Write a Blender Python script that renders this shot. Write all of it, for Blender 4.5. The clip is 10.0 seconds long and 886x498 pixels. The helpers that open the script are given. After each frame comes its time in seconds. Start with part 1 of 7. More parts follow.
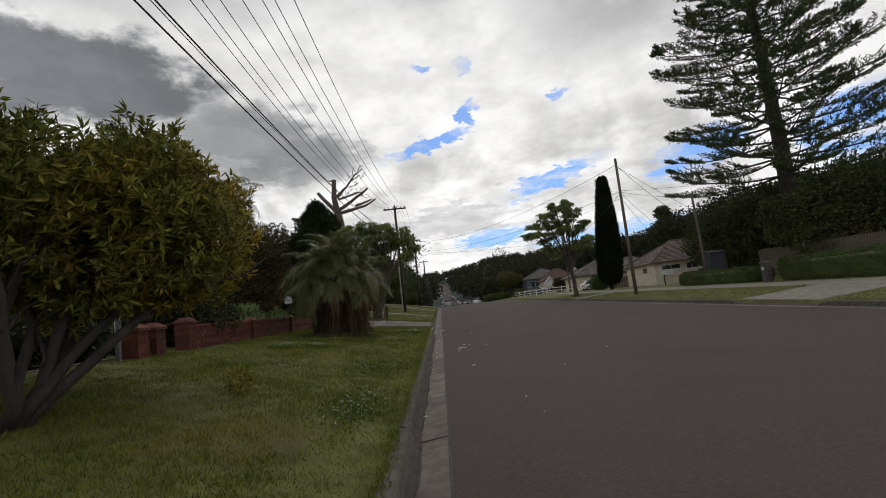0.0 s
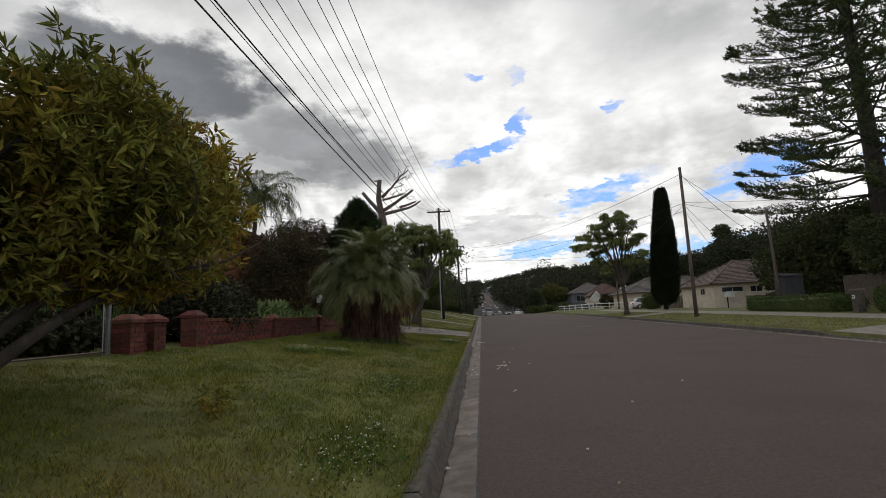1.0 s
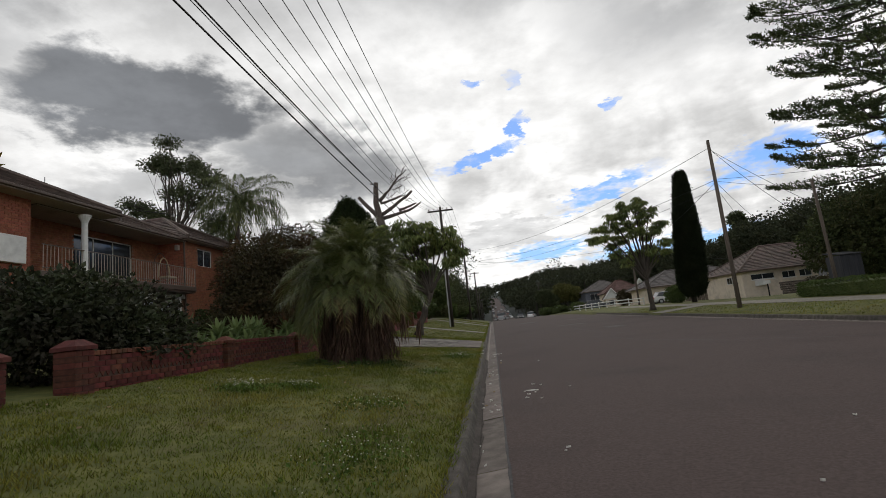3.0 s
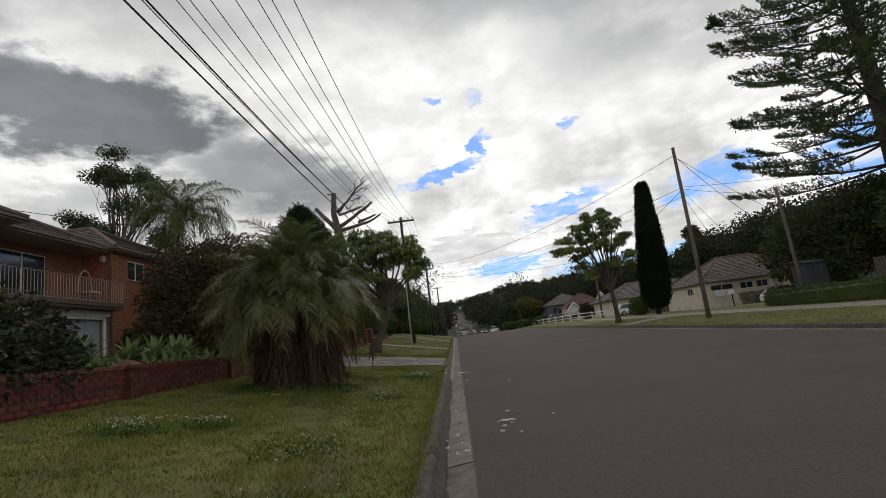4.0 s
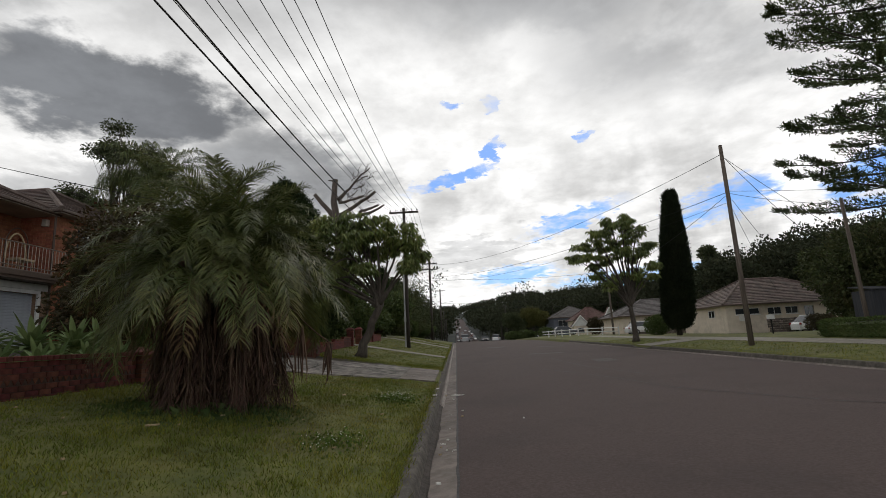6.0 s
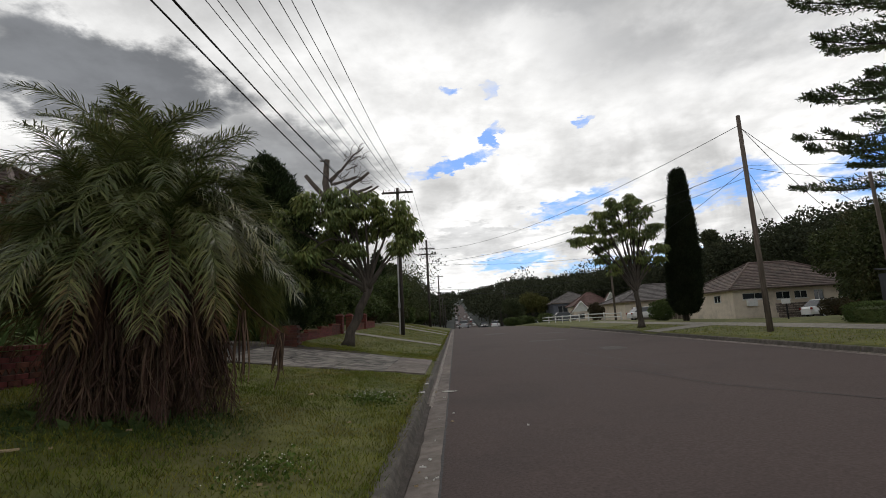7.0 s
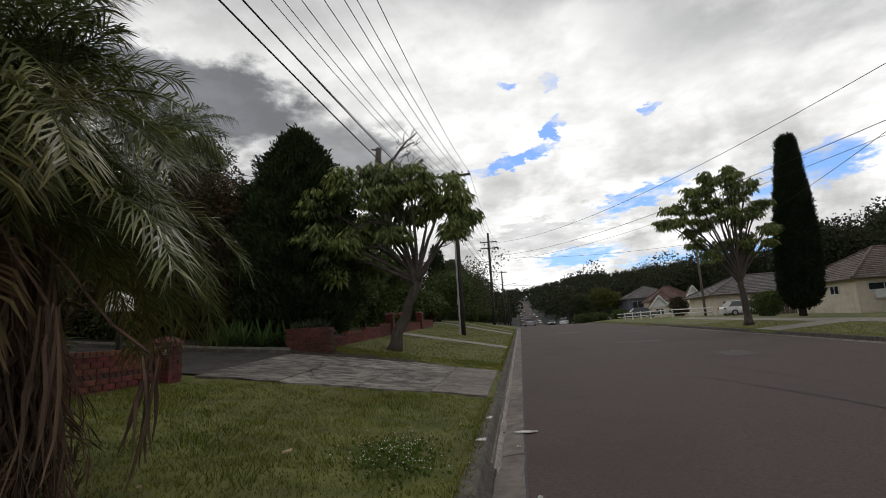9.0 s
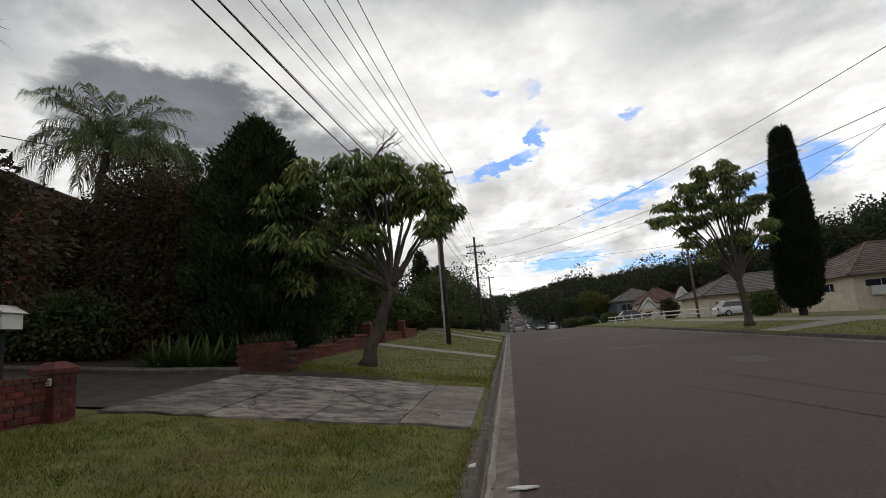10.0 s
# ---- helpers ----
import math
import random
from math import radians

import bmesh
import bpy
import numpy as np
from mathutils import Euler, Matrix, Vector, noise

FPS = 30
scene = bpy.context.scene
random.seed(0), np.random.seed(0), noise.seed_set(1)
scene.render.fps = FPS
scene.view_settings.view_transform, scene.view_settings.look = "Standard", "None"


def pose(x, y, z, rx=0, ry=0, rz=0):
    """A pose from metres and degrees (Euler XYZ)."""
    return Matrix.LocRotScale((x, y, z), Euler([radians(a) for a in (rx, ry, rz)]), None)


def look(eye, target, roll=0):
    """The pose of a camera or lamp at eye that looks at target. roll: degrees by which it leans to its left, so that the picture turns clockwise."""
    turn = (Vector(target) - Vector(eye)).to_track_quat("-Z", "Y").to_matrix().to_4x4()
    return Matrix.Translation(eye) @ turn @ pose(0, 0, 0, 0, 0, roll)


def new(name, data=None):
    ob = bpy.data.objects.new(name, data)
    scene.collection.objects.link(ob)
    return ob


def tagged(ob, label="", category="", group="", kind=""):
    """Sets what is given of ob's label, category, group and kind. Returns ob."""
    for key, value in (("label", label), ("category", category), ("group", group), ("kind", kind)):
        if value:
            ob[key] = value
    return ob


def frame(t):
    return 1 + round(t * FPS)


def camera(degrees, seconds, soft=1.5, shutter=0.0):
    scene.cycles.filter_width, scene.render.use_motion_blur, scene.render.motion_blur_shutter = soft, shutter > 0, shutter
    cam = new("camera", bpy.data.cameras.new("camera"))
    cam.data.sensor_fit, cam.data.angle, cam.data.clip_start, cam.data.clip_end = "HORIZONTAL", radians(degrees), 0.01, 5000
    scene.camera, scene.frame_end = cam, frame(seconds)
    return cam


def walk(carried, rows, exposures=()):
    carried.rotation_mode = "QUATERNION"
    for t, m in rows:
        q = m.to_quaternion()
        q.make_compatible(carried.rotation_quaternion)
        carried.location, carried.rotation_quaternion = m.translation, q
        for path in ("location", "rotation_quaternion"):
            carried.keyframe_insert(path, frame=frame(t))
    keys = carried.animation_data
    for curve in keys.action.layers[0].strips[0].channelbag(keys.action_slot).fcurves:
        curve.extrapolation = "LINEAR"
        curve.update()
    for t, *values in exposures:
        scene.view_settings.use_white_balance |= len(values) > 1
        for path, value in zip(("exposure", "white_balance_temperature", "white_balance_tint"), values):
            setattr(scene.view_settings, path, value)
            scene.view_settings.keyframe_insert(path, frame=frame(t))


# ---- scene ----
cam = camera(83.5, 10.0, soft=0.75)
METRES, EYE, TILT, LEAN, TURN = 18.5, 1.55, 0.0, 0.0, -0.93
ROWS = [
    (0.0, 0.0, 0.0, 0.0, 0.73, 6.46, 6.5),
    (0.5, -0.0009, 0.0465, -0.0, 2.83, 5.79, 3.17),
    (1.0, 0.001, 0.0951, 0.0016, 5.39, 7.7, 2.75),
    (1.5, 0.0005, 0.1398, 0.0014, 9.01, 6.84, 3.69),
    (2.0, 0.0011, 0.1917, 0.0013, 7.15, 7.26, 6.22),
    (3.5, -0.0117, 0.3407, 0.0039, 5.84, 9.5, 5.77),
    (4.0, -0.0121, 0.3888, 0.0018, 2.42, 9.99, 7.09),
    (4.5, -0.016, 0.4401, 0.0039, 1.93, 8.83, 4.09),
    (5.0, -0.0156, 0.4899, 0.0057, 2.27, 9.18, 4.24),
    (6.5, -0.0063, 0.6388, 0.0089, 2.47, 10.73, 2.41),
    (7.0, -0.0032, 0.688, 0.0094, 2.39, 8.9, 3.04),
    (7.5, -0.0061, 0.7414, 0.0111, 3.27, 8.41, 2.77),
    (8.0, -0.008, 0.7931, 0.0115, 6.98, 8.18, 3.27),
    (8.5, -0.0127, 0.8445, 0.0138, 7.61, 7.97, 5.41),
    (9.0, -0.015, 0.8935, 0.0139, 9.75, 9.07, 3.48),
    (9.5, -0.0151, 0.9447, 0.0167, 7.97, 13.06, 4.09),
    (10.0, -0.0178, 0.9973, 0.0177, 8.47, 9.78, 4.83),
]
walk(cam, [(t, pose(0, 0, EYE, TILT, LEAN, TURN) @ pose(METRES * x, METRES * y, METRES * z, 90 + pitch, roll, yaw)) for t, x, y, z, yaw, pitch, roll in ROWS],
     exposures=[(0.0, -0.13), (0.6, -0.05), (2.2, 0.0), (10.0, 0.0)])

# ---- world, sun, exposure ----
def node(nt, kind, **kw):
    n = nt.nodes.new(kind)
    for k, v in kw.items():
        n.inputs[k].default_value = v
    return n


def mth(nt, op, a, b=None, c=None, clamp=False):
    n = nt.nodes.new("ShaderNodeMath")
    n.operation = op
    n.use_clamp = clamp
    for i, v in enumerate((a, b, c)):
        if v is None:
            continue
        if isinstance(v, (int, float)):
            n.inputs[i].default_value = v
        else:
            nt.links.new(v, n.inputs[i])
    return n.outputs[0]


def smooth(nt, v, lo, hi, t0=0.0, t1=1.0):
    n = nt.nodes.new("ShaderNodeMapRange")
    n.interpolation_type = "SMOOTHSTEP"
    nt.links.new(v, n.inputs[0])
    for i, x in enumerate((lo, hi, t0, t1)):
        n.inputs[i + 1].default_value = x
    return n.outputs[0]


def mixc(nt, f, a, b, blend="MIX"):
    n = nt.nodes.new("ShaderNodeMix")
    n.data_type, n.blend_type = "RGBA", blend
    for s, v in ((n.inputs[0], f), (n.inputs[6], a), (n.inputs[7], b)):
        if isinstance(v, (int, float)):
            s.default_value = v
        elif isinstance(v, tuple):
            s.default_value = (*v, 1)
        else:
            nt.links.new(v, s)
    return n.outputs[2]


SUN_AZ, SUN_EL = 12.0, 52.0   # degrees right of the road's line, and above the horizon


def make_world():
    w = bpy.data.worlds.new("cloudy_sky")
    scene.world = w
    w.use_nodes = True
    nt = w.node_tree
    nt.nodes.clear()
    co = nt.nodes.new("ShaderNodeTexCoord").outputs["Generated"]
    sep = nt.nodes.new("ShaderNodeSeparateXYZ")
    nt.links.new(co, sep.inputs[0])
    x, y, z = sep.outputs
    zz = mth(nt, "ADD", mth(nt, "MAXIMUM", z, 0.0), 0.16)
    comb = nt.nodes.new("ShaderNodeCombineXYZ")
    nt.links.new(mth(nt, "DIVIDE", x, zz), comb.inputs[0])
    nt.links.new(mth(nt, "DIVIDE", y, zz), comb.inputs[1])

    def cloud(scale, detail, rough, w_, dist=0.0):
        n = node(nt, "ShaderNodeTexNoise", Scale=scale, Detail=detail, Roughness=rough, Distortion=dist)
        n.noise_dimensions = "4D"
        n.inputs["W"].default_value = w_
        nt.links.new(comb.outputs[0], n.inputs["Vector"])
        return n.outputs[0]
    big, mid, fine = cloud(0.9, 6, 0.55, 2.3, 0.3), cloud(2.4, 8, 0.58, 7.1, 0.2), cloud(7.0, 6, 0.6, 4.4)
    az = mth(nt, "ARCTAN2", x, y)
    el = mth(nt, "ARCSINE", z)
    wob = mth(nt, "MULTIPLY_ADD", mid, 0.34, -0.17)
    wob2 = mth(nt, "MULTIPLY_ADD", fine, 0.16, -0.08)
    wob3 = mth(nt, "MULTIPLY_ADD", cloud(16.0, 5, 0.6, 1.7), 0.09, -0.045)
    azc = mth(nt, "ADD", az, mth(nt, "MULTIPLY_ADD", wob2, 0.8, wob3))
    elc = mth(nt, "ADD", el, mth(nt, "MULTIPLY_ADD", wob2, 0.28, mth(nt, "MULTIPLY", wob3, -0.5)))
    azw = mth(nt, "ADD", az, mth(nt, "ADD", wob, wob2))
    elw = mth(nt, "ADD", el, mth(nt, "ADD", mth(nt, "MULTIPLY", wob, -0.5), wob2))

    def blob(a0, e0, ra, re, tilt=0.0, soft=0.5, calm=False):
        da = mth(nt, "ADD", azc if calm else azw, -radians(a0))
        de = mth(nt, "ADD", mth(nt, "ADD", elc if calm else elw, -radians(e0)), mth(nt, "MULTIPLY", da, -tilt))
        d = mth(nt, "ADD", mth(nt, "POWER", mth(nt, "ABSOLUTE", mth(nt, "DIVIDE", da, radians(ra))), 2.0),
                mth(nt, "POWER", mth(nt, "ABSOLUTE", mth(nt, "DIVIDE", de, radians(re))), 2.0))
        return smooth(nt, d, 1.0 + soft, 1.0 - soft)
    # white cloud with soft grey undersides
    shade = mth(nt, "ADD", mth(nt, "MULTIPLY", big, 0.55), mth(nt, "MULTIPLY", mid, 0.45))
    grey = smooth(nt, shade, 0.44, 0.60)
    high = smooth(nt, el, radians(24), radians(40))
    grey = mth(nt, "MAXIMUM", mth(nt, "MULTIPLY", grey, 0.75), mth(nt, "MULTIPLY", high, 0.72))
    bright = blob(1, 27, 17, 9, 0.0, 0.8)
    bright2 = blob(12, 19, 16, 7, 0.1, 0.8)
    grey = mth(nt, "MULTIPLY", grey, mth(nt, "SUBTRACT", 1.0, mth(nt, "MULTIPLY", mth(nt, "MAXIMUM", bright, bright2), 0.62)))
    dark = mth(nt, "MAXIMUM", blob(-36.5, 25.0, 10.5, 4.4, 0.05, 0.5), mth(nt, "MULTIPLY", blob(-58, 30, 14, 6, 0.0, 0.8), 0.6))
    dark = mth(nt, "MAXIMUM", dark, mth(nt, "MULTIPLY", blob(-19, 20, 10, 4.2, -0.25, 0.8), 0.8))
    dark = mth(nt, "MAXIMUM", dark, mth(nt, "MULTIPLY", blob(-30, 17, 12, 3.0, 0.1, 0.9), 0.55))
    dark = mth(nt, "MAXIMUM", dark, mth(nt, "MULTIPLY", blob(17, 38, 22, 5.0, 0.05, 0.9), 0.45))
    low = mth(nt, "MULTIPLY", blob(1.5, 9.5, 9, 1.6, 0.05, 0.9), 0.35)
    dark = mth(nt, "MAXIMUM", dark, low)
    col = mixc(nt, grey, (1.0, 0.995, 0.985), (0.35, 0.355, 0.365))
    streak = smooth(nt, mth(nt, "ADD", mth(nt, "MULTIPLY", mid, 0.6), mth(nt, "MULTIPLY", fine, 0.4)), 0.36, 0.62, 0.80, 1.12)
    bil = node(nt, "ShaderNodeTexNoise", Scale=5.0, Detail=9, Roughness=0.52, Distortion=0.4)
    nt.links.new(co, bil.inputs["Vector"])
    puff = smooth(nt, bil.outputs[0], 0.38, 0.57, 0.66, 1.06)
    lowband = smooth(nt, el, radians(26), radians(13))
    col = mixc(nt, lowband, col, mixc(nt, 1.0, (1.0, 0.995, 0.985), puff, "MULTIPLY"))
    col = mixc(nt, dark, col, (0.225, 0.235, 0.252))
    col = mixc(nt, 1.0, col, streak, "MULTIPLY")
    # blue gaps
    gap = blob(0.0, 18.2, 5.2, 0.75, 0.22, 0.5, True)
    for a in ((14, 12.6, 5.5, 1.1, 0.25), (5.3, 26.2, 1.2, 0.8, 0.0), (1.0, 26.6, 1.3, 0.4, 0.0), (16.5, 21.5, 1.1, 0.6, 0.0),
              (29.5, 12.5, 4.5, 2.0, 0.2), (7, 7.0, 4.5, 1.1, 0.1), (22, 5.5, 10.0, 1.2, 0.0), (5.6, 21.2, 0.9, 1.6, 0.3), (44, 12, 6.0, 3.0, 0.1)):
        gap = mth(nt, "MAXIMUM", gap, blob(*a, 0.5, True))
    back = smooth(nt, mth(nt, "ABSOLUTE", az), radians(70), radians(100))
    open_ = mth(nt, "MULTIPLY", smooth(nt, shade, 0.50, 0.38), back)
    gap = mth(nt, "MAXIMUM", gap, open_)
    gap = mth(nt, "MULTIPLY", gap, smooth(nt, mth(nt, "ADD", mth(nt, "MULTIPLY", fine, 0.5), mth(nt, "MULTIPLY", mid, 0.5)), 0.40, 0.54, 0.15, 1.0))
    sky = nt.nodes.new("ShaderNodeTexSky")
    sky.sky_type, sky.sun_disc = "NISHITA", False
    sky.sun_elevation, sky.sun_rotation = radians(SUN_EL), radians(SUN_AZ)
    skyc = mixc(nt, 1.0, sky.outputs[0], (0.060, 0.086, 0.128), "MULTIPLY")
    col = mixc(nt, gap, col, skyc)
    bg = nt.nodes.new("ShaderNodeBackground")
    bg.inputs[1].default_value = 1.0
    nt.links.new(col, bg.inputs[0])
    nt.links.new(bg.outputs[0], nt.nodes.new("ShaderNodeOutputWorld").inputs[0])


make_world()
sun = new("sun", bpy.data.lights.new("sun", "SUN"))
sun.data.energy, sun.data.angle, sun.data.color = 0.5, radians(24), (1.0, 0.96, 0.9)
sa, se = radians(SUN_AZ), radians(SUN_EL)
sun.matrix_world = look((math.sin(sa) * math.cos(se) * 90, math.cos(sa) * math.cos(se) * 90, math.sin(se) * 90), (0, 0, 0))


# ---- materials ----
def material(name, c1, c2, scale=8.0, rough=0.8, bump=0.3, fine=6.0, c3=None, stain=1.2, vary=0.0, island=0.0, metal=0.0,
             stretch=(1, 1, 1), bump_dist=0.02, spec=0.4, detail=8):
    m = bpy.data.materials.new(name)
    m.use_nodes = True
    nt = m.node_tree
    b = nt.nodes["Principled BSDF"]
    co = nt.nodes.new("ShaderNodeTexCoord").outputs["Object"]
    mp = nt.nodes.new("ShaderNodeMapping")
    mp.inputs["Scale"].default_value = stretch
    nt.links.new(co, mp.inputs[0])

    def ns(s, d, r=0.6):
        n = node(nt, "ShaderNodeTexNoise", Scale=s, Detail=d, Roughness=r)
        nt.links.new(mp.outputs[0], n.inputs["Vector"])
        return n.outputs[0]
    n1, n2 = ns(scale, detail), ns(stain, 5)
    col = mixc(nt, smooth(nt, n1, 0.3, 0.7), c1, c2)
    dk = c3 if c3 else tuple(v * 0.6 for v in c1)
    col = mixc(nt, mth(nt, "MULTIPLY", smooth(nt, n2, 0.48, 0.68), 0.6), col, dk)
    for amount, src in ((vary, "ShaderNodeObjectInfo"), (island, "ShaderNodeNewGeometry")):
        if amount:
            r = nt.nodes.new(src).outputs["Random" if amount is vary and src == "ShaderNodeObjectInfo" else "Random Per Island"]
            hv = nt.nodes.new("ShaderNodeHueSaturation")
            nt.links.new(smooth(nt, r, 0.0, 1.0, 1 - amount, 1 + amount), hv.inputs["Value"])
            nt.links.new(smooth(nt, mth(nt, "FRACT", mth(nt, "MULTIPLY", r, 7.3)), 0.0, 1.0, 0.5 - amount * 0.05, 0.5 + amount * 0.05), hv.inputs["Hue"])
            nt.links.new(col, hv.inputs["Color"])
            col = hv.outputs[0]
    nt.links.new(col, b.inputs["Base Color"])
    nt.links.new(smooth(nt, n1, 0.2, 0.8, max(0.05, rough - 0.12), min(1, rough + 0.1)), b.inputs["Roughness"])
    b.inputs["Metallic"].default_value = metal
    b.inputs["Specular IOR Level"].default_value = spec
    if bump:
        bp = node(nt, "ShaderNodeBump", Strength=bump, Distance=bump_dist)
        nt.links.new(ns(scale * fine, 4), bp.inputs["Height"])
        nt.links.new(bp.outputs[0], b.inputs["Normal"])
    return m


def leaf_material(name, c1, c2, c3=None, island=0.35, gloss=0.6, glow=0.25, scale=0.8, tips=None, boost=1.45):
    """Foliage: varied leaf by leaf and clump by clump, letting some light through."""
    c1, c2 = tuple(v * boost for v in c1), tuple(v * boost for v in c2)
    c3 = tuple(v * boost for v in c3) if c3 else None
    m = material(name, c1, c2, scale, gloss, 0, c3=c3, stain=0.5, island=island, spec=0.12)
    nt = m.node_tree
    b = nt.nodes["Principled BSDF"]
    out = [n for n in nt.nodes if n.type == "OUTPUT_MATERIAL"][0]
    tr = nt.nodes.new("ShaderNodeBsdfTranslucent")
    src = b.inputs["Base Color"].links[0].from_socket
    if tips:
        r = nt.nodes.new("ShaderNodeNewGeometry").outputs["Random Per Island"]
        n = node(nt, "ShaderNodeTexNoise", Scale=1.6, Detail=3)
        nt.links.new([q for q in nt.nodes if q.type == "MAPPING"][0].outputs[0], n.inputs["Vector"])
        f = mth(nt, "MULTIPLY", smooth(nt, mth(nt, "ADD", mth(nt, "MULTIPLY", r, 0.25), n.outputs[0]), 0.80, 0.92), 0.8)
        src = mixc(nt, f, src, tips)
        nt.links.new(src, b.inputs["Base Color"])
    nt.links.new(src, tr.inputs[0])
    mx = nt.nodes.new("ShaderNodeMixShader")
    mx.inputs[0].default_value = glow
    nt.links.new(b.outputs[0], mx.inputs[1])
    nt.links.new(tr.outputs[0], mx.inputs[2])
    nt.links.new(mx.outputs[0], out.inputs[0])
    return m


def plain(name, c, rough=0.5, metal=0.0):
    return material(name, c, tuple(v * 0.85 for v in c), 14, rough, 0.05, metal=metal)


def glass_material(name, c=(0.03, 0.035, 0.04), rough=0.06):
    m = bpy.data.materials.new(name)
    m.use_nodes = True
    b = m.node_tree.nodes["Principled BSDF"]
    b.inputs["Base Color"].default_value = (*c, 1)
    b.inputs["Roughness"].default_value = rough
    b.inputs["Specular IOR Level"].default_value = 0.6
    return m


M = {}
M["asphalt"] = material("asphalt", (0.086, 0.062, 0.056), (0.066, 0.048, 0.044), 30, 0.9, 0.5, 5, c3=(0.056, 0.042, 0.039), stain=0.35, bump_dist=0.006, spec=0.25)
M["patch"] = material("asphalt_patch", (0.085, 0.073, 0.068), (0.066, 0.056, 0.053), 5, 0.85, 0.4, 30)
M["tar"] = plain("tar_crack", (0.035, 0.03, 0.03), 0.7)
M["concrete"] = material("weathered_concrete", (0.20, 0.168, 0.148), (0.125, 0.104, 0.092), 5, 0.9, 0.5, 14, c3=(0.085, 0.072, 0.062), stain=1.6, vary=0.16, bump_dist=0.008)
M["kerb"] = material("kerb_concrete", (0.115, 0.10, 0.085), (0.06, 0.054, 0.046), 7, 0.92, 0.6, 12, c3=(0.05, 0.048, 0.035), stain=2.2, vary=0.15, bump_dist=0.01)
M["mortar_strip"] = material("mortar_strip", (0.33, 0.29, 0.26), (0.21, 0.185, 0.165), 9, 0.9, 0.6, 9, bump_dist=0.012)
M["silt"] = material("gutter_silt", (0.062, 0.05, 0.042), (0.04, 0.033, 0.028), 9, 0.95, 0.6, 6, c3=(0.085, 0.072, 0.06), stain=2.0)
M["path"] = material("path_concrete", (0.27, 0.245, 0.21), (0.18, 0.165, 0.14), 4, 0.9, 0.4, 14, stain=0.8)
M["drive"] = material("old_drive_concrete", (0.045, 0.040, 0.036), (0.29, 0.262, 0.23), 3.4, 0.92, 0.9, 9, c3=(0.045, 0.04, 0.034), stain=0.75, stretch=(0.8, 1.25, 1), vary=0.22, bump_dist=0.012, detail=12)
M["earth"] = material("dark_leaf_mould", (0.040, 0.028, 0.020), (0.022, 0.016, 0.012), 5, 0.97, 0.8, 5, c3=(0.07, 0.045, 0.028), stain=1.4, bump_dist=0.03)
M["drive_dark"] = material("dark_drive", (0.05, 0.043, 0.04), (0.034, 0.03, 0.027), 2.5, 0.9, 0.5, 14)
M["soil"] = material("grass_ground", (0.130, 0.130, 0.027), (0.062, 0.074, 0.016), 2.0, 0.95, 0.35, 5, c3=(0.085, 0.068, 0.026), stain=0.55, bump_dist=0.03)
M["blade"] = leaf_material("grass_blades", (0.185, 0.192, 0.032), (0.086, 0.118, 0.019), c3=(0.235, 0.185, 0.055), island=0.45, gloss=0.6, glow=0.35, scale=0.9, boost=1.0)
M["clover"] = plain("clover_flower", (0.62, 0.62, 0.52), 0.8)
M["clover_leaf"] = leaf_material("clover_leaves", (0.075, 0.105, 0.022), (0.055, 0.085, 0.018))
M["brick"] = material("dark_red_brick", (0.135, 0.040, 0.026), (0.095, 0.030, 0.021), 12, 0.9, 0.5, 8, c3=(0.04, 0.021, 0.017), stain=1.5, vary=0.28, island=0.2, bump_dist=0.006)
M["mortar"] = material("brick_mortar", (0.085, 0.05, 0.04), (0.055, 0.034, 0.027), 9, 0.95, 0.4, 10)
M["house_brick"] = material("orange_brick", (0.31, 0.112, 0.062), (0.215, 0.08, 0.046), 9, 0.88, 0.3, 8, stain=0.8, vary=0.12, island=0.12)
M["house_mortar"] = material("pale_mortar", (0.27, 0.17, 0.11), (0.21, 0.13, 0.09), 9, 0.95, 0.3, 10)
M["tile_brown"] = material("brown_roof_tiles", (0.13, 0.095, 0.08), (0.085, 0.062, 0.055), 3.0, 0.85, 0.4, 14, island=0.22, c3=(0.05, 0.045, 0.04))
M["tile_grey"] = material("grey_roof_tiles", (0.13, 0.115, 0.11), (0.085, 0.078, 0.075), 3.0, 0.85, 0.4, 14, island=0.18)
M["tile_red"] = material("red_roof_tiles", (0.13, 0.072, 0.06), (0.095, 0.054, 0.047), 3.0, 0.85, 0.4, 14, island=0.18)
M["fascia"] = plain("fascia_paint", (0.10, 0.07, 0.055), 0.6)
M["soffit"] = plain("soffit_paint", (0.42, 0.36, 0.31), 0.8)
M["white"] = material("white_paint", (0.72, 0.72, 0.70), (0.62, 0.62, 0.60), 4, 0.6, 0.08)
M["offwhite"] = material("curtain_cloth", (0.55, 0.55, 0.52), (0.42, 0.42, 0.40), 2, 0.9, 0.1, stretch=(1, 8, 0.3))
M["cream"] = material("cream_rendered_wall", (0.70, 0.61, 0.50), (0.61, 0.53, 0.43), 2, 0.9, 0.15, 20, stain=0.5)
M["blue_wall"] = material("slate_blue_cladding", (0.12, 0.13, 0.16), (0.09, 0.10, 0.125), 2, 0.7, 0.1, stretch=(0.2, 0.2, 6))
M["shed_paint"] = material("shed_paint", (0.050, 0.052, 0.060), (0.034, 0.036, 0.042), 3, 0.7, 0.1, stretch=(6, 6, 0.3))
M["grey_door"] = material("garage_door_paint", (0.42, 0.45, 0.50), (0.36, 0.39, 0.44), 3, 0.6, 0.05)
M["glass"] = glass_material("window_glass")
# near-black for cracks, bars and posts; also painted as shade in openings
M["dark"] = plain("black_parts_and_shade", (0.02, 0.02, 0.02), 0.9)
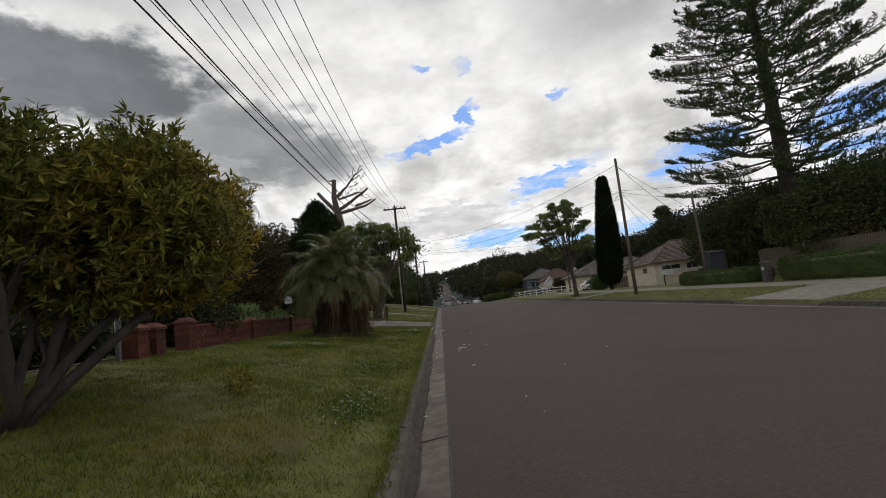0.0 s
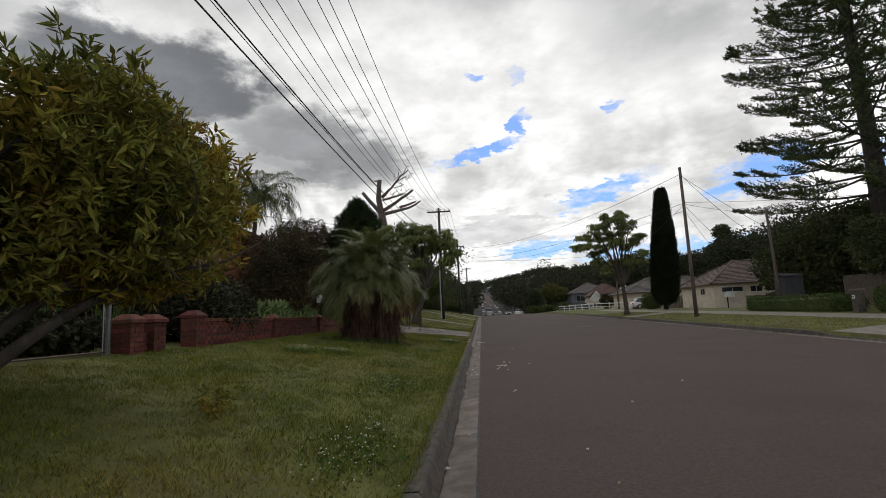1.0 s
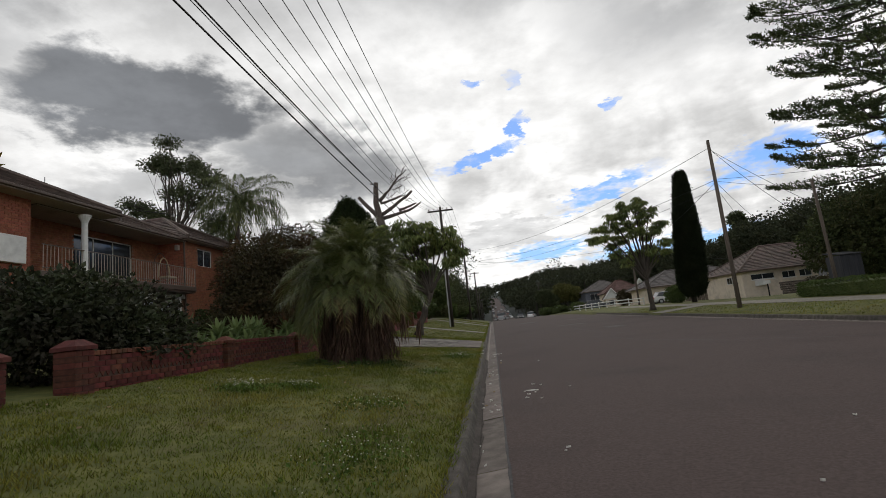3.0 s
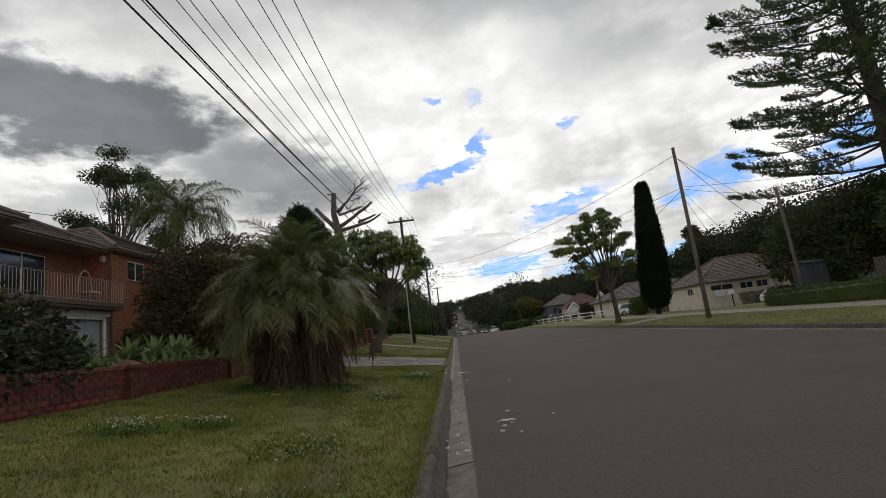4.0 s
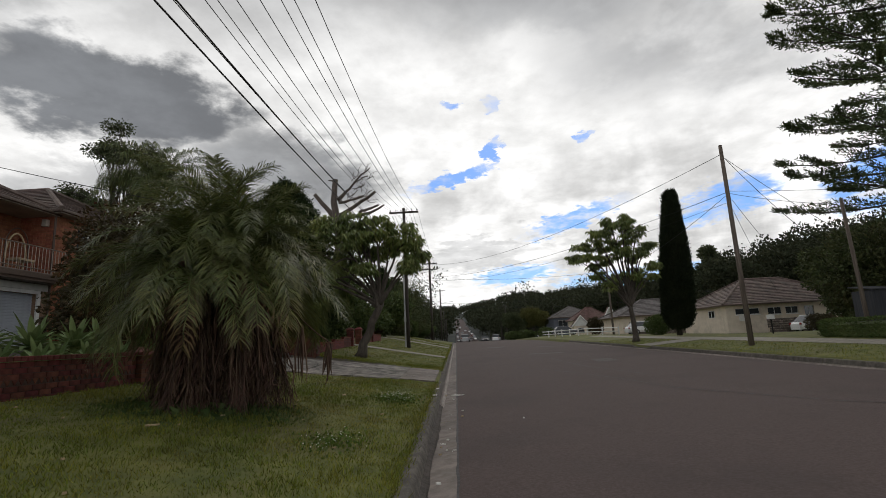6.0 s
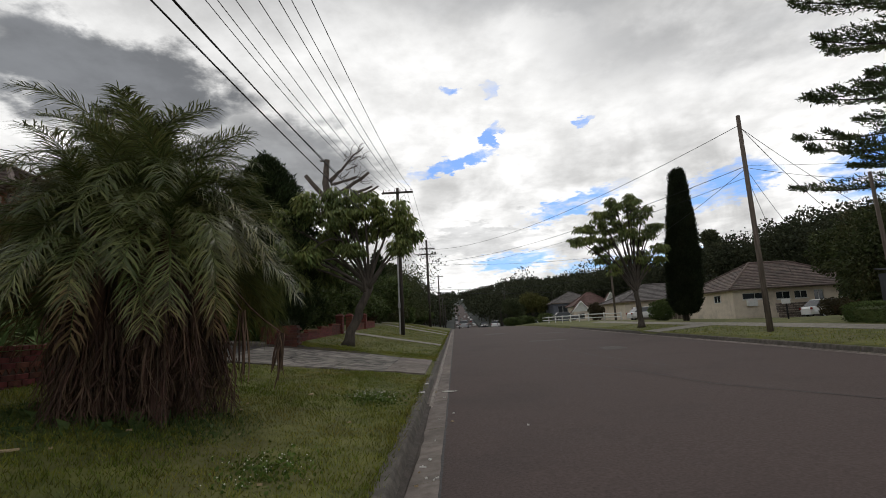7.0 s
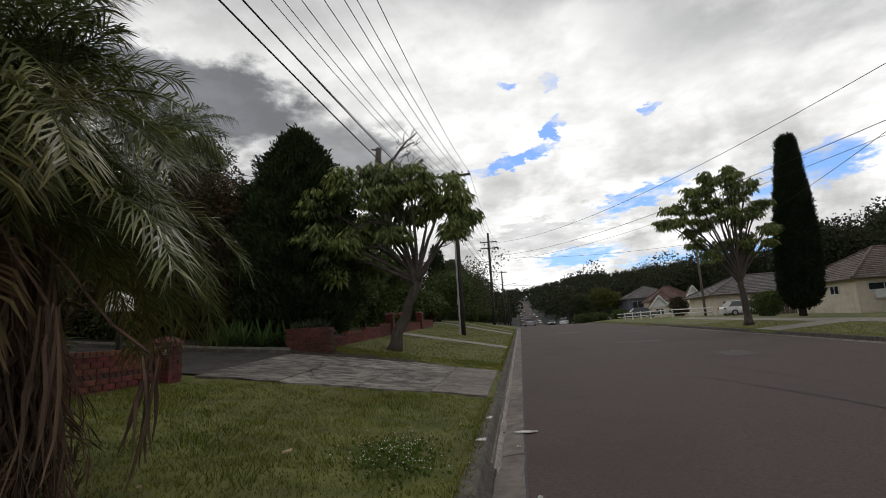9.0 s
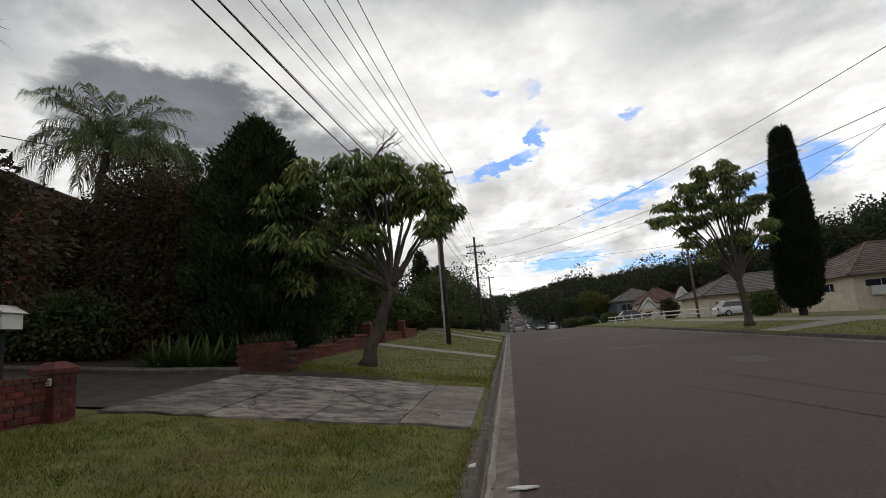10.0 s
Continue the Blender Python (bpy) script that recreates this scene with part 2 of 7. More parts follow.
M["pole"] = material("weathered_pole_wood", (0.155, 0.125, 0.10), (0.085, 0.068, 0.055), 6, 0.9, 0.6, 5, stretch=(2, 2, 0.12), stain=0.7)
M["pole_dark"] = material("dark_treated_pole", (0.06, 0.048, 0.04), (0.035, 0.03, 0.026), 6, 0.9, 0.6, 5, stretch=(2, 2, 0.12))
M["bark"] = material("grey_brown_bark", (0.060, 0.050, 0.042), (0.032, 0.026, 0.022), 9, 0.95, 0.8, 4, stretch=(1, 1, 0.3), bump_dist=0.03)
M["bark_pale"] = material("pale_bark", (0.086, 0.071, 0.056), (0.046, 0.038, 0.031), 8, 0.95, 0.7, 4, stretch=(1, 1, 0.35), bump_dist=0.025)
M["deadwood"] = material("grey_dead_wood", (0.13, 0.105, 0.09), (0.075, 0.06, 0.052), 6, 0.95, 0.7, 4, stretch=(1, 1, 0.4), bump_dist=0.03)
M["wire"] = plain("black_cable", (0.022, 0.022, 0.024), 0.6)
M["ceramic"] = plain("insulator_ceramic", (0.12, 0.09, 0.08), 0.3)
M["steel"] = plain("galvanised_steel", (0.40, 0.41, 0.42), 0.45, 0.7)
M["conduit"] = plain("pale_grey_conduit", (0.42, 0.42, 0.41), 0.5)
M["rubber"] = plain("tyre_rubber", (0.02, 0.02, 0.02), 0.85)
M["lamp_red"] = plain("red_lens", (0.25, 0.02, 0.02), 0.2)
M["lamp_white"] = plain("clear_lens", (0.7, 0.7, 0.7), 0.15)
for n_, c_ in (("silver", (0.38, 0.39, 0.40)), ("white", (0.78, 0.78, 0.78)), ("grey", (0.12, 0.125, 0.135)), ("black", (0.025, 0.025, 0.028)), ("blue", (0.05, 0.08, 0.16)), ("red", (0.28, 0.03, 0.03))):
    M["car_" + n_] = plain("car_paint_" + n_, c_, 0.25)
M["oleander"] = leaf_material("shrub_leaves", (0.215, 0.200, 0.040), (0.098, 0.118, 0.030), c3=(0.39, 0.26, 0.030), island=0.5, glow=0.35, tips=(0.28, 0.085, 0.035), boost=1.0)
M["frond"] = leaf_material("palm_leaflets", (0.138, 0.150, 0.052), (0.074, 0.092, 0.031), c3=(0.21, 0.165, 0.056), island=0.45, gloss=0.35, glow=0.3, boost=1.15)
M["frond"].node_tree.nodes["Principled BSDF"].inputs["Specular IOR Level"].default_value = 0.35
M["frond_tall"] = leaf_material("tall_palm_leaflets", (0.105, 0.125, 0.050), (0.060, 0.076, 0.030), c3=(0.14, 0.14, 0.05), island=0.4, gloss=0.45, glow=0.25, boost=1.1)
M["frond_dry"] = leaf_material("dry_palm_leaflets", (0.15, 0.105, 0.050), (0.09, 0.062, 0.032), island=0.4, glow=0.2)
M["thatch"] = material("dead_frond_thatch", (0.130, 0.076, 0.052), (0.042, 0.026, 0.019), 5, 0.95, 0.5, 6, island=0.35, stretch=(2, 2, 0.2))
M["umbrella"] = leaf_material("umbrella_tree_leaves", (0.132, 0.156, 0.054), (0.066, 0.088, 0.032), c3=(0.18, 0.20, 0.055), island=0.4, gloss=0.35, glow=0.3)
M["conifer"] = leaf_material("conifer_sprays", (0.040, 0.058, 0.022), (0.022, 0.034, 0.013), island=0.4, gloss=0.7, glow=0.12, boost=0.95)
M["cypress"] = leaf_material("cypress_sprays", (0.022, 0.028, 0.014), (0.013, 0.018, 0.010), island=0.3, gloss=0.8, glow=0.08)
M["pine"] = leaf_material("pine_foliage", (0.055, 0.072, 0.03), (0.032, 0.044, 0.02), c3=(0.085, 0.10, 0.035), island=0.35, gloss=0.7, glow=0.15)
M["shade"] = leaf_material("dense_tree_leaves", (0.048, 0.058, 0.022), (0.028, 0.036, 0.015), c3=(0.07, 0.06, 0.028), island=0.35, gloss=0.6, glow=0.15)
M["hedge"] = leaf_material("hedge_leaves", (0.066, 0.09, 0.028), (0.04, 0.06, 0.02), island=0.3, gloss=0.6, glow=0.2)
M["dusky"] = leaf_material("dusky_bush_leaves", (0.046, 0.056, 0.026), (0.026, 0.030, 0.018), c3=(0.060, 0.045, 0.036), island=0.45, gloss=0.5, glow=0.12, boost=1.0)
M["bush"] = leaf_material("bush_leaves", (0.065, 0.085, 0.028), (0.038, 0.053, 0.019), island=0.35, gloss=0.5, glow=0.2)
M["bronze"] = leaf_material("bronze_bush_leaves", (0.07, 0.056, 0.028), (0.042, 0.040, 0.02), c3=(0.14, 0.06, 0.028), island=0.35, gloss=0.5, glow=0.2, boost=0.9)
M["yellow_tree"] = leaf_material("yellow_green_leaves", (0.10, 0.098, 0.03), (0.06, 0.062, 0.02), island=0.3, glow=0.25)
M["gum"] = leaf_material("gum_leaves", (0.062, 0.072, 0.034), (0.036, 0.044, 0.022), island=0.3, gloss=0.6, glow=0.2)
M["agave"] = leaf_material("agave_leaves", (0.13, 0.17, 0.07), (0.08, 0.115, 0.048), island=0.25, gloss=0.5, glow=0.15)
M["strap"] = leaf_material("strap_leaves", (0.05, 0.085, 0.022), (0.03, 0.052, 0.016), island=0.3, gloss=0.45, glow=0.2)
M["far"] = leaf_material("far_woodland", (0.045, 0.052, 0.028), (0.028, 0.034, 0.02), c3=(0.07, 0.068, 0.035), island=0.22, gloss=0.9, glow=0.1, scale=0.02, boost=1.05)
M["hill"] = material("far_hill_cover", (0.024, 0.032, 0.026), (0.016, 0.022, 0.019), 0.05, 0.95, 0, stain=0.01)
M["rail"] = plain("brown_rail_paint", (0.16, 0.12, 0.095), 0.6)
M["stone"] = material("rough_stone", (0.16, 0.13, 0.11), (0.09, 0.075, 0.065), 4, 0.95, 0.7, 6, island=0.3, bump_dist=0.03)
M["litter"] = plain("white_paper", (0.62, 0.60, 0.56), 0.8)
M["leaf_dry"] = plain("dry_leaf", (0.36, 0.27, 0.16), 0.8)


# ---- mesh helpers ----
class MB:
    """Gathers vertices and faces for one mesh."""

    def __init__(self):
        self.v, self.f, self.n = [], [], 0

    def add(self, v, f):
        v, f = np.asarray(v, float).reshape(-1, 3), np.asarray(f, int)
        self.v.append(v)
        self.f.append(f + self.n)
        self.n += len(v)
        return self

    def box(self, x0, x1, y0, y1, z0, z1):
        c = [(x, y, z) for x in (x0, x1) for y in (y0, y1) for z in (z0, z1)]
        return self.add(c, [(0, 1, 3, 2), (4, 6, 7, 5), (0, 4, 5, 1), (2, 3, 7, 6), (0, 2, 6, 4), (1, 5, 7, 3)])

    def bevel_box(self, x0, x1, y0, y1, z0, z1, b=0.01):
        """A box whose upper and side edges are cut back a little."""
        ring = lambda e, z: [(x0 + e, y0, z), (x1 - e, y0, z), (x1, y0 + e, z), (x1, y1 - e, z), (x1 - e, y1, z), (x0 + e, y1, z), (x0, y1 - e, z), (x0, y0 + e, z)]
        top = [(min(max(px, x0 + b), x1 - b), min(max(py, y0 + b), y1 - b), z1) for px, py, _ in ring(b, 0)]
        v = ring(b, z0) + ring(b, z1 - b) + top
        f = []
        for k in (0, 8):
            f += [(k + i, k + (i + 1) % 8, k + 8 + (i + 1) % 8, k + 8 + i) for i in range(8)]
        self.add(v, f)
        n = self.n
        self.f.append([tuple(range(n - 8, n))])
        self.f.append([tuple(range(n - 17, n - 25, -1))])
        return self

    def tube(self, pts, radii, n=7, cap=True):
        pts = np.asarray(pts, float)
        radii = np.broadcast_to(np.asarray(radii, float), (len(pts),))
        d = np.gradient(pts, axis=0)
        d /= np.linalg.norm(d, axis=1)[:, None] + 1e-9
        ref = np.eye(3)[np.argmin(np.abs(d).mean(0))][None, :] + np.zeros_like(d)
        a = np.cross(d, ref)
        a /= np.linalg.norm(a, axis=1)[:, None]
        b = np.cross(d, a)
        th = np.linspace(0, 2 * math.pi, n, endpoint=False)
        v = pts[:, None] + radii[:, None, None] * (np.cos(th)[None, :, None] * a[:, None] + np.sin(th)[None, :, None] * b[:, None])
        i, j = np.meshgrid(np.arange(len(pts) - 1), np.arange(n), indexing="ij")
        k = (j + 1) % n
        f = np.stack([i * n + j, i * n + k, (i + 1) * n + k, (i + 1) * n + j], -1).reshape(-1, 4)
        s = self.n
        self.add(v, f)
        if cap:
            self.f.append([tuple(range(s + n - 1, s - 1, -1))])
            self.f.append([tuple(range(self.n - n, self.n))])
        return self

    def grid(self, P):
        """P: rows x columns x 3."""
        P = np.asarray(P, float)
        r, c = P.shape[:2]
        i, j = np.meshgrid(np.arange(r - 1), np.arange(c - 1), indexing="ij")
        f = np.stack([i * c + j, i * c + j + 1, (i + 1) * c + j + 1, (i + 1) * c + j], -1).reshape(-1, 4)
        return self.add(P.reshape(-1, 3), f)

    def mesh(self, name, mat, smooth_=False):
        me = bpy.data.meshes.new(name)
        v = np.concatenate(self.v)
        faces = []
        for f in self.f:
            faces += f.tolist() if isinstance(f, np.ndarray) else [list(q) for q in f]
        me.from_pydata(v.tolist(), [], faces)
        me.materials.append(mat)
        if smooth_:
            me.polygons.foreach_set("use_smooth", [True] * len(me.polygons))
        me.update()
        return me


def thing(name, label, category, place=(0, 0, 0), group="", turn=0.0):
    ob = new(name)
    ob.empty_display_size = 0.2
    ob.matrix_world = pose(*place, 0, 0, turn)
    return tagged(ob, label, category, group)


def part(name, mb, mat, parent=None, label="", smooth_=False):
    ob = new(name, mb.mesh(name, mat, smooth_) if isinstance(mb, MB) else mb)
    if parent:
        ob.parent = parent
    if label:
        ob["label"] = label
    return ob


def rng(seed):
    return np.random.default_rng(seed)


def unit(v):
    return v / (np.linalg.norm(v, axis=-1, keepdims=True) + 1e-9)


def leaf_quads(mb, P, D, ln, wd, r, fold=0.25, up=None):
    """A folded, pointed leaf at each of P, along D."""
    n = len(P)
    D = unit(D)
    S = unit(np.cross(D, r.normal(size=(n, 3)) if up is None else up + 0.35 * r.normal(size=(n, 3))))
    U = np.cross(S, D)
    L = (ln * r.uniform(0.65, 1.25, n))[:, None]
    W = (wd * r.uniform(0.7, 1.2, n))[:, None]
    m = P + D * L * 0.45
    v = np.stack([P, m + S * W + U * W * fold, P + D * L - U * W * fold, m - S * W + U * W * fold], 1)
    f = np.arange(n * 4).reshape(n, 4)
    return mb.add(v, f)


def crown_points(r, clumps, n, shell=0.6):
    C = np.array([c[:3] for c in clumps], float)
    R = np.array([c[3:6] for c in clumps], float)
    w = (R.prod(1)) ** (2 / 3)
    k = r.choice(len(C), n, p=w / w.sum())
    u = unit(r.normal(size=(n, 3)))
    rad = 1 - shell * r.random(n) ** 1.6
    lump = 1 + 0.10 * np.sin(u[:, 0] * 7 + k) * np.sin(u[:, 1] * 6 + 2 * k) + 0.08 * np.sin(u[:, 2] * 11 + k)
    return C[k] + R[k] * u * (rad * lump)[:, None], u


def crown(seed, clumps, n, ln, wd, droop=0.3, shell=0.6, spread=0.7, rise=0.0):
    r = rng(seed)
    P, u = crown_points(r, clumps, n, shell)
    D = u + spread * r.normal(size=(n, 3)) + np.array([0, 0, rise - droop])
    return leaf_quads(MB(), P, D, ln, wd, r)


def limb(r, a, b, k=6, bend=0.1):
    a, b = np.array(a, float), np.array(b, float)
    t = np.linspace(0, 1, k)[:, None]
    side = r.normal(size=3) * np.linalg.norm(b - a) * bend
    return a + (b - a) * t + side * np.sin(t * math.pi) + r.normal(size=(k, 3)) * np.linalg.norm(b - a) * 0.012

# ---- lie of the land ----
LIP, KERB_L, KERB_R = -0.09, -0.50, 11.60      # gutter lip, left kerb face, right kerb face
WALL_X = -6.3
_ky = np.arange(-80, 3001, 1.0)
_kz = np.interp(_ky, [-80, 0, 68, 88, 108, 140, 200, 260, 400, 800, 1100, 3000], [-1.16, 0, 0.986, 1.2, 1.18, 0.5, -0.6, 0.6, 8, 34, 44, 60])
_kz = np.convolve(np.pad(_kz, 10, mode="edge"), np.ones(21) / 21, "valid")
_kz[:85] = _ky[:85] * 0.0145


def rz(y):
    """Height of the road at its left gutter."""
    return np.interp(y, _ky, _kz)


def step(a, b, v):
    t = np.clip((v - a) / (b - a), 0, 1)
    return t * t * (3 - 2 * t)


def gz(x, y):
    """Height of the ground beside the road."""
    x, y = np.asarray(x, float), np.asarray(y, float)
    k = rz(y) + 0.15
    wall = rz(y) + np.interp(y, [-80, 0, 12, 25, 33, 44, 68, 110, 300], [1.5, 1.2, 1.0, 0.80, 1.07, 1.27, 1.5, 1.0, 0.6])
    left = k + (wall - k) * np.clip((-0.66 - x) / 5.64, 0, 1) + np.clip(WALL_X - x, 0, 10) * 0.09 + np.clip(-16.3 - x, 0, 80) * 0.03
    falls = step(36, 56, y)
    right = k + np.clip(x - 11.75, 0, 5.2) * (0.075 - 0.015 * falls) + np.clip(x - 17, 0, 20) * 0.02 * (1 - falls) - np.clip(x - 16.5, 0, 12) * 0.035 * falls
    hill = 0.20 * np.clip(x - 48, 0, 150) * step(35, 110, y) + 0.05 * np.clip(-70 - x, 0, 300)
    z = np.where(x < 5, left, right) + hill
    # far hills close the view
    far = step(900, 2600, np.hypot(x, y))
    return z + far * (62 + 12 * np.sin(x / 420.0 + 1.0) + 9 * np.sin(x / 170.0))


def make_ground():
    xs = np.r_[-3000, -1500, -700, -350, -200, -120, -80, -50, -35, -26, -20, -16.3, -14, -12, -10, -8, -7, np.arange(-6.3, -0.7, 0.4), -0.66,
               -0.60, 5.5, 11.69, 11.75, 12.4, 13.2, 14, 15, 16, 17, 18.5, 20, 24, 30, 36, 42, 55, 75, 100, 140, 230, 400, 800, 1600, 3000]
    ys = np.r_[-60, -30, -15, np.arange(-8, 50, 0.8), np.arange(50, 130, 4), 140, 160, 190, 230, 270, 320, 400, 500, 650, 800, 1000, 1400, 1900, 2500, 3000]
    X, Y = np.meshgrid(xs, ys)
    Z = gz(X, Y)
    Z += 0.012 * np.sin(X * 2.1 + Y * 0.7) * np.sin(Y * 1.3) * step(0.8, 1.6, -X) * (X > -9)
    under = (X > -0.63) & (X < 11.72) & (Y < 1350)
    Z[under] = rz(Y[under]) - 0.35
    mb = MB().grid(np.stack([X, Y, Z], -1))
    g = part("ground", mb, M["soil"], smooth_=True)
    g.data.materials.append(M["hill"])
    for f in g.data.polygons:
        c = f.center
        f.material_index = int(c.y > 128 or c.x > 48 or c.x < -45)
    tagged(g, "mown grass verge, yards and rising ground", "ground", kind="structure")


make_ground()


def make_road():
    xs = np.r_[LIP, 0.3, 1, 2, 3.5, 5.5, 7.5, 9, 10.2, 11.15]
    ys = np.r_[-40, -20, np.arange(-10, 60, 2.0), np.arange(60, 300, 3.0), np.arange(300, 1500, 25.0)]
    X, Y = np.meshgrid(xs, ys)
    Z = rz(Y) + 0.07 * (1 - ((X - 5.5) / 5.6) ** 2)
    Z[:, 0] = rz(ys)
    tagged(part("road", MB().grid(np.stack([X, Y, Z], -1)), M["asphalt"], smooth_=True), "worn grey-brown asphalt street over a low crest", "road", kind="structure")


make_road()


def make_kerb(name, label, face, lip, back, y0, y1, dips, mat_kerb, piece=2.4):
    """Concrete kerb and gutter in cast lengths, dropped at driveways."""
    s = 1 if lip > face else -1
    root = tagged(thing(name, label, "kerb", (0, 0, 0)), kind="structure")
    r = rng(11)
    y = y0
    while y < y1:
        e = y + piece - 0.012
        ys = np.linspace(y, e, 7)
        h = np.full(7, 0.15)
        for a, b in dips:
            h = np.minimum(h, 0.035 + 0.115 * np.clip(np.maximum(a - ys, ys - b) / 0.5, 0, 1))
        base = rz(ys) + r.uniform(-0.004, 0.004)
        prof = [(back, -0.12), (back, h), (face - s * 0.02, h + 0.004), (face, h - 0.025), (face + s * 0.035, h * 0.15 - 0.02), (face + s * 0.09, np.full(7, -0.035)), (lip, np.full(7, 0.006)), (lip, -0.2)]
        P = np.stack([np.stack([np.full(7, px), ys, base + pz], -1) for px, pz in prof], 1)
        k = MB().grid(P[:, :5])
        part("kerb_stone", k, mat_kerb, root)
        g = MB().grid(P[:, 4:])
        part("gutter_slab", g, M["concrete"], root)
        y += piece
    return root


make_kerb("kerb_left", "weathered concrete kerb and gutter along the verge", KERB_L, LIP, -0.66, -6.2, 112, [(25.8, 29.8), (39.3, 41.2), (56, 59)], M["kerb"])
make_kerb("kerb_right", "concrete kerb and gutter across the street", KERB_R, 11.15, 11.75, -6.2, 62, [(15.6, 19.6), (42.0, 44.4)], M["kerb"])


def drape(name, outline_rows, mat, parent=None, lift=0.014, label=""):
    """A slab that follows the ground: rows of (y, x_left, x_right)."""
    P = []
    for y, a, b in outline_rows:
        xs = np.linspace(a, b, 9)
        ys = np.full(9, y)
        P.append(np.stack([xs, ys, gz(xs, ys) + lift], -1))
    P = np.array(P)
    mb = MB().grid(P)
    lo = P - np.array([0, 0, 0.06])
    for e0, e1 in ((P[:, 0], lo[:, 0]), (P[:, -1], lo[:, -1]), (P[0], lo[0]), (P[-1], lo[-1])):
        mb.grid(np.stack([e0, e1], 0))
    return part(name, mb, mat, parent, label)


def make_left_driveway():
    root = tagged(thing("driveway", "cracked old concrete driveway crossing the grass verge", "driveway"), kind="structure")
    # broken slabs: the crossing is split by wandering cracks
    ymid = lambda f, x: (25.75 - (-0.66 - x) * 0.07) * (1 - f) + (29.95 - np.clip(-3.4 - x, 0, 9) * 0.22) * f
    cuts = [0, 0.3, 0.62, 1.0]
    xcut = [-0.70, -1.75, -3.1, -4.6, -6.2]
    r = rng(5)
    for i in range(4):
        for j in range(3):
            a, b = xcut[i] - 0.012, xcut[i + 1] + 0.012
            xs = np.linspace(a, b, 9)
            wob = lambda x, s: 0.05 * np.sin(x * 3.1 + s) + 0.03 * np.sin(x * 7.7 + 2 * s)
            f0, f1 = cuts[j], cuts[j + 1]
            ya, yb = ymid(f0, xs) + wob(xs, j) + 0.012, ymid(f1, xs) + wob(xs, j + 1) - 0.012
            t = np.linspace(0, 1, 5)[:, None]
            Y = ya * (1 - t) + yb * t
            X = np.broadcast_to(xs, Y.shape)
            Z = gz(X, Y) + 0.036 + r.uniform(-0.006, 0.006)
            P = np.stack([X, Y, Z], -1)
            mb = MB().grid(P)
            lo = P - np.array([0, 0, 0.05])
            for e0, e1 in ((P[:, 0], lo[:, 0]), (P[:, -1], lo[:, -1]), (P[0], lo[0]), (P[-1], lo[-1])):
                mb.grid(np.stack([e0, e1], 0))
            part("slab", mb, M["drive"] if i else M["concrete"], root)
    xs = np.linspace(-16.2, -6.22, 12)
    t = np.linspace(0, 1, 6)[:, None]
    ya = 25.6 + 0 * xs
    yb = ymid(1.0, np.maximum(xs, -8.2))
    Y = ya * (1 - t) + yb * t
    X = np.broadcast_to(xs, Y.shape)
    part("drive_apron", MB().grid(np.stack([X, Y, gz(X, Y) + 0.03], -1)), M["drive_dark"], root, "dark worn driveway surface")
    # wandering cracks across the slabs
    for k, (xa, fa, xb, fb) in enumerate(((-1.2, 0.15, -3.0, 0.55), (-2.2, 0.9, -3.4, 0.2), (-3.2, 0.5, -5.2, 0.85), (-4.1, 0.1, -4.9, 0.75), (-5.0, 0.45, -6.1, 0.2), (-1.9, 0.45, -2.6, 0.05))):
        q = np.linspace(0, 1, 26)
        X = xa + (xb - xa) * q + 0.035 * np.cumsum(r.normal(size=26))
        Yc = ymid(fa + (fb - fa) * q, X) + 0.05 * np.cumsum(r.normal(size=26))
        w = 0.004 + 0.008 * r.random(26)
        Zc = gz(X, Yc) + 0.047
        part("crack", MB().grid(np.stack([np.stack([X - w, Yc - w, Zc], -1), np.stack([X + w, Yc + w, Zc], -1)], 1)), M["dark"], root)
    # bare earth and leaf mould in the bed and along the far edge of the slabs
    bx = np.linspace(-16.2, -5.95, 16)
    t8 = np.linspace(0, 1, 8)[:, None]
    Yb = (ymid(1.0, np.maximum(bx, -8.2)) + 0.08) * (1 - t8) + 37.0 * t8
    Xb = np.broadcast_to(bx, Yb.shape)
    tagged(part("garden_bed", MB().grid(np.stack([Xb, Yb, gz(Xb, Yb) + 0.04 + 0.03 * np.sin(Xb * 3) * np.sin(Yb * 4)], -1)), M["earth"]), "dark bare earth under the garden trees", "garden bed", kind="structure")
    mx = np.linspace(-5.9, -2.3, 15)
    far_ = ymid(1.0, mx) - 0.05
    wide = (0.25 + 1.1 * np.clip((-2.3 - mx) / 3.6, 0, 1)) * (1 + 0.25 * np.sin(mx * 5.3))
    Ym = far_ + wide * t8
    Xm = np.broadcast_to(mx, Ym.shape)
    tagged(part("leaf_mould", MB().grid(np.stack([Xm, Ym, gz(Xm, Ym) + 0.030], -1)), M["earth"]), "strip of dark leaf litter beside the driveway", "leaf litter", kind="structure")
    # edging of the garden bed behind the drive
    ed = MB()
    P = np.stack([xs, ymid(1.0, np.maximum(xs, -8.2)) + 0.1, gz(xs, yb) + 0.06], -1)
    ed.tube(P, 0.12, 6)
    tagged(part("garden_edging", ed, M["kerb"]), "low dark concrete edging round a garden bed", "edging", kind="structure")


make_left_driveway()

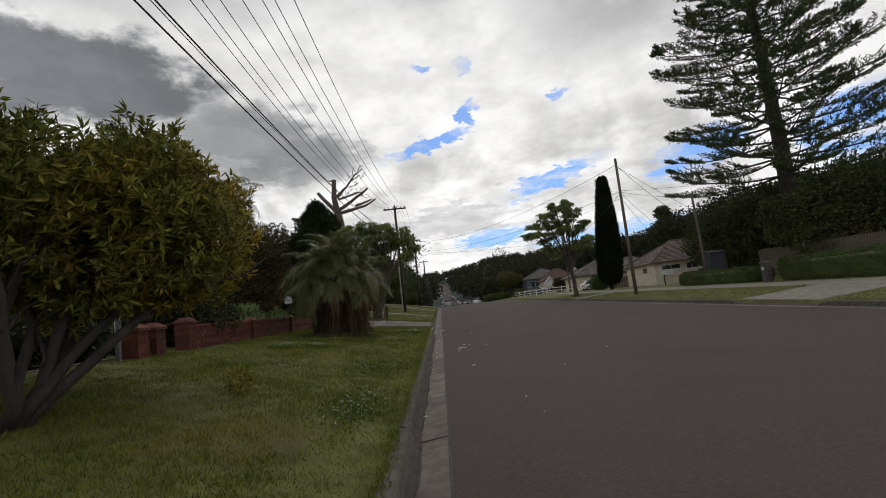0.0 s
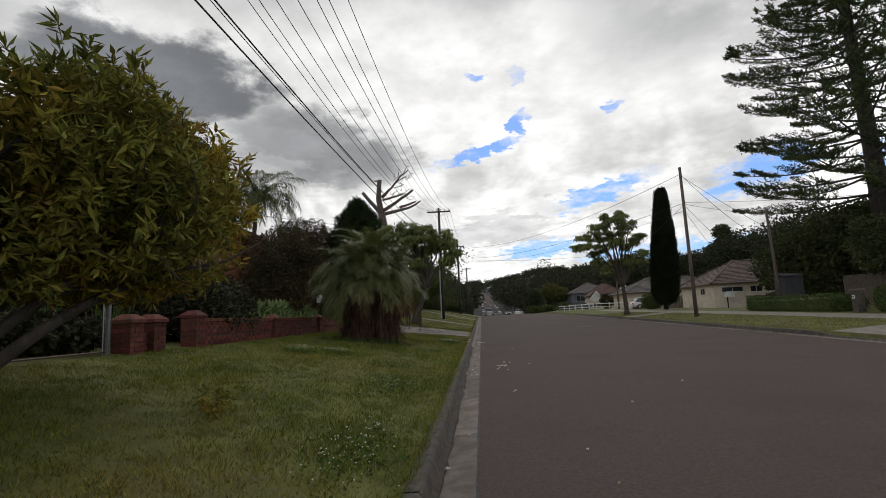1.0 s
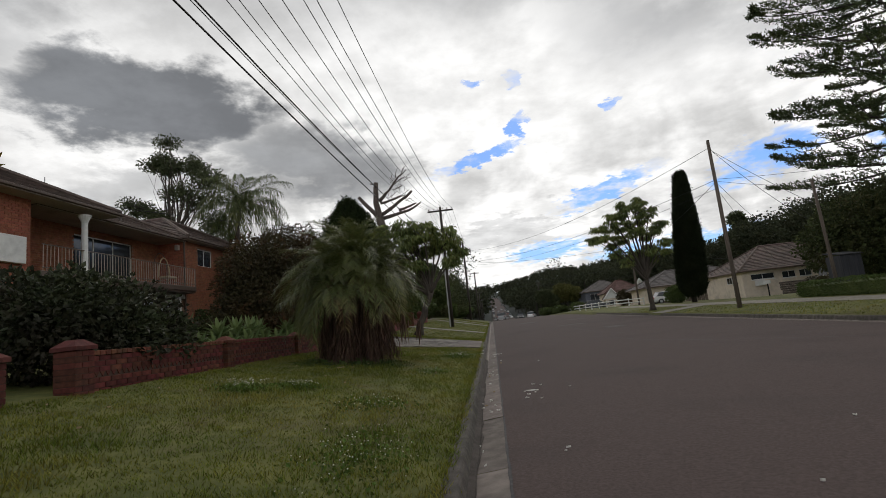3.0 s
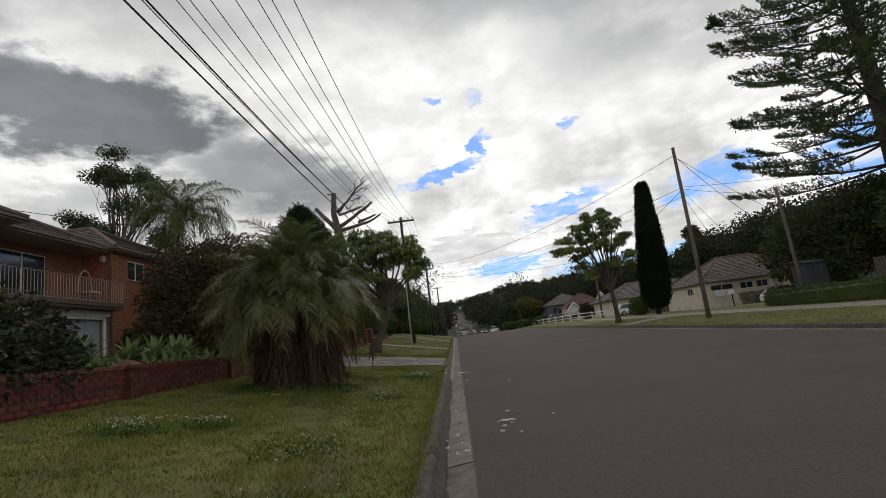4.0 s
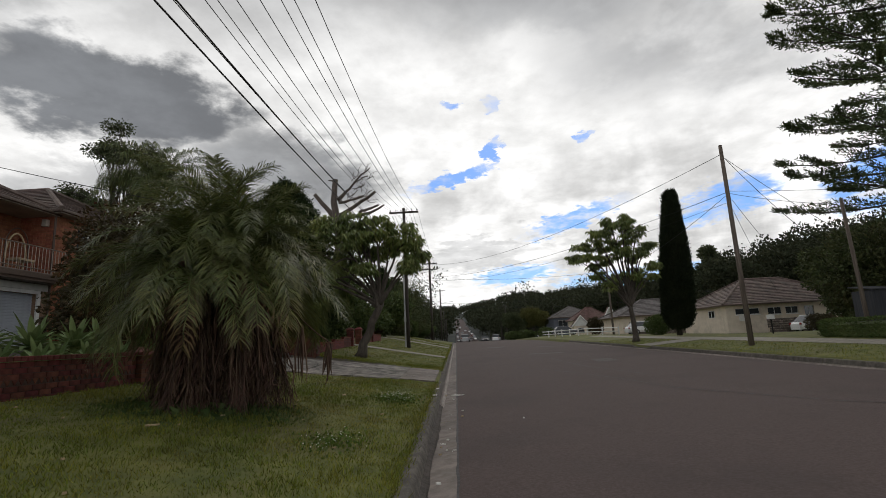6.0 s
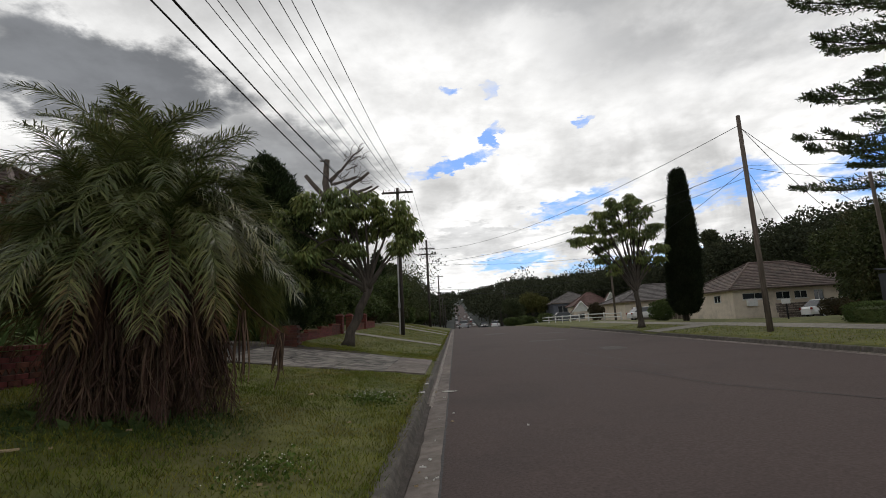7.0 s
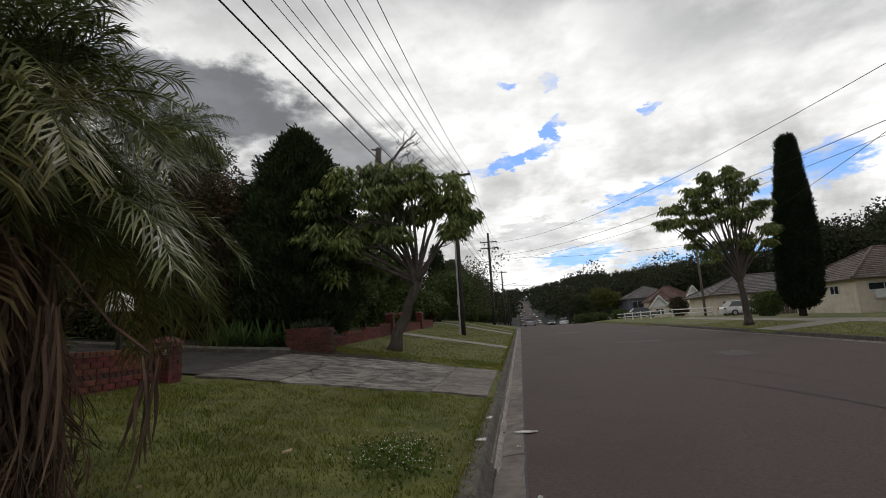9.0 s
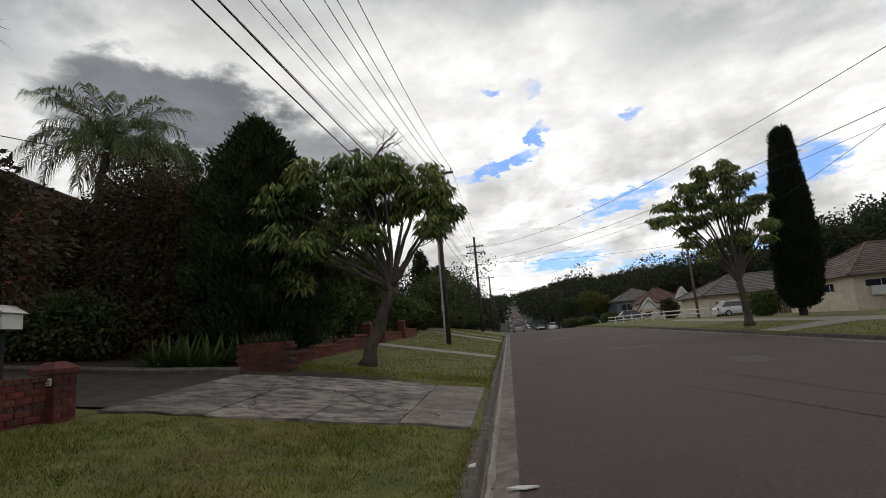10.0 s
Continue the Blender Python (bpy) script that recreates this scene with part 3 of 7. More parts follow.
for y0, y1 in ((39.6, 40.9), (56.3, 58.6), (63.0, 64.2)):
    tagged(drape("footpath", [(y, -7.4, -0.68) for y in np.linspace(y0, y1, 4)], M["path"]), "pale concrete path across the grass verge", "path", kind="structure")
tagged(drape("pavement", [(y, 14.9, 16.1) for y in np.arange(-20, 70, 2.0)], M["path"]), "pale concrete footpath beyond the street", "pavement", kind="structure")
tagged(drape("driveway", [(15.6, 11.77, 14.88), (17.6, 11.77, 14.88), (18.6, 11.77, 14.88), (19.7, 11.77, 14.88)], M["path"], lift=0.018), "pale concrete driveway crossing", "driveway", kind="structure")
tagged(drape("driveway", [(y, 11.77, 14.88) for y in (42.0, 43.2, 44.4)], M["path"], lift=0.018), "pale concrete driveway crossing", "driveway", kind="structure")


def make_road_marks():
    r = rng(3)
    mb = MB()
    ys = np.arange(22.0, 70, 0.35)
    rows = []
    for ox, oz in ((-0.055, -0.03), (-0.02, 0.022), (0.03, 0.018), (0.07, -0.032)):
        j = r.normal(size=len(ys)) * 0.006
        rows.append(np.stack([-0.40 + ox * 0.8 + j, ys, rz(ys) + np.where(ys < 22.1, -0.03, oz) + 0.004 * r.normal(size=len(ys))], -1))
    mb.grid(np.stack(rows, 1))
    tagged(part("mortar_strip", mb, M["mortar_strip"]), "pale rough mortar ridge laid along the gutter", "gutter strip", kind="structure")
    ys = np.arange(-5, 22.4, 0.25)
    e = -0.385 + 0.012 * np.sin(ys * 1.7) + 0.010 * r.normal(size=len(ys))
    si = np.stack([np.stack([np.full(len(ys), -0.468), ys, rz(ys) + 0.012], -1), np.stack([np.full(len(ys), -0.40), ys, rz(ys) - 0.016], -1), np.stack([(e - 0.40) / 2, ys, rz(ys) - 0.012 + 0.004 * r.random(len(ys))], -1), np.stack([e, ys, rz(ys) - 0.028 + (e + 0.41) * 0.128], -1)], 1)
    tagged(part("gutter_silt", MB().grid(si), M["silt"]), "dark damp silt lying along the gutter", "silt", kind="structure")
    # dark seam where the asphalt meets the gutter
    ys = np.arange(-5, 70, 0.2)
    w = 0.010 + 0.008 * r.random(len(ys))
    cx = LIP + 0.012 + 0.004 * r.normal(size=len(ys))
    tagged(part("road_seam", MB().grid(np.stack([np.stack([cx - w, ys, rz(ys) + 0.009], -1), np.stack([cx + w, ys, rz(ys) + 0.011], -1)], 1)), M["tar"]), "dark ragged seam along the gutter edge", "seam", kind="structure")
    # long cracks in the asphalt
    for pts in (((3.0, 30), (4.2, 26.5), (5.0, 22.5), (6.4, 20.0)), ((6.4, 20.0), (8.0, 18.6), (10.9, 17.2)), ((4.6, 36), (4.8, 30), (5.6, 26))):
        p = np.array(pts, float)
        t = np.linspace(0, len(p) - 1, 60)
        X = np.interp(t, range(len(p)), p[:, 0]) + 0.03 * np.cumsum(r.normal(size=60)) * 0.5
        Y = np.interp(t, range(len(p)), p[:, 1]) + 0.02 * np.cumsum(r.normal(size=60)) * 0.5
        w = 0.012 + 0.01 * r.random(60)
        Z = rz(Y) + 0.07 * (1 - ((X - 5.5) / 5.6) ** 2) + 0.004
        c = MB().grid(np.stack([np.stack([X - w, Y - w, Z], -1), np.stack([X + w, Y + w, Z], -1)], 1))
        tagged(part("road_crack", c, M["tar"]), "thin dark crack in the asphalt", "crack", kind="structure")
    for px, py, sx, sy in ((6.3, 33, 0.5, 0.9), (5.2, 41, 1.1, 0.5), (7.5, 52, 1.2, 0.6), (3.4, 56, 0.9, 1.2)):
        X = np.array([[px - sx, px + sx * 0.9], [px - sx * 0.8, px + sx]])
        Y = np.array([[py - sy, py - sy * 0.8], [py + sy * 0.9, py + sy]])
        Z = rz(Y) + 0.07 * (1 - ((X - 5.5) / 5.6) ** 2) + 0.005
        tagged(part("road_patch", MB().grid(np.stack([X, Y, Z], -1)), M["patch"]), "paler repaired patch in the asphalt", "road patch", kind="structure")


make_road_marks()


# ---- brick garden walls ----
def brick_run(root, x0, x1, y0, y1, zb, courses, mat, quota, skip=(), proud=0.0):
    """Bricks 230 x 76 mm round a mortar core; the first in quota are pieces of their own."""
    L, H, J = 0.23, 0.076, 0.01
    core = MB().box(x0 + 0.012, x1 - 0.012, y0 + 0.012, y1 - 0.012, zb - 0.3, zb + courses * (H + J) - J - 0.006)
    part("mortar_core", core, M["mortar"], root)
    rest = MB()
    key = (round(x1 - x0, 3), L)
    for c in range(courses):
        z = zb + c * (H + J)
        y = y0 - (L / 2 if c % 2 else 0)
        while y < y1 - 0.02:
            a, b = max(y, y0), min(y + L, y1)
            y += L + J
            if b - a < 0.04:
                continue
            if c in skip:
                continue
            if quota[0] > 0 and b - a > L - 0.001:
                quota[0] -= 1
                if key not in BRICKS:
                    BRICKS[key] = MB().bevel_box(-(x1 - x0) / 2, (x1 - x0) / 2, -L / 2, L / 2, 0, H, 0.006).mesh("brick", mat)
                ob = part("brick", BRICKS[key], mat, root)
                ob.location = ((x0 + x1) / 2 + random.uniform(-0.003, 0.003), (a + b) / 2, z)
            else:
                rest.bevel_box(x0, x1, a, b, z, z + H, 0.006)
    if rest.n:
        tagged(part("brickwork", rest, mat, root), kind="stuff")


BRICKS = {}
QUOTA = [290]


def pier(root, cx, cy, zb, courses, w=0.36, cap=True):
    x0, x1, y0, y1 = cx - w / 2, cx + w / 2, cy - w / 2, cy + w / 2
    mb = MB()
    for c in range(courses):
        z = zb + c * 0.086
        s = 0.12 if c % 2 else 0.235
        for a, b in ((y0, y0 + s), (y0 + s + 0.01, y1)):
            mb.bevel_box(x0, x1, a, b, z, z + 0.076, 0.006)
    tagged(part("pier_bricks", mb, M["brick"], root), kind="stuff")
    part("mortar_core", MB().box(x0 + 0.012, x1 - 0.012, y0 + 0.012, y1 - 0.012, zb - 0.3, zb + courses * 0.086 - 0.02), M["mortar"], root)
    if cap:
        z = zb + courses * 0.086
        e = 0.03
        v = [(x0 - e, y0 - e, z), (x1 + e, y0 - e, z), (x1 + e, y1 + e, z), (x0 - e, y1 + e, z),
             (x0 - e, y0 - e, z + 0.06), (x1 + e, y0 - e, z + 0.06), (x1 + e, y1 + e, z + 0.06), (x0 - e, y1 + e, z + 0.06),
             (x0 + 0.10, y0 + 0.10, z + 0.16), (x1 - 0.10, y0 + 0.10, z + 0.16), (x1 - 0.10, y1 - 0.10, z + 0.16), (x0 + 0.10, y1 - 0.10, z + 0.16)]
        f = [(0, 1, 5, 4), (1, 2, 6, 5), (2, 3, 7, 6), (3, 0, 4, 7), (4, 5, 9, 8), (5, 6, 10, 9), (6, 7, 11, 10), (7, 4, 8, 11), (8, 9, 10, 11), (3, 2, 1, 0)]
        part("pier_cap", MB().add(v, f), M["brick"], root, "sloped brick pier cap")


def make_front_wall():
    root = tagged(thing("wall_garden", "low dark-red brick garden wall with a pierced sawtooth course", "wall"), kind="structure")
    tagged(root, kind="structure")
    r = rng(21)
    x0, x1 = WALL_X - 0.115, WALL_X + 0.0
    piers = [12.45, 16.7, 20.9, 24.8]
    for k, (a, b) in enumerate(zip(piers[:-1], piers[1:])):
        zb = float(gz(WALL_X, (a + b) / 2)) - 0.05
        brick_run(root, x0 - 0.0, x1, a + 0.18, b - 0.18, zb, 3, M["brick"], QUOTA)
        # pierced course: bricks set on edge as a row of triangles
        tri = MB()
        z = zb + 3 * 0.086
        # near-black sheet inside the wall paints the shade of the pierced holes
        part("mortar_core", MB().box(x0 + 0.05, x0 + 0.07, a + 0.18, b - 0.18, z - 0.02, z + 0.08), M["dark"], root)
        y = a + 0.18
        while y < b - 0.3:
            v = [(x, y + dy, z + dz) for x in (x0, x1) for dy, dz in ((0.02, 0.076), (0.115, 0.076), (0.0675, 0.0))]
            tri.add(v, [(0, 3, 4, 1)]).add(v, [(1, 4, 5, 2), (2, 5, 3, 0)])
            tri.f.append([(tri.n - 6, tri.n - 5, tri.n - 4), (tri.n - 3, tri.n - 1, tri.n - 2)])
            y += 0.118
        tagged(part("sawtooth_bricks", tri, M["brick"], root), kind="stuff")
        brick_run(root, x0, x1, a + 0.18, b - 0.18, z + 0.08, 3, M["brick"], QUOTA)
        cop = MB()
        y = a + 0.18
        while y < b - 0.2:
            cop.bevel_box(x0 - 0.02, x1 + 0.02, y, y + 0.108, z + 0.08 + 3 * 0.086, z + 0.08 + 3 * 0.086 + 0.07, 0.008)
            y += 0.118
        tagged(part("coping_bricks", cop, M["brick"], root), kind="stuff")
    for i, p in enumerate(piers):
        zb = float(gz(WALL_X, p)) - 0.05
        pier(root, WALL_X - 0.06, p, zb, 8 if i in (0, 3) else 7, 0.36 if i in (0, 3) else 0.30)
    # number plate and letter slot on the end pier, unreadable
    zb = float(gz(WALL_X, 24.8))
    fx = WALL_X + 0.125
    y0 = 24.8 - 0.185
    part("number_plate", MB().box(WALL_X - 0.02, WALL_X + 0.08, y0 - 0.012, y0, zb + 0.48, zb + 0.58), M["litter"], root, "small white plate with dark bars")
    part("plate_bar", MB().box(WALL_X, WALL_X + 0.06, y0 - 0.015, y0 - 0.010, zb + 0.50, zb + 0.515), M["dark"], root)
    part("plate_bar", MB().box(WALL_X, WALL_X + 0.06, y0 - 0.015, y0 - 0.010, zb + 0.535, zb + 0.55), M["dark"], root)
    part("letter_slot", MB().box(WALL_X + 0.0 - 0.18, WALL_X - 0.06, y0 - 0.02, y0, zb + 0.36, zb + 0.52), M["conduit"], root, "grey metal letter slot")
    # gateposts towards the tall shrub
    gate = tagged(thing("gate_piers", "pair of dark-red brick piers joined by a low brick panel", "wall"), kind="structure")
    for p in (10.40, 11.05):
        pier(gate, WALL_X - 0.06, p, float(gz(WALL_X, p)) - 0.05, 7, 0.36)
    brick_run(gate, x0, x1, 10.59, 10.86, float(gz(WALL_X, 10.2)) - 0.05, 5, M["brick"], QUOTA)


make_front_wall()


def make_second_wall():
    root = tagged(thing("wall_brick", "low brown-red brick boundary wall stepping up the street", "wall"), kind="structure")
    r = rng(8)
    x0, x1 = -5.98, -5.84
    for a, b, top in ((30.9, 32.9, 1.76), (32.91, 34.9, 1.90), (34.91, 36.9, 2.03), (36.91, 38.7, 2.16), (41.6, 45.5, 2.25), (46.0, 49.8, 2.4)):
        brick_run(root, x0, x1, a, b, top - 0.07 - 9 * 0.086, 9, M["brick"], [0])
        cop = MB()
        y = a
        while y < b - 0.1:
            cop.bevel_box(x0 - 0.03, x1 + 0.03, y, y + 0.108, top - 0.072, top, 0.008)
            y += 0.118
        tagged(part("coping_bricks", cop, M["brick"], root), kind="stuff")
    for p in (38.9, 41.3, 45.75):
        pier(root, -5.91, p, float(gz(-5.9, p)) - 0.1, 11, 0.36)
    bin_ = thing("brick_planter", "square dark-red brick planter holding small dry plants", "planter", (-6.05, 30.35, float(gz(-6.05, 30.35))), turn=8)
    mb = MB()
    for c in range(9):
        for k in range(5):
            o = 0.12 if c % 2 else 0.0
            mb.bevel_box(-0.62 + k * 0.25 + o * 0.5, -0.62 + k * 0.25 + 0.235 + o * 0.5, -0.35, 0.35, -0.1 + c * 0.086, -0.1 + c * 0.086 + 0.076, 0.006)
    tagged(part("planter_bricks", mb, M["brick"], bin_), kind="stuff")
    part("planter_core", MB().box(-0.58, 0.62, -0.335, 0.335, -0.2, 0.66), M["mortar"], bin_)
    rr = rng(4)
    mb = MB()
    n = 160
    P = np.stack([rr.uniform(-0.5, 0.55, n), rr.uniform(-0.3, 0.3, n), np.full(n, 0.66)], -1)
    leaf_quads(mb, P, rr.normal(size=(n, 3)) * 0.5 + [0, 0, 1], 0.28, 0.02, rr)
    pl = thing("dry_plants", "small dark dry plants on the brick planter", "plant", (-6.05, 30.35, float(gz(-6.05, 30.35))), turn=8)
    part("leaves", mb, M["dusky"], pl)


make_second_wall()

# ---- plants ----
def make_tall_shrub():
    cx, cy = -4.3, 4.85
    z = float(gz(cx, cy))
    t = thing("tall_shrub", "broad yellow-green shrub with orange-red tips and dark forked trunks", "shrub", (cx, cy, z - 0.05))
    r = rng(31)
    tr = MB()
    tips = [(1.25, 1.9, 1.9), (0.3, 2.2, 2.6), (-1.2, 1.4, 2.4), (-0.8, 0.1, 2.8), (1.1, 0.6, 2.5), (-2.0, 0.4, 2.0), (0.3, -0.6, 2.5), (-0.9, 2.4, 2.2), (1.0, 2.9, 1.5)]
    for k, q in enumerate(tips):
        a = np.array([0.10 * math.cos(k), 0.10 * math.sin(k), 0.0])
        p = limb(r, a, q, 9, 0.10)
        tr.tube(p, np.linspace(0.075, 0.015, 9), 7)
        for _ in range(6):
            i = r.integers(4, 8)
            e = p[i] + r.normal(size=3) * [0.7, 0.7, 0.35] + [0, 0, 0.45]
            tr.tube(limb(r, p[i], e, 5), np.linspace(0.022, 0.006, 5), 5)
    part("trunk", tr, M["bark"], t, smooth_=True)
    # leafy shoots: rosettes of narrow leaves round many twig ends
    cl = [(0.2, 1.2, 2.15, 1.55, 1.75, 1.15), (-1.3, 0.8, 2.2, 1.5, 1.6, 1.15), (0.75, 2.0, 2.15, 1.05, 1.25, 1.15), (-0.4, 2.4, 2.05, 1.3, 1.2, 1.0), (-2.2, 0.2, 1.9, 1.1, 1.2, 1.1), (-0.2, -0.3, 2.45, 1.1, 1.0, 0.85), (0.9, 1.0, 2.55, 0.85, 0.9, 0.75)]
    n = 4800
    P, u = crown_points(r, cl, n, 0.55)
    keep = P[:, 2] > 0.75 + 0.35 * (P[:, 1] > 1.2)
    P, u = P[keep], u[keep]
    A = unit(u + [0, 0, 0.7] + 0.45 * r.normal(size=P.shape))
    m = 14
    Pk = np.repeat(P, m, 0) + np.repeat(A, m, 0) * r.uniform(-0.16, 0.06, (len(P) * m, 1))
    Dk = np.repeat(A, m, 0) * 0.55 + unit(r.normal(size=Pk.shape))
    part("leaves", leaf_quads(MB(), Pk, Dk, 0.135, 0.0195, r, 0.3), M["oleander"], t)
    tw = MB()
    for i in range(0, len(P), 9):
        tw.tube([P[i] - A[i] * 0.45 - u[i] * 0.1, P[i] - A[i] * 0.2, P[i]], [0.010, 0.007, 0.003], 4, False)
    tagged(part("twigs", tw, M["bark"], t), kind="stuff")
    # seedlings at its foot
    s = thing("seedling", "small reddish seedling in the grass under the shrub", "plant", (-3.0, 7.3, float(gz(-3.0, 7.3))))
    part("leaves", crown(7, [(0, 0, 0.2, 0.18, 0.18, 0.18), (0.15, -0.25, 0.15, 0.15, 0.15, 0.14)], 260, 0.09, 0.014, 0.0), M["oleander"], s)
    part("stem", MB().tube([(0, 0, -0.03), (0.02, 0, 0.12), (0.0, 0.02, 0.28)], [0.008, 0.006, 0.003], 5), M["bark"], s)


make_tall_shrub()


def frond(r, mb_leaf, mb_stem, base, az, rise, length, droop, n=34, ln=0.34, wd=0.011, sag=0.35, vee=0.35):
    """One feather frond: an arching rib with leaflets down both sides."""
    t = np.linspace(0, 1, 14)
    ang = rise - droop * t ** 1.35
    h = np.array([math.cos(az), math.sin(az), 0])
    step_ = length / 13
    p = [np.array(base, float)]
    for a in ang[1:]:
        p.append(p[-1] + step_ * (h * math.cos(a) + np.array([0, 0, math.sin(a)])))
    p = np.array(p)
    mb_stem.tube(p, np.linspace(0.016, 0.003, 14), 4, False)
    s = np.linspace(0.14, 1.0, n)
    P = np.stack([np.interp(s, t, p[:, i]) for i in range(3)], -1)
    T = np.stack([np.interp(s, t, np.gradient(p[:, i])) for i in range(3)], -1)
    T = unit(T)
    side = np.array([-math.sin(az), math.cos(az), 0])
    up = np.cross(T, side)
    up *= np.where(up[:, 2:3] < 0, -1, 1)
    L = ln * (0.45 + 0.75 * np.sin(s * math.pi * 0.9))
    for sg in (-1, 1):
        D = unit(T * 0.85 + sg * side * 0.75 + up * vee + 0.20 * r.normal(size=P.shape))
        S = unit(np.cross(D, up)) * wd
        mid = P + D * (L * 0.55)[:, None]
        tip = P + D * (L * 0.95)[:, None] - np.array([0, 0, 1]) * (L * sag)[:, None]
        v = np.stack([P - S * 0.6, P + S * 0.6, mid + S, mid - S, tip], 1)
        k = np.arange(n)[:, None] * 5
        mb_leaf.add(v, k + np.array([[0, 1, 2, 3]]))
        q = mb_leaf.n - n * 5
        mb_leaf.f.append([(q + 5 * i + 3, q + 5 * i + 2, q + 5 * i + 4) for i in range(n)])


def make_palm_clump():
    cx, cy = -3.85, 19.0
    z = float(gz(cx, cy))
    t = thing("palm_clump", "clump of feather palms with a dry hanging skirt on the verge", "palm", (cx, cy, z - 0.04))
    r = rng(77)
    heads = [(0.0, 0.0, 2.95), (-0.55, -0.15, 2.5), (0.5, -0.3, 2.35), (0.15, 0.5, 2.6), (-0.35, 0.4, 2.7), (0.55, 0.25, 2.0), (-0.2, -0.5, 2.05), (-0.7, 0.25, 1.95)]
    thatch = MB()

    def one(name, mat, lab, *a, **k):
        g, s = MB(), MB()
        frond(r, g, s, *a, **k)
        f = part(name, g, mat, t, lab)
        part("rib", s, M["hedge"], f)
    for hx, hy, hz in heads:
        tr = limb(r, (hx * 0.75, hy * 0.75, 0), (hx, hy, hz), 10, 0.04)
        mb = MB().tube(tr, np.linspace(0.11, 0.075, 10) * (1 + 0.12 * np.sin(np.arange(10) * 2.5)), 8)
        part("trunk", mb, M["thatch"], t, smooth_=True)
        out = math.atan2(hy, hx)
        nf = 26 if hz > 2.8 else (14 if hz > 2.2 else 10)
        for k in range(nf):
            az = k * 2.399 + r.uniform(-0.2, 0.2)
            f = k / nf
            rise = 1.42 - 1.30 * f + r.uniform(-0.12, 0.12)
            ln = r.uniform(1.35, 1.8)
            one("frond", M["frond"], "", (hx, hy, hz), az, rise, ln, r.uniform(0.95, 1.5) + 0.25 * f, n=64, ln=0.34, wd=0.0066, sag=0.20, vee=0.10)
        for k in range(7):
            az = out + r.uniform(-1.5, 1.5)
            one("frond", M["frond"], "", (hx, hy, hz - 0.05), az, r.uniform(-0.1, 0.5), r.uniform(1.5, 2.05), r.uniform(1.3, 1.8), n=70, ln=0.34, wd=0.0066, sag=0.22, vee=0.08)
        for k in range(2):
            az = r.uniform(0, 6.28)
            one("dry_frond", M["frond_dry"], "brown drying frond", (hx, hy, hz - 0.1), az, -0.35, r.uniform(1.1, 1.5), 1.15, n=26, ln=0.28, wd=0.011)
        # dead fronds hanging against the trunks
        for k in range(95):
            a = r.uniform(0, 6.28)
            rad = r.uniform(0.08, 0.34)
            top = np.array([hx + rad * math.cos(a), hy + rad * math.sin(a), hz * r.uniform(0.30, 0.80)])
            bot = np.array([top[0] * 1.12 + 0.12 * math.cos(a), top[1] * 1.12 + 0.12 * math.sin(a), max(0.0, top[2] - r.uniform(0.6, 1.8)) + r.uniform(0.0, 0.30)])
            p = limb(r, top, bot, 6, 0.05)
            w = r.uniform(0.005, 0.020)
            thatch.tube(p, [w * 0.6, w, w * 1.1, w * 0.8, w * 0.5, w * 0.15], 4, False)
            # shrivelled leaflets clinging to the dead rib
            m = 14
            q = p[r.integers(1, 6, m)] + 0.02 * r.normal(size=(m, 3))
            leaf_quads(thatch, q, 0.35 * r.normal(size=(m, 3)) + [0, 0, -1.0], 0.26, 0.008, r)
    part("dead_skirt", thatch, M["thatch"], t, "grey-brown hanging dead fronds")
    # two separate hanging dead fronds on the street side
    for px, py, h in ((1.35, -0.15, 1.25), (1.75, 0.1, 0.95)):
        mb = MB()
        for k in range(9):
            q = limb(r, (px + r.normal() * 0.03, py + r.normal() * 0.03, h), (px + r.normal() * 0.07, py + r.normal() * 0.07, r.uniform(0.25, 0.5)), 5, 0.04)
            mb.tube(q, [0.006, 0.012, 0.015, 0.010, 0.003], 4, False)
        mb.tube(limb(r, (px * 0.55, py, h + 0.75), (px, py, h), 6, 0.06), 0.010, 4, False)
        part("hanging_frond", mb, M["thatch"], t, "dead frond hanging to the grass")


make_palm_clump()


def long_grass(x, y, rx, ry, n, h, seed):
    r = rng(seed)
    a, d = r.uniform(0, 6.28, n), np.sqrt(r.random(n))
    P = np.stack([x + rx * d * np.cos(a), y + ry * d * np.sin(a), np.zeros(n)], -1)
    P[:, 2] = gz(P[:, 0], P[:, 1]) - 0.01
    D = np.array([0, 0, 1.0]) + 0.5 * r.normal(size=(n, 3)) * [1, 1, 0.2]
    S = unit(np.cross(D, r.normal(size=(n, 3)))) * 0.006
    L = h * r.uniform(0.4, 1.2, (n, 1)) * (1.15 - d[:, None])
    mid = P + unit(D) * L * 0.6
    tip = P + unit(D + 0.7 * r.normal(size=(n, 3)) * [1, 1, 0]) * L
    mb = MB().add(np.stack([P - S, P + S, mid + S * 0.7, tip, mid - S * 0.7], 1), np.arange(n * 5).reshape(n, 5))
    tagged(part("long_grass", mb, M["hedge"]), "unmown dark grass growing round the foot of the palms", "grass", kind="stuff")


long_grass(-3.85, 18.7, 1.6, 1.5, 3600, 0.26, 88)


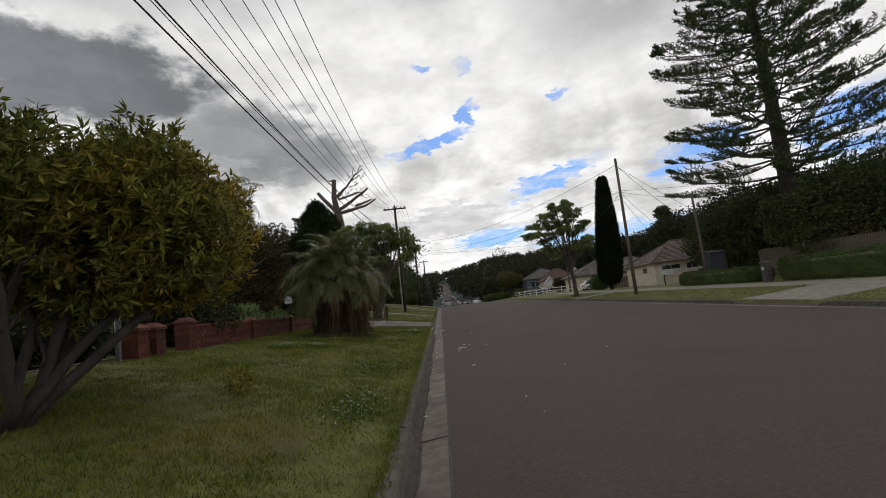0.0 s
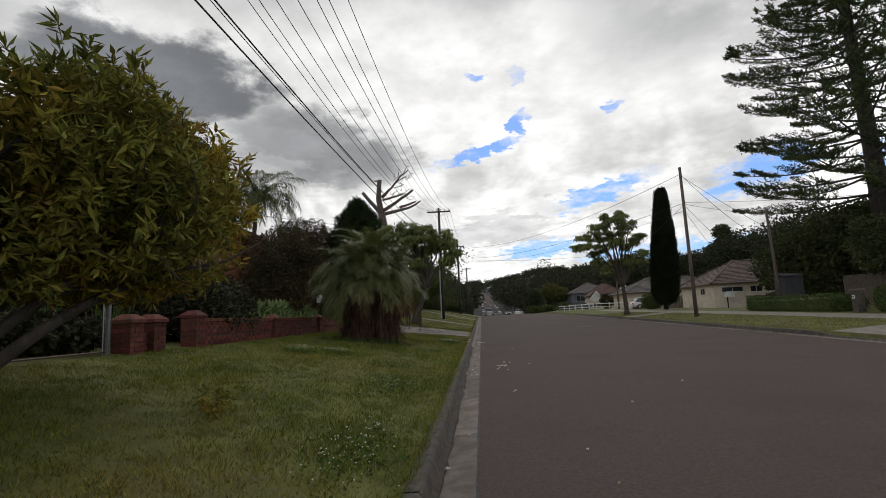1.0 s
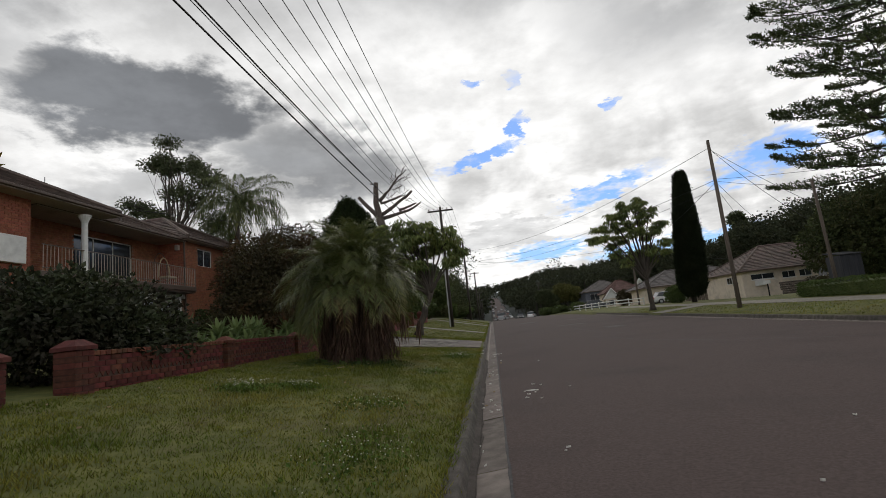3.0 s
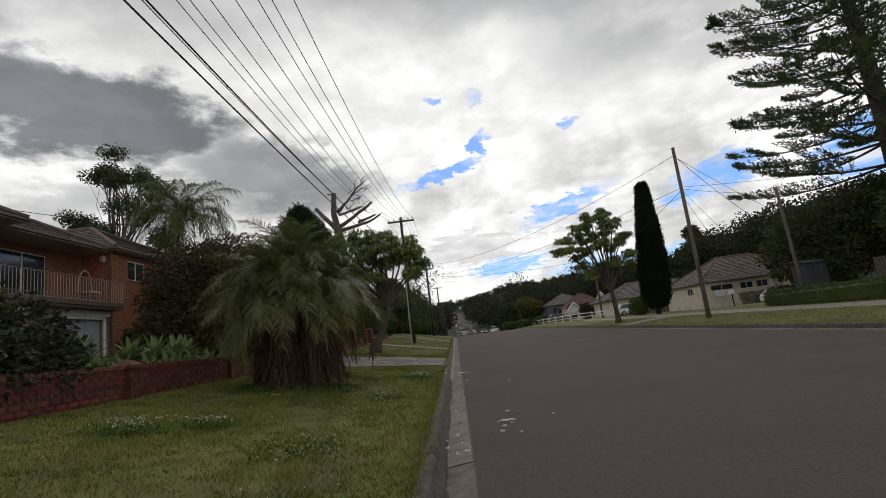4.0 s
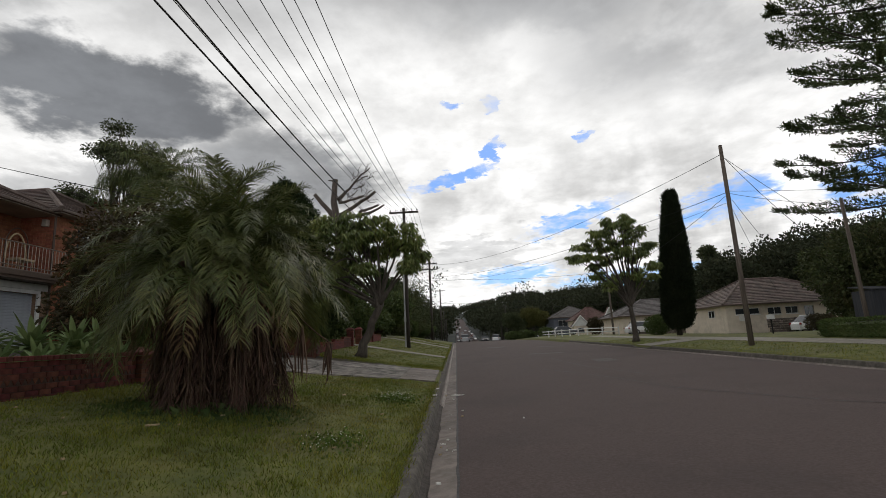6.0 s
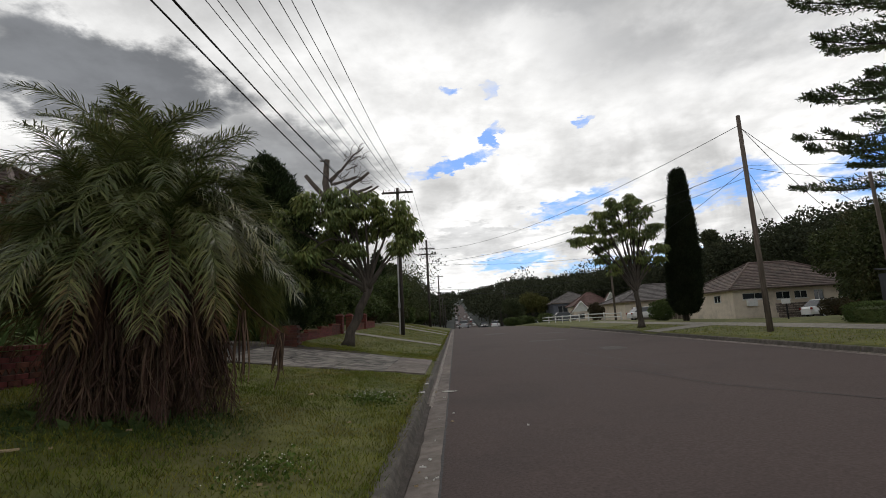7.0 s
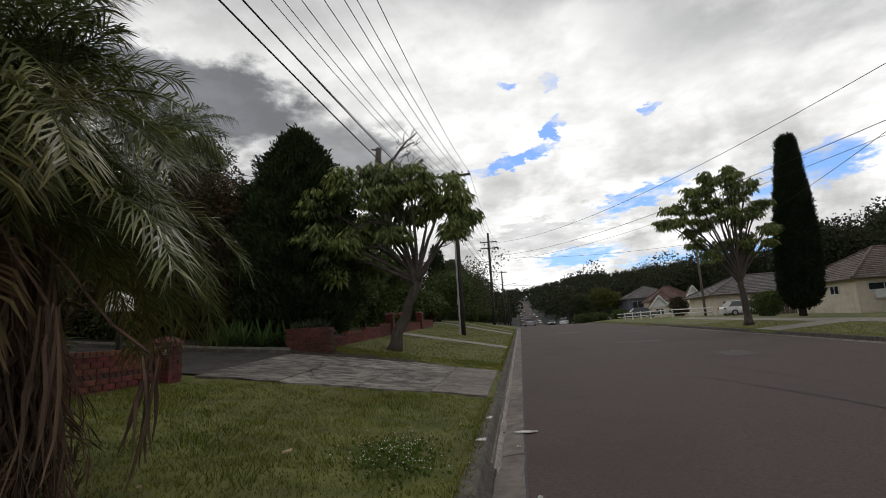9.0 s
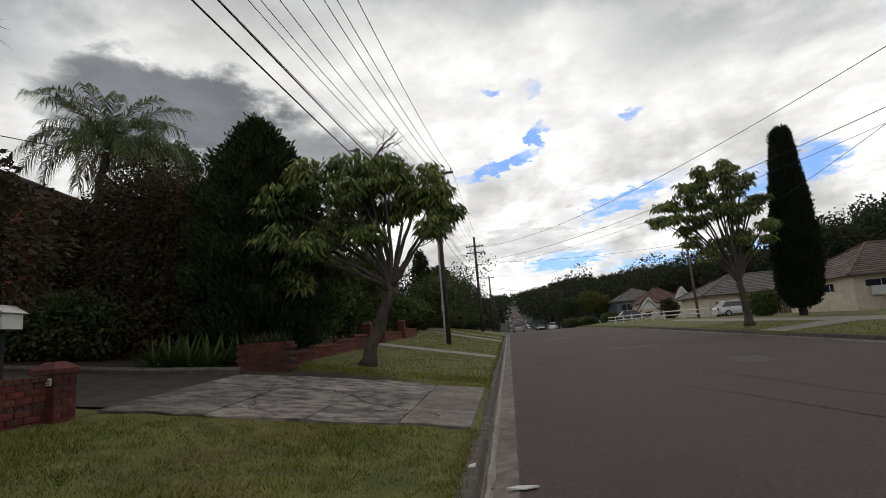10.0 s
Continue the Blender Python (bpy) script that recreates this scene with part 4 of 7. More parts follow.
def make_feather_palm(x, y, top, n, ln, seed, label, trunk_r=0.16):
    z = float(gz(x, y))
    t = thing("palm_tree", label, "palm", (x, y, z - 0.05))
    r = rng(seed)
    H = top - z
    part("trunk", MB().tube(limb(r, (0, 0, 0), (0.1, 0.1, H), 14, 0.02), np.linspace(trunk_r * 1.2, trunk_r * 0.8, 14), 9), M["bark_pale"], t, smooth_=True)
    for k in range(n):
        g, s = MB(), MB()
        f = k / n
        frond(r, g, s, (0.1, 0.1, H), k * 2.399 + r.uniform(-0.2, 0.2), 1.35 - 1.25 * f, ln * r.uniform(0.85, 1.15), r.uniform(1.3, 2.1), n=52, ln=0.62, wd=0.018, sag=0.7, vee=0.0)
        part("rib", s, M["hedge"], part("frond", g, M["frond_tall"], t))


make_feather_palm(-15.9, 36.2, 10.7, 36, 3.4, 5, "tall feather palm behind the brick house")


def make_tree(name, label, x, y, clumps, n, ln, wd, leaf, bark, seed, trunk=0.16, limbs=None, droop=0.3, shell=0.7, lean=(0, 0), fork=0.4, base=None, twigs=True, top=None, split=0):
    z = float(gz(x, y)) if base is None else base
    t = thing(name, label, "tree" if "tree" in name else ("shrub" if "shrub" in name or "bush" in name else "plant"), (x, y, z - 0.06))
    r = rng(seed)
    if split:
        clumps = [(c[0] + r.normal() * c[3] * 0.6, c[1] + r.normal() * c[4] * 0.6, c[2] + r.normal() * c[5] * 0.6, c[3] * r.uniform(0.5, 0.8), c[4] * r.uniform(0.5, 0.8), c[5] * r.uniform(0.55, 0.9)) for c in clumps for _ in range(split)]
    mb = MB()
    H = max(c[2] for c in clumps)
    fk = np.array([lean[0], lean[1], H * fork])
    p = limb(r, (0, 0, 0), fk, 8, 0.03)
    mb.tube(p, np.r_[trunk * 1.45, np.linspace(trunk * 1.1, trunk * 0.8, 7)], 9)
    for c in clumps:
        e = np.array(c[:3]) + [0, 0, c[5] * 0.1]
        a = fk * (1 if c[2] > fk[2] else max(0.3, c[2] / fk[2] * 0.7))
        q = limb(r, a, e, 8, 0.07)
        mb.tube(q, np.linspace(trunk * 0.5, trunk * 0.10, 8), 6)
        if twigs:
            for _ in range(5):
                i = r.integers(3, 7)
                mb.tube(limb(r, q[i], np.array(c[:3]) + unit(r.normal(size=3)) * np.array(c[3:6]) * 0.8, 5), np.linspace(trunk * 0.14, trunk * 0.03, 5), 4, False)
    part("trunk", mb, bark, t, smooth_=True)
    part("crown", crown(seed + 1, clumps, int(n * 1.25), ln * 1.25, wd * 1.45, droop, shell), leaf, t)
    return t


def umbrella_tree(label, x, y, ends, fork, seed, trunk, lean, ln=0.30, dense=26):
    """A tree of long drooping leaflets held in hand-shaped rosettes at the branch ends."""
    z = float(gz(x, y))
    t = thing("umbrella_tree", label, "tree", (x, y, z - 0.08))
    r = rng(seed)
    fk = np.array([lean[0], lean[1], fork])
    mb = MB()
    mb.tube(limb(r, (0, 0, 0), fk, 9, 0.03), np.r_[trunk * 1.7, trunk * 1.25, np.linspace(trunk * 1.05, trunk * 0.8, 7)], 10)
    P, A = [], []
    for e in ends:
        e = np.array(e[:4], float)
        low = e[2] < fork + 1.3
        a = np.array([e[0] * 0.4 + lean[0] * 0.5, e[1] * 0.4, e[2] + 0.7]) if low else fk * r.uniform(0.86, 1.0)
        s = np.linspace(0, 1, 10)[:, None]
        c = a + [(e[0] - a[0]) * 0.35, (e[1] - a[1]) * 0.35, 0.25 if low else (e[2] - a[2]) * 0.52]
        q = a * (1 - s) ** 2 + 2 * c * s * (1 - s) + e[:3] * s ** 2 + r.normal(size=(10, 3)) * 0.02
        mb.tube(q, np.linspace(0.045 if low else trunk * 0.45, 0.022, 10), 7)
        for k in range(int(dense * e[3])):
            o = unit(r.normal(size=3)) * e[3] * np.array([1, 1, 0.8]) * r.uniform(0.45, 1.0)
            c = e[:3] + o
            P.append(c)
            A.append(unit(o + [0, 0, 0.5]))
            if k % 3 == 0:
                mb.tube(limb(r, q[r.integers(6, 10)], c, 4, 0.08), [0.018, 0.014, 0.010, 0.006], 4, False)
    part("trunk", mb, M["bark_pale"], t, smooth_=True)
    P, A = np.array(P), np.array(A)
    m = 29
    Pk = np.repeat(P, m, 0) + r.normal(size=(len(P) * m, 3)) * 0.06
    az = r.uniform(0, 2 * math.pi, len(Pk))
    rad = np.stack([np.cos(az), np.sin(az), np.zeros(len(Pk))], -1)
    # each hand of leaflets spreads flat from its stalk, then hangs
    q = r.uniform(0.04, 0.20, (len(Pk), 1))
    D = rad * r.uniform(0.35, 0.9, (len(Pk), 1)) + np.array([0, 0, -0.75]) + 0.18 * r.normal(size=Pk.shape)
    part("crown", leaf_quads(MB(), Pk + rad * q, D, ln, ln * 0.15, r, 0.3, up=np.array([0, 0, 1.0])), M["umbrella"], t)


umbrella_tree("umbrella tree with leaning trunk and drooping glossy leaves on the verge", -4.2, 32.8,
              [(-2.5, -0.2, 5.3, 0.85), (-1.9, 0.6, 4.4, 0.75), (-1.3, -0.4, 5.7, 0.85), (-0.2, 0.2, 6.0, 0.9), (0.9, -0.2, 5.8, 0.8), (2.1, 0.1, 5.4, 0.85), (2.5, 0.3, 4.6, 0.6),
               (-2.9, 0.4, 4.7, 0.7), (-0.2, -0.6, 5.1, 0.6), (1.4, 0.5, 5.0, 0.6), (-2.4, -0.5, 4.0, 0.7), (-0.6, 0.6, 4.5, 0.6), (0.6, 0.6, 4.8, 0.5), (-1.6, -0.7, 3.6, 0.7), (-2.6, 0.3, 3.2, 0.7),
               (-1.0, 0.9, 3.0, 0.5), (-1.9, -0.3, 2.8, 0.55), (-3.0, -0.2, 3.9, 0.6), (-1.2, 0.3, 4.1, 0.6), (0.2, 0.3, 5.5, 0.6), (2.3, -0.2, 3.9, 0.4), (0.3, -0.4, 3.9, 0.4)], 2.4, 41, 0.18, (0.95, 0.1), 0.31, 36)
umbrella_tree("open umbrella tree with pale forked limbs beside the footpath", 13.1, 48.1,
              [(-3.9, 0.0, 6.6, 0.6), (-3.1, 0.4, 7.2, 0.75), (-2.2, -0.4, 8.0, 0.8), (-1.2, 0.4, 8.7, 0.85), (-0.2, -0.3, 8.6, 0.8), (0.5, 0.2, 9.3, 0.35), (0.9, 0.0, 8.3, 0.7), (1.6, 0.3, 7.3, 0.65),
               (-1.6, 0.5, 6.4, 0.8), (-0.6, -0.5, 6.7, 0.75), (0.6, 0.5, 6.4, 0.5), (1.7, -0.3, 5.7, 0.5), (-0.7, 0.3, 5.0, 0.6), (0.3, -0.2, 4.8, 0.45), (-2.4, 0.2, 5.9, 0.45), (0.9, 0.4, 4.4, 0.35), (-1.0, 0.0, 7.5, 0.7), (0.2, 0.3, 7.4, 0.7), (-2.8, -0.2, 6.5, 0.6), (1.1, 0.0, 6.8, 0.55), (-1.8, 0.2, 7.2, 0.5), (-1.4, 0.2, 4.3, 0.5), (0.9, 0.3, 5.3, 0.5), (-2.2, 0.3, 5.1, 0.5), (1.7, 0.0, 4.9, 0.45), (0.2, 0.0, 9.4, 0.5), (-0.9, 0.2, 9.2, 0.5)], 2.7, 43, 0.19, (-0.1, 0.0), 0.36, 21)


def make_dense_conifer(name, label, x, y, H, prof, n, ln, wd, leaf, seed, base=None, lob=0.12, lean=(0, 0)):
    """A closed evergreen: sprays laid over a lumpy profile of (height share, radius)."""
    z = float(gz(x, y)) if base is None else base
    t = thing(name, label, "tree", (x, y, z - 0.05))
    r = rng(seed)
    hs, rs = np.array([p[0] for p in prof]), np.array([p[1] for p in prof])
    part("trunk", MB().tube([(0, 0, 0), (0.02, 0, H * 0.3), (0, 0.02, H * 0.93)], [0.24, 0.18, 0.04], 8), M["bark"], t, smooth_=True)
    # sample heights by surface
    hh = np.linspace(hs[0], hs[-1], 200)
    w = np.interp(hh, hs, rs) + 0.15
    h = r.choice(hh, n, p=w / w.sum()) + r.uniform(-0.003, 0.003, n)
    a = r.uniform(0, 2 * math.pi, n)
    lump = 1 + lob * np.sin(a * 5 + h * 17) * np.sin(h * 23 + 1.3) + 0.6 * lob * np.sin(a * 9 - h * 40) + lob * 0.5 * np.sin(a * 3 + 2)
    R = np.interp(h, hs, rs) * lump * (1 - 0.35 * r.random(n) ** 2)
    P = np.stack([R * np.cos(a), R * np.sin(a), h * H], -1) + r.normal(size=(n, 3)) * [0.06, 0.06, 0.09]
    P[:, :2] += np.outer(h, lean)
    D = np.stack([np.cos(a), np.sin(a), np.full(n, 1.1)], -1) + 0.45 * r.normal(size=(n, 3))
    mb = leaf_quads(MB(), P, D, ln, wd, r)
    part("crown", mb, leaf, t)
    core = MB()
    k = 14
    th = np.linspace(0, 2 * math.pi, 13)
    zz = np.linspace(hs[0], hs[-1], k)
    rr_ = np.interp(zz, hs, rs) * 0.72
    core.grid(np.stack([np.stack([q * np.cos(th) + s * lean[0], q * np.sin(th) + s * lean[1], np.full(13, s * H)], -1) for q, s in zip(rr_, zz)], 0))
    part("inner_foliage", core, leaf, t)
    return t


make_dense_conifer("conifer_tree", "dense dark green rounded conifer beside the driveway", -7.75, 33.4, 7.8,
                   [(0.03, 1.2), (0.12, 1.75), (0.35, 1.9), (0.6, 1.65), (0.78, 1.2), (0.9, 0.72), (0.97, 0.35), (1.0, 0.08)], 62000, 0.17, 0.034, M["conifer"], 51, lob=0.22)
cy_ = make_dense_conifer("cypress_tree", "tall narrow dark cypress clipped clear at its foot", 17.82, 51.6, 11.7,
                         [(0.05, 0.3), (0.065, 0.7), (0.11, 1.02), (0.25, 1.16), (0.45, 1.08), (0.65, 0.88), (0.8, 0.68), (0.93, 0.5), (0.975, 0.42), (1.0, 0.22)], 46000, 0.22, 0.04, M["cypress"], 52, lob=0.09, lean=(0.35, -0.75))
sp = MB()
for q in ((-0.48, 0, 9.4, 11.0), (-0.66, 0.1, 8.4, 9.9), (-0.40, 0.2, 9.7, 11.2)):
    ox, oy = 0.32, -0.68
    sp.tube([(q[0] + ox + 0.3, q[1] + oy, q[2] - 0.6), (q[0] + ox + 0.05, q[1] + oy, q[2]), (q[0] + ox - 0.05, q[1] + oy, q[3] - 0.4), (q[0] + ox + 0.02, q[1] + oy, q[3])], [0.10, 0.12, 0.09, 0.01], 5)
part("side_spire", sp, M["cypress"], cy_, "thin dark side spires")
make_dense_conifer("cypress_tree", "small narrow cypress among the far garden trees", -8.0, 66, 7.6, [(0.05, 0.5), (0.2, 0.9), (0.6, 0.85), (0.9, 0.5), (1.0, 0.1)], 4000, 0.3, 0.06, M["conifer"], 53)


def make_norfolk_pine(x, y):
    z = float(gz(x, y))
    t = thing("norfolk_pine", "tall tiered island pine with upswept branch tips", "tree", (x, y, z))
    r = rng(61)
    H = 30.0
    part("trunk", MB().tube([(0, 0, 0), (0.1, 0, 9), (-0.1, 0, 18), (-0.5, 0, H)], [0.62, 0.46, 0.30, 0.05], 10), M["bark"], t, smooth_=True)
    h = 6.6
    k = 0
    while h < H - 1.0:
        f = (h - 6.0) / (H - 6.0)
        R = 9.8 * (1 - f) ** 0.72 + 0.3
        for j in range(6):
            a = 2 * math.pi * (j + r.uniform(-0.18, 0.18)) / 6 + k * 0.55
            L = R * r.uniform(0.72, 1.03)
            br, fo = MB(), MB()
            s = np.linspace(0, 1, 12)
            rise = -0.02 - 0.13 * L * s * (1 - f) + 0.20 * L * s ** 2.6 + 0.25 * f * L * s
            p = np.stack([L * s * math.cos(a), L * s * math.sin(a), h + rise], -1)
            br.tube(p, np.linspace(0.085, 0.018, 12), 5, False)
            # side branchlets, all lying in the plane of the bough and turned up at their ends
            nb = int(8 + 4.2 * L)
            q = r.uniform(0.26, 1.0, nb)
            B = np.stack([np.interp(q, s, p[:, i]) for i in range(3)], -1)
            T = unit(np.array([math.cos(a), math.sin(a), 0.1]))
            S = np.array([-math.sin(a), math.cos(a), 0])
            sg = r.choice([-1, 1], nb)[:, None]
            ln = (0.38 + 1.05 * np.sin(np.clip((q - 0.1) * 1.15, 0, 1) * math.pi) ** 0.7)[:, None] * min(1.0, 0.45 + L / 9)
            m = 13
            for e in np.linspace(0.10, 1, m):
                C = B + (T * 0.72 + S * sg * 0.78) * ln * e + np.array([0, 0, 1]) * ln * (0.30 * e ** 2)
                for _ in range(3 if e > 0.4 else 2):
                    D = T * 0.5 + S * sg * 0.6 + np.array([0, 0, 0.55]) + 0.55 * r.normal(size=C.shape)
                    leaf_quads(fo, C + 0.05 * r.normal(size=C.shape), D, 0.22, 0.036, r)
            part("needles", fo, M["pine"], part("bough", br, M["bark"], t))
        h += r.uniform(1.0, 1.35) * (1 - 0.4 * f)
        k += 1


make_norfolk_pine(24.6, 33.4)


def make_dead_tree():
    x, y = -10.2, 55.0
    k_ = 1.17    # overall size
    z = float(gz(x, y))
    t = thing("lopped_tree", "bare lopped tree with sawn grey limbs above the foliage", "tree", (x, y, z))
    r = rng(71)
    part("trunk", MB().tube(limb(r, (0, 0, 0), (-0.1, 0, 9.0 * k_), 9, 0.02), np.linspace(0.60, 0.42, 9), 9), M["deadwood"], t, smooth_=True)
    for a, b, r0, r1 in (((-0.1, 0, 8.6), (-0.2, 0, 12.3), 0.36, 0.30), ((0, 0, 9.4), (2.9, 0.2, 11.2), 0.22, 0.16), ((-0.1, 0, 10.6), (1.0, -0.2, 11.5), 0.22, 0.12),
                         ((1.0, -0.2, 11.5), (2.6, -0.2, 13.1), 0.12, 0.06), ((1.0, -0.2, 11.6), (2.3, 0.3, 12.6), 0.10, 0.05), ((0.0, 0, 9.0), (3.6, 0.2, 10.0), 0.22, 0.10), ((1.6, 0.1, 9.6), (3.2, -0.5, 9.9), 0.16, 0.12),
                         ((-0.2, 0, 9.0), (-2.0, 0.2, 11.2), 0.25, 0.22), ((-0.2, 0, 8.2), (-4.6, 0.2, 9.0), 0.24, 0.20), ((0.0, 0, 10.4), (1.9, 0.2, 10.9), 0.14, 0.10), ((-0.2, 0, 12.1), (-0.8, 0, 12.3), 0.10, 0.07)):
        part("limb", MB().tube(limb(r, np.array(a) * k_, np.array(b) * k_, 7, 0.06), np.linspace(r0, r1 * 0.8, 7), 8), M["deadwood"], t, smooth_=True)
    tw = MB()
    for k in range(40):
        a = np.array([r.uniform(0.8, 2.6), r.uniform(-0.3, 0.3), r.uniform(10.2, 12.9)]) * k_
        tw.tube(limb(r, a, a + r.normal(size=3) * [0.6, 0.3, 0.35] + [0.45, 0, 0.15], 5, 0.12), np.linspace(0.035, 0.010, 5), 4, False)
    tagged(part("twig_spray", tw, M["deadwood"], t), kind="stuff")


make_dead_tree()

# garden shrubs and trees on the near side of the street
make_tree("garden_bush", "dark dense bush spilling over the brick garden wall", -7.9, 14.2, [(0, -0.6, 1.1, 1.1, 1.4, 1.0), (-0.6, 0.6, 1.3, 1.2, 1.2, 1.05), (0.2, 1.3, 1.0, 1.0, 1.1, 0.95), (0.9, 0.9, 0.6, 0.8, 0.8, 0.7), (-1.2, -0.6, 1.2, 1.0, 1.0, 1.0), (0.9, -0.2, 0.7, 0.8, 0.9, 0.75), (-2.2, -1.8, 1.1, 1.1, 1.2, 1.0)], 19000, 0.10, 0.03, M["dusky"], M["bark"], 101, 0.05, twigs=False)
make_tree("garden_bush", "large bronze-brown bush between house and palms", -9.25, 24.6, [(0, 0, 3.4, 1.4, 1.4, 1.3), (-0.9, 0.6, 2.6, 1.3, 1.2, 1.6), (0.8, 0.6, 2.6, 1.2, 1.2, 1.5), (0.4, -0.9, 1.4, 1.3, 1.2, 1.2), (-0.6, -0.2, 1.5, 1.2, 1.2, 1.2)], 15000, 0.11, 0.03, M["bronze"], M["bark"], 102, 0.08, twigs=False)
make_tree("garden_tree", "bronze and dark green garden tree behind the driveway", -11.5, 33.5, [(0, 0, 4.9, 1.9, 1.8, 1.6), (-1.3, 0.8, 4.7, 1.5, 1.5, 1.7), (1.3, 0.2, 4.2, 1.6, 1.6, 1.7), (0.3, -0.6, 2.5, 1.9, 1.3, 1.7), (-1.6, 0.0, 2.4, 1.5, 1.3, 1.6), (2.0, -0.5, 1.8, 1.5, 1.3, 1.4), (-2.9, -0.4, 4.3, 0.9, 1.2, 1.3), (-2.9, -0.3, 2.4, 0.9, 1.2, 1.5)], 34000, 0.10, 0.03, M["bronze"], M["bark"], 103, 0.13, twigs=False)
make_tree("garden_tree", "yellow-green tree glimpsed behind the garden trees", -10.2, 39.5, [(0, 0, 4.6, 1.0, 1.0, 1.6), (0.2, 0.2, 3.0, 1.3, 1.2, 1.5)], 6000, 0.14, 0.03, M["yellow_tree"], M["bark"], 104, 0.1, twigs=False)
make_tree("garden_tree", "dark green garden tree beside the brick house", -13.4, 35.4, [(0, 0, 3.2, 1.5, 1.4, 1.5), (0.6, -0.5, 1.9, 1.5, 1.3, 1.4), (-1.4, -0.4, 2.4, 1.4, 1.3, 1.3), (-1.2, 0.5, 1.2, 1.4, 1.3, 1.2)], 14000, 0.13, 0.035, M["bush"], M["bark"], 105, 0.12, twigs=False)
GUM = [(-1.0, 0, 15.3, 1.5, 1.5, 1.1), (1.8, 0, 15.2, 1.7, 1.5, 1.0), (0.4, 0, 15.0, 1.5, 1.4, 1.0), (3.2, 0.2, 14.6, 1.7, 1.4, 1.2), (-3.4, 0.2, 11.6, 1.9, 1.4, 0.8), (1.4, 0, 12.6, 1.6, 1.4, 1.1), (3.6, 0, 11.8, 2.0, 1.5, 1.5), (-0.8, 0, 10.8, 1.2, 1.2, 0.8), (4.6, 0, 9.0, 2.2, 1.6, 1.8), (-2.2, 0, 9.6, 1.4, 1.2, 0.7)]
make_tree("gum_tree", "tall thin gum tree with clumped grey-green leaves", -69.5, 107.5, [(c[0] * 2.5, c[1] * 2.5, c[2] * 2.6, c[3] * 2.4, c[4] * 2.4, c[5] * 2.3) for c in GUM], 13000, 0.46, 0.11, M["gum"], M["bark_pale"], 106, 0.6, droop=0.6, split=3, twigs=True, shell=0.95)
for k, (x, y, h) in enumerate(((-12.6, 31.3, 2.4), (-10.4, 32.2, 2.2), (-15.2, 30.9, 1.8), (-9.0, 36.5, 3.2))):
    make_tree("garden_bush", "dark low bush filling the bed behind the driveway", x, y, [(0, 0, h * 0.45, 1.3, 1.0, h * 0.42), (0.9, 0.2, h * 0.35, 1.0, 0.9, h * 0.35), (-0.9, 0.1, h * 0.38, 1.0, 0.9, h * 0.38)], 6000, 0.13, 0.04, M["bronze"] if k % 2 else M["shade"], M["bark"], 130 + k, 0.05, twigs=False)
# the green screen beyond the umbrella tree and down the street
for k, (x, y, h, w, m, lab) in enumerate(((-9.0, 40.5, 4.2, 2.4, "bush", "dark green garden trees behind the brick wall"), (-8.6, 45.0, 4.6, 2.2, "bush", "dark green garden trees behind the brick wall"), (-8.4, 52.0, 3.4, 2.0, "bush", "rounded dark shrub beside the street"),
                                          (-7.3, 54.5, 2.4, 1.4, "bronze", "reddish shrub beside the street"), (-7.0, 60.0, 4.6, 2.4, "bush", "large rounded dark tree beside the street"), (-8.5, 71.0, 5.0, 2.6, "shade", "dark leafy tree beside the street"),
                                          (-7.5, 80.0, 6.0, 2.8, "shade", "dark leafy tree beside the street"), (-8.0, 92.0, 8.5, 3.2, "shade", "tall dark street-side tree"), (-9.0, 106.0, 11.0, 3.6, "shade", "tall dark street-side tree"), (-12.0, 52.0, 6.0, 3.0, "shade", "dark leafy garden tree behind others"), (-14, 62, 8, 3.4, "shade", "dark leafy garden tree behind others"), (-6.4, 75.5, 2.0, 1.5, "hedge", "small green shrub beside the street"), (-6.0, 87.0, 2.2, 1.6, "hedge", "small green shrub beside the street"))):
    r_ = rng(300 + k)
    cl = [(r_.normal() * w * 0.35, r_.normal() * w * 0.35, h * f, w * r_.uniform(0.6, 0.85), w * r_.uniform(0.6, 0.85), h * 0.24) for f in (0.22, 0.3, 0.45, 0.55, 0.68, 0.78)]
    make_tree("garden_tree" if h > 3 else "garden_bush", lab, x, y, cl, 7000, 0.2, 0.05, M[m], M["bark"], 310 + k, 0.14, twigs=False)


def rosette(name, label, x, y, seed, n, ln, wd, leaf, rise=0.75, z0=0.05, group=""):
    z = float(gz(x, y))
    t = thing(name, label, "plant", (x, y, z), group)
    r = rng(seed)
    mb = MB()
    for k in range(n):
        az = k * 2.399 + r.uniform(-0.15, 0.15)
        e = rise + (k / n - 0.5) * 1.3
        L = ln * r.uniform(0.8, 1.1)
        s = np.array([0, 0.3, 0.6, 0.85, 1.0])
        w = wd * np.array([0.55, 0.9, 1.0, 0.55, 0.02])
        d = np.array([math.cos(az) * math.cos(e), math.sin(az) * math.cos(e), math.sin(e)])
        c = np.array([0, 0, z0]) + s[:, None] * d * L - np.array([0, 0, 1]) * (s[:, None] ** 2) * L * (0.28 if e < 1.1 else 0.02)
        sd = np.array([-math.sin(az), math.cos(az), 0])
        up = np.cross(d, sd) * np.sign(np.cross(d, sd)[2] + 1e-6)
        P = np.stack([c - sd * w[:, None] + up * w[:, None] * 0.35, c, c + sd * w[:, None] + up * w[:, None] * 0.35], 1)
        mb.grid(P)
    part("leaves", mb, leaf, t)
    return t


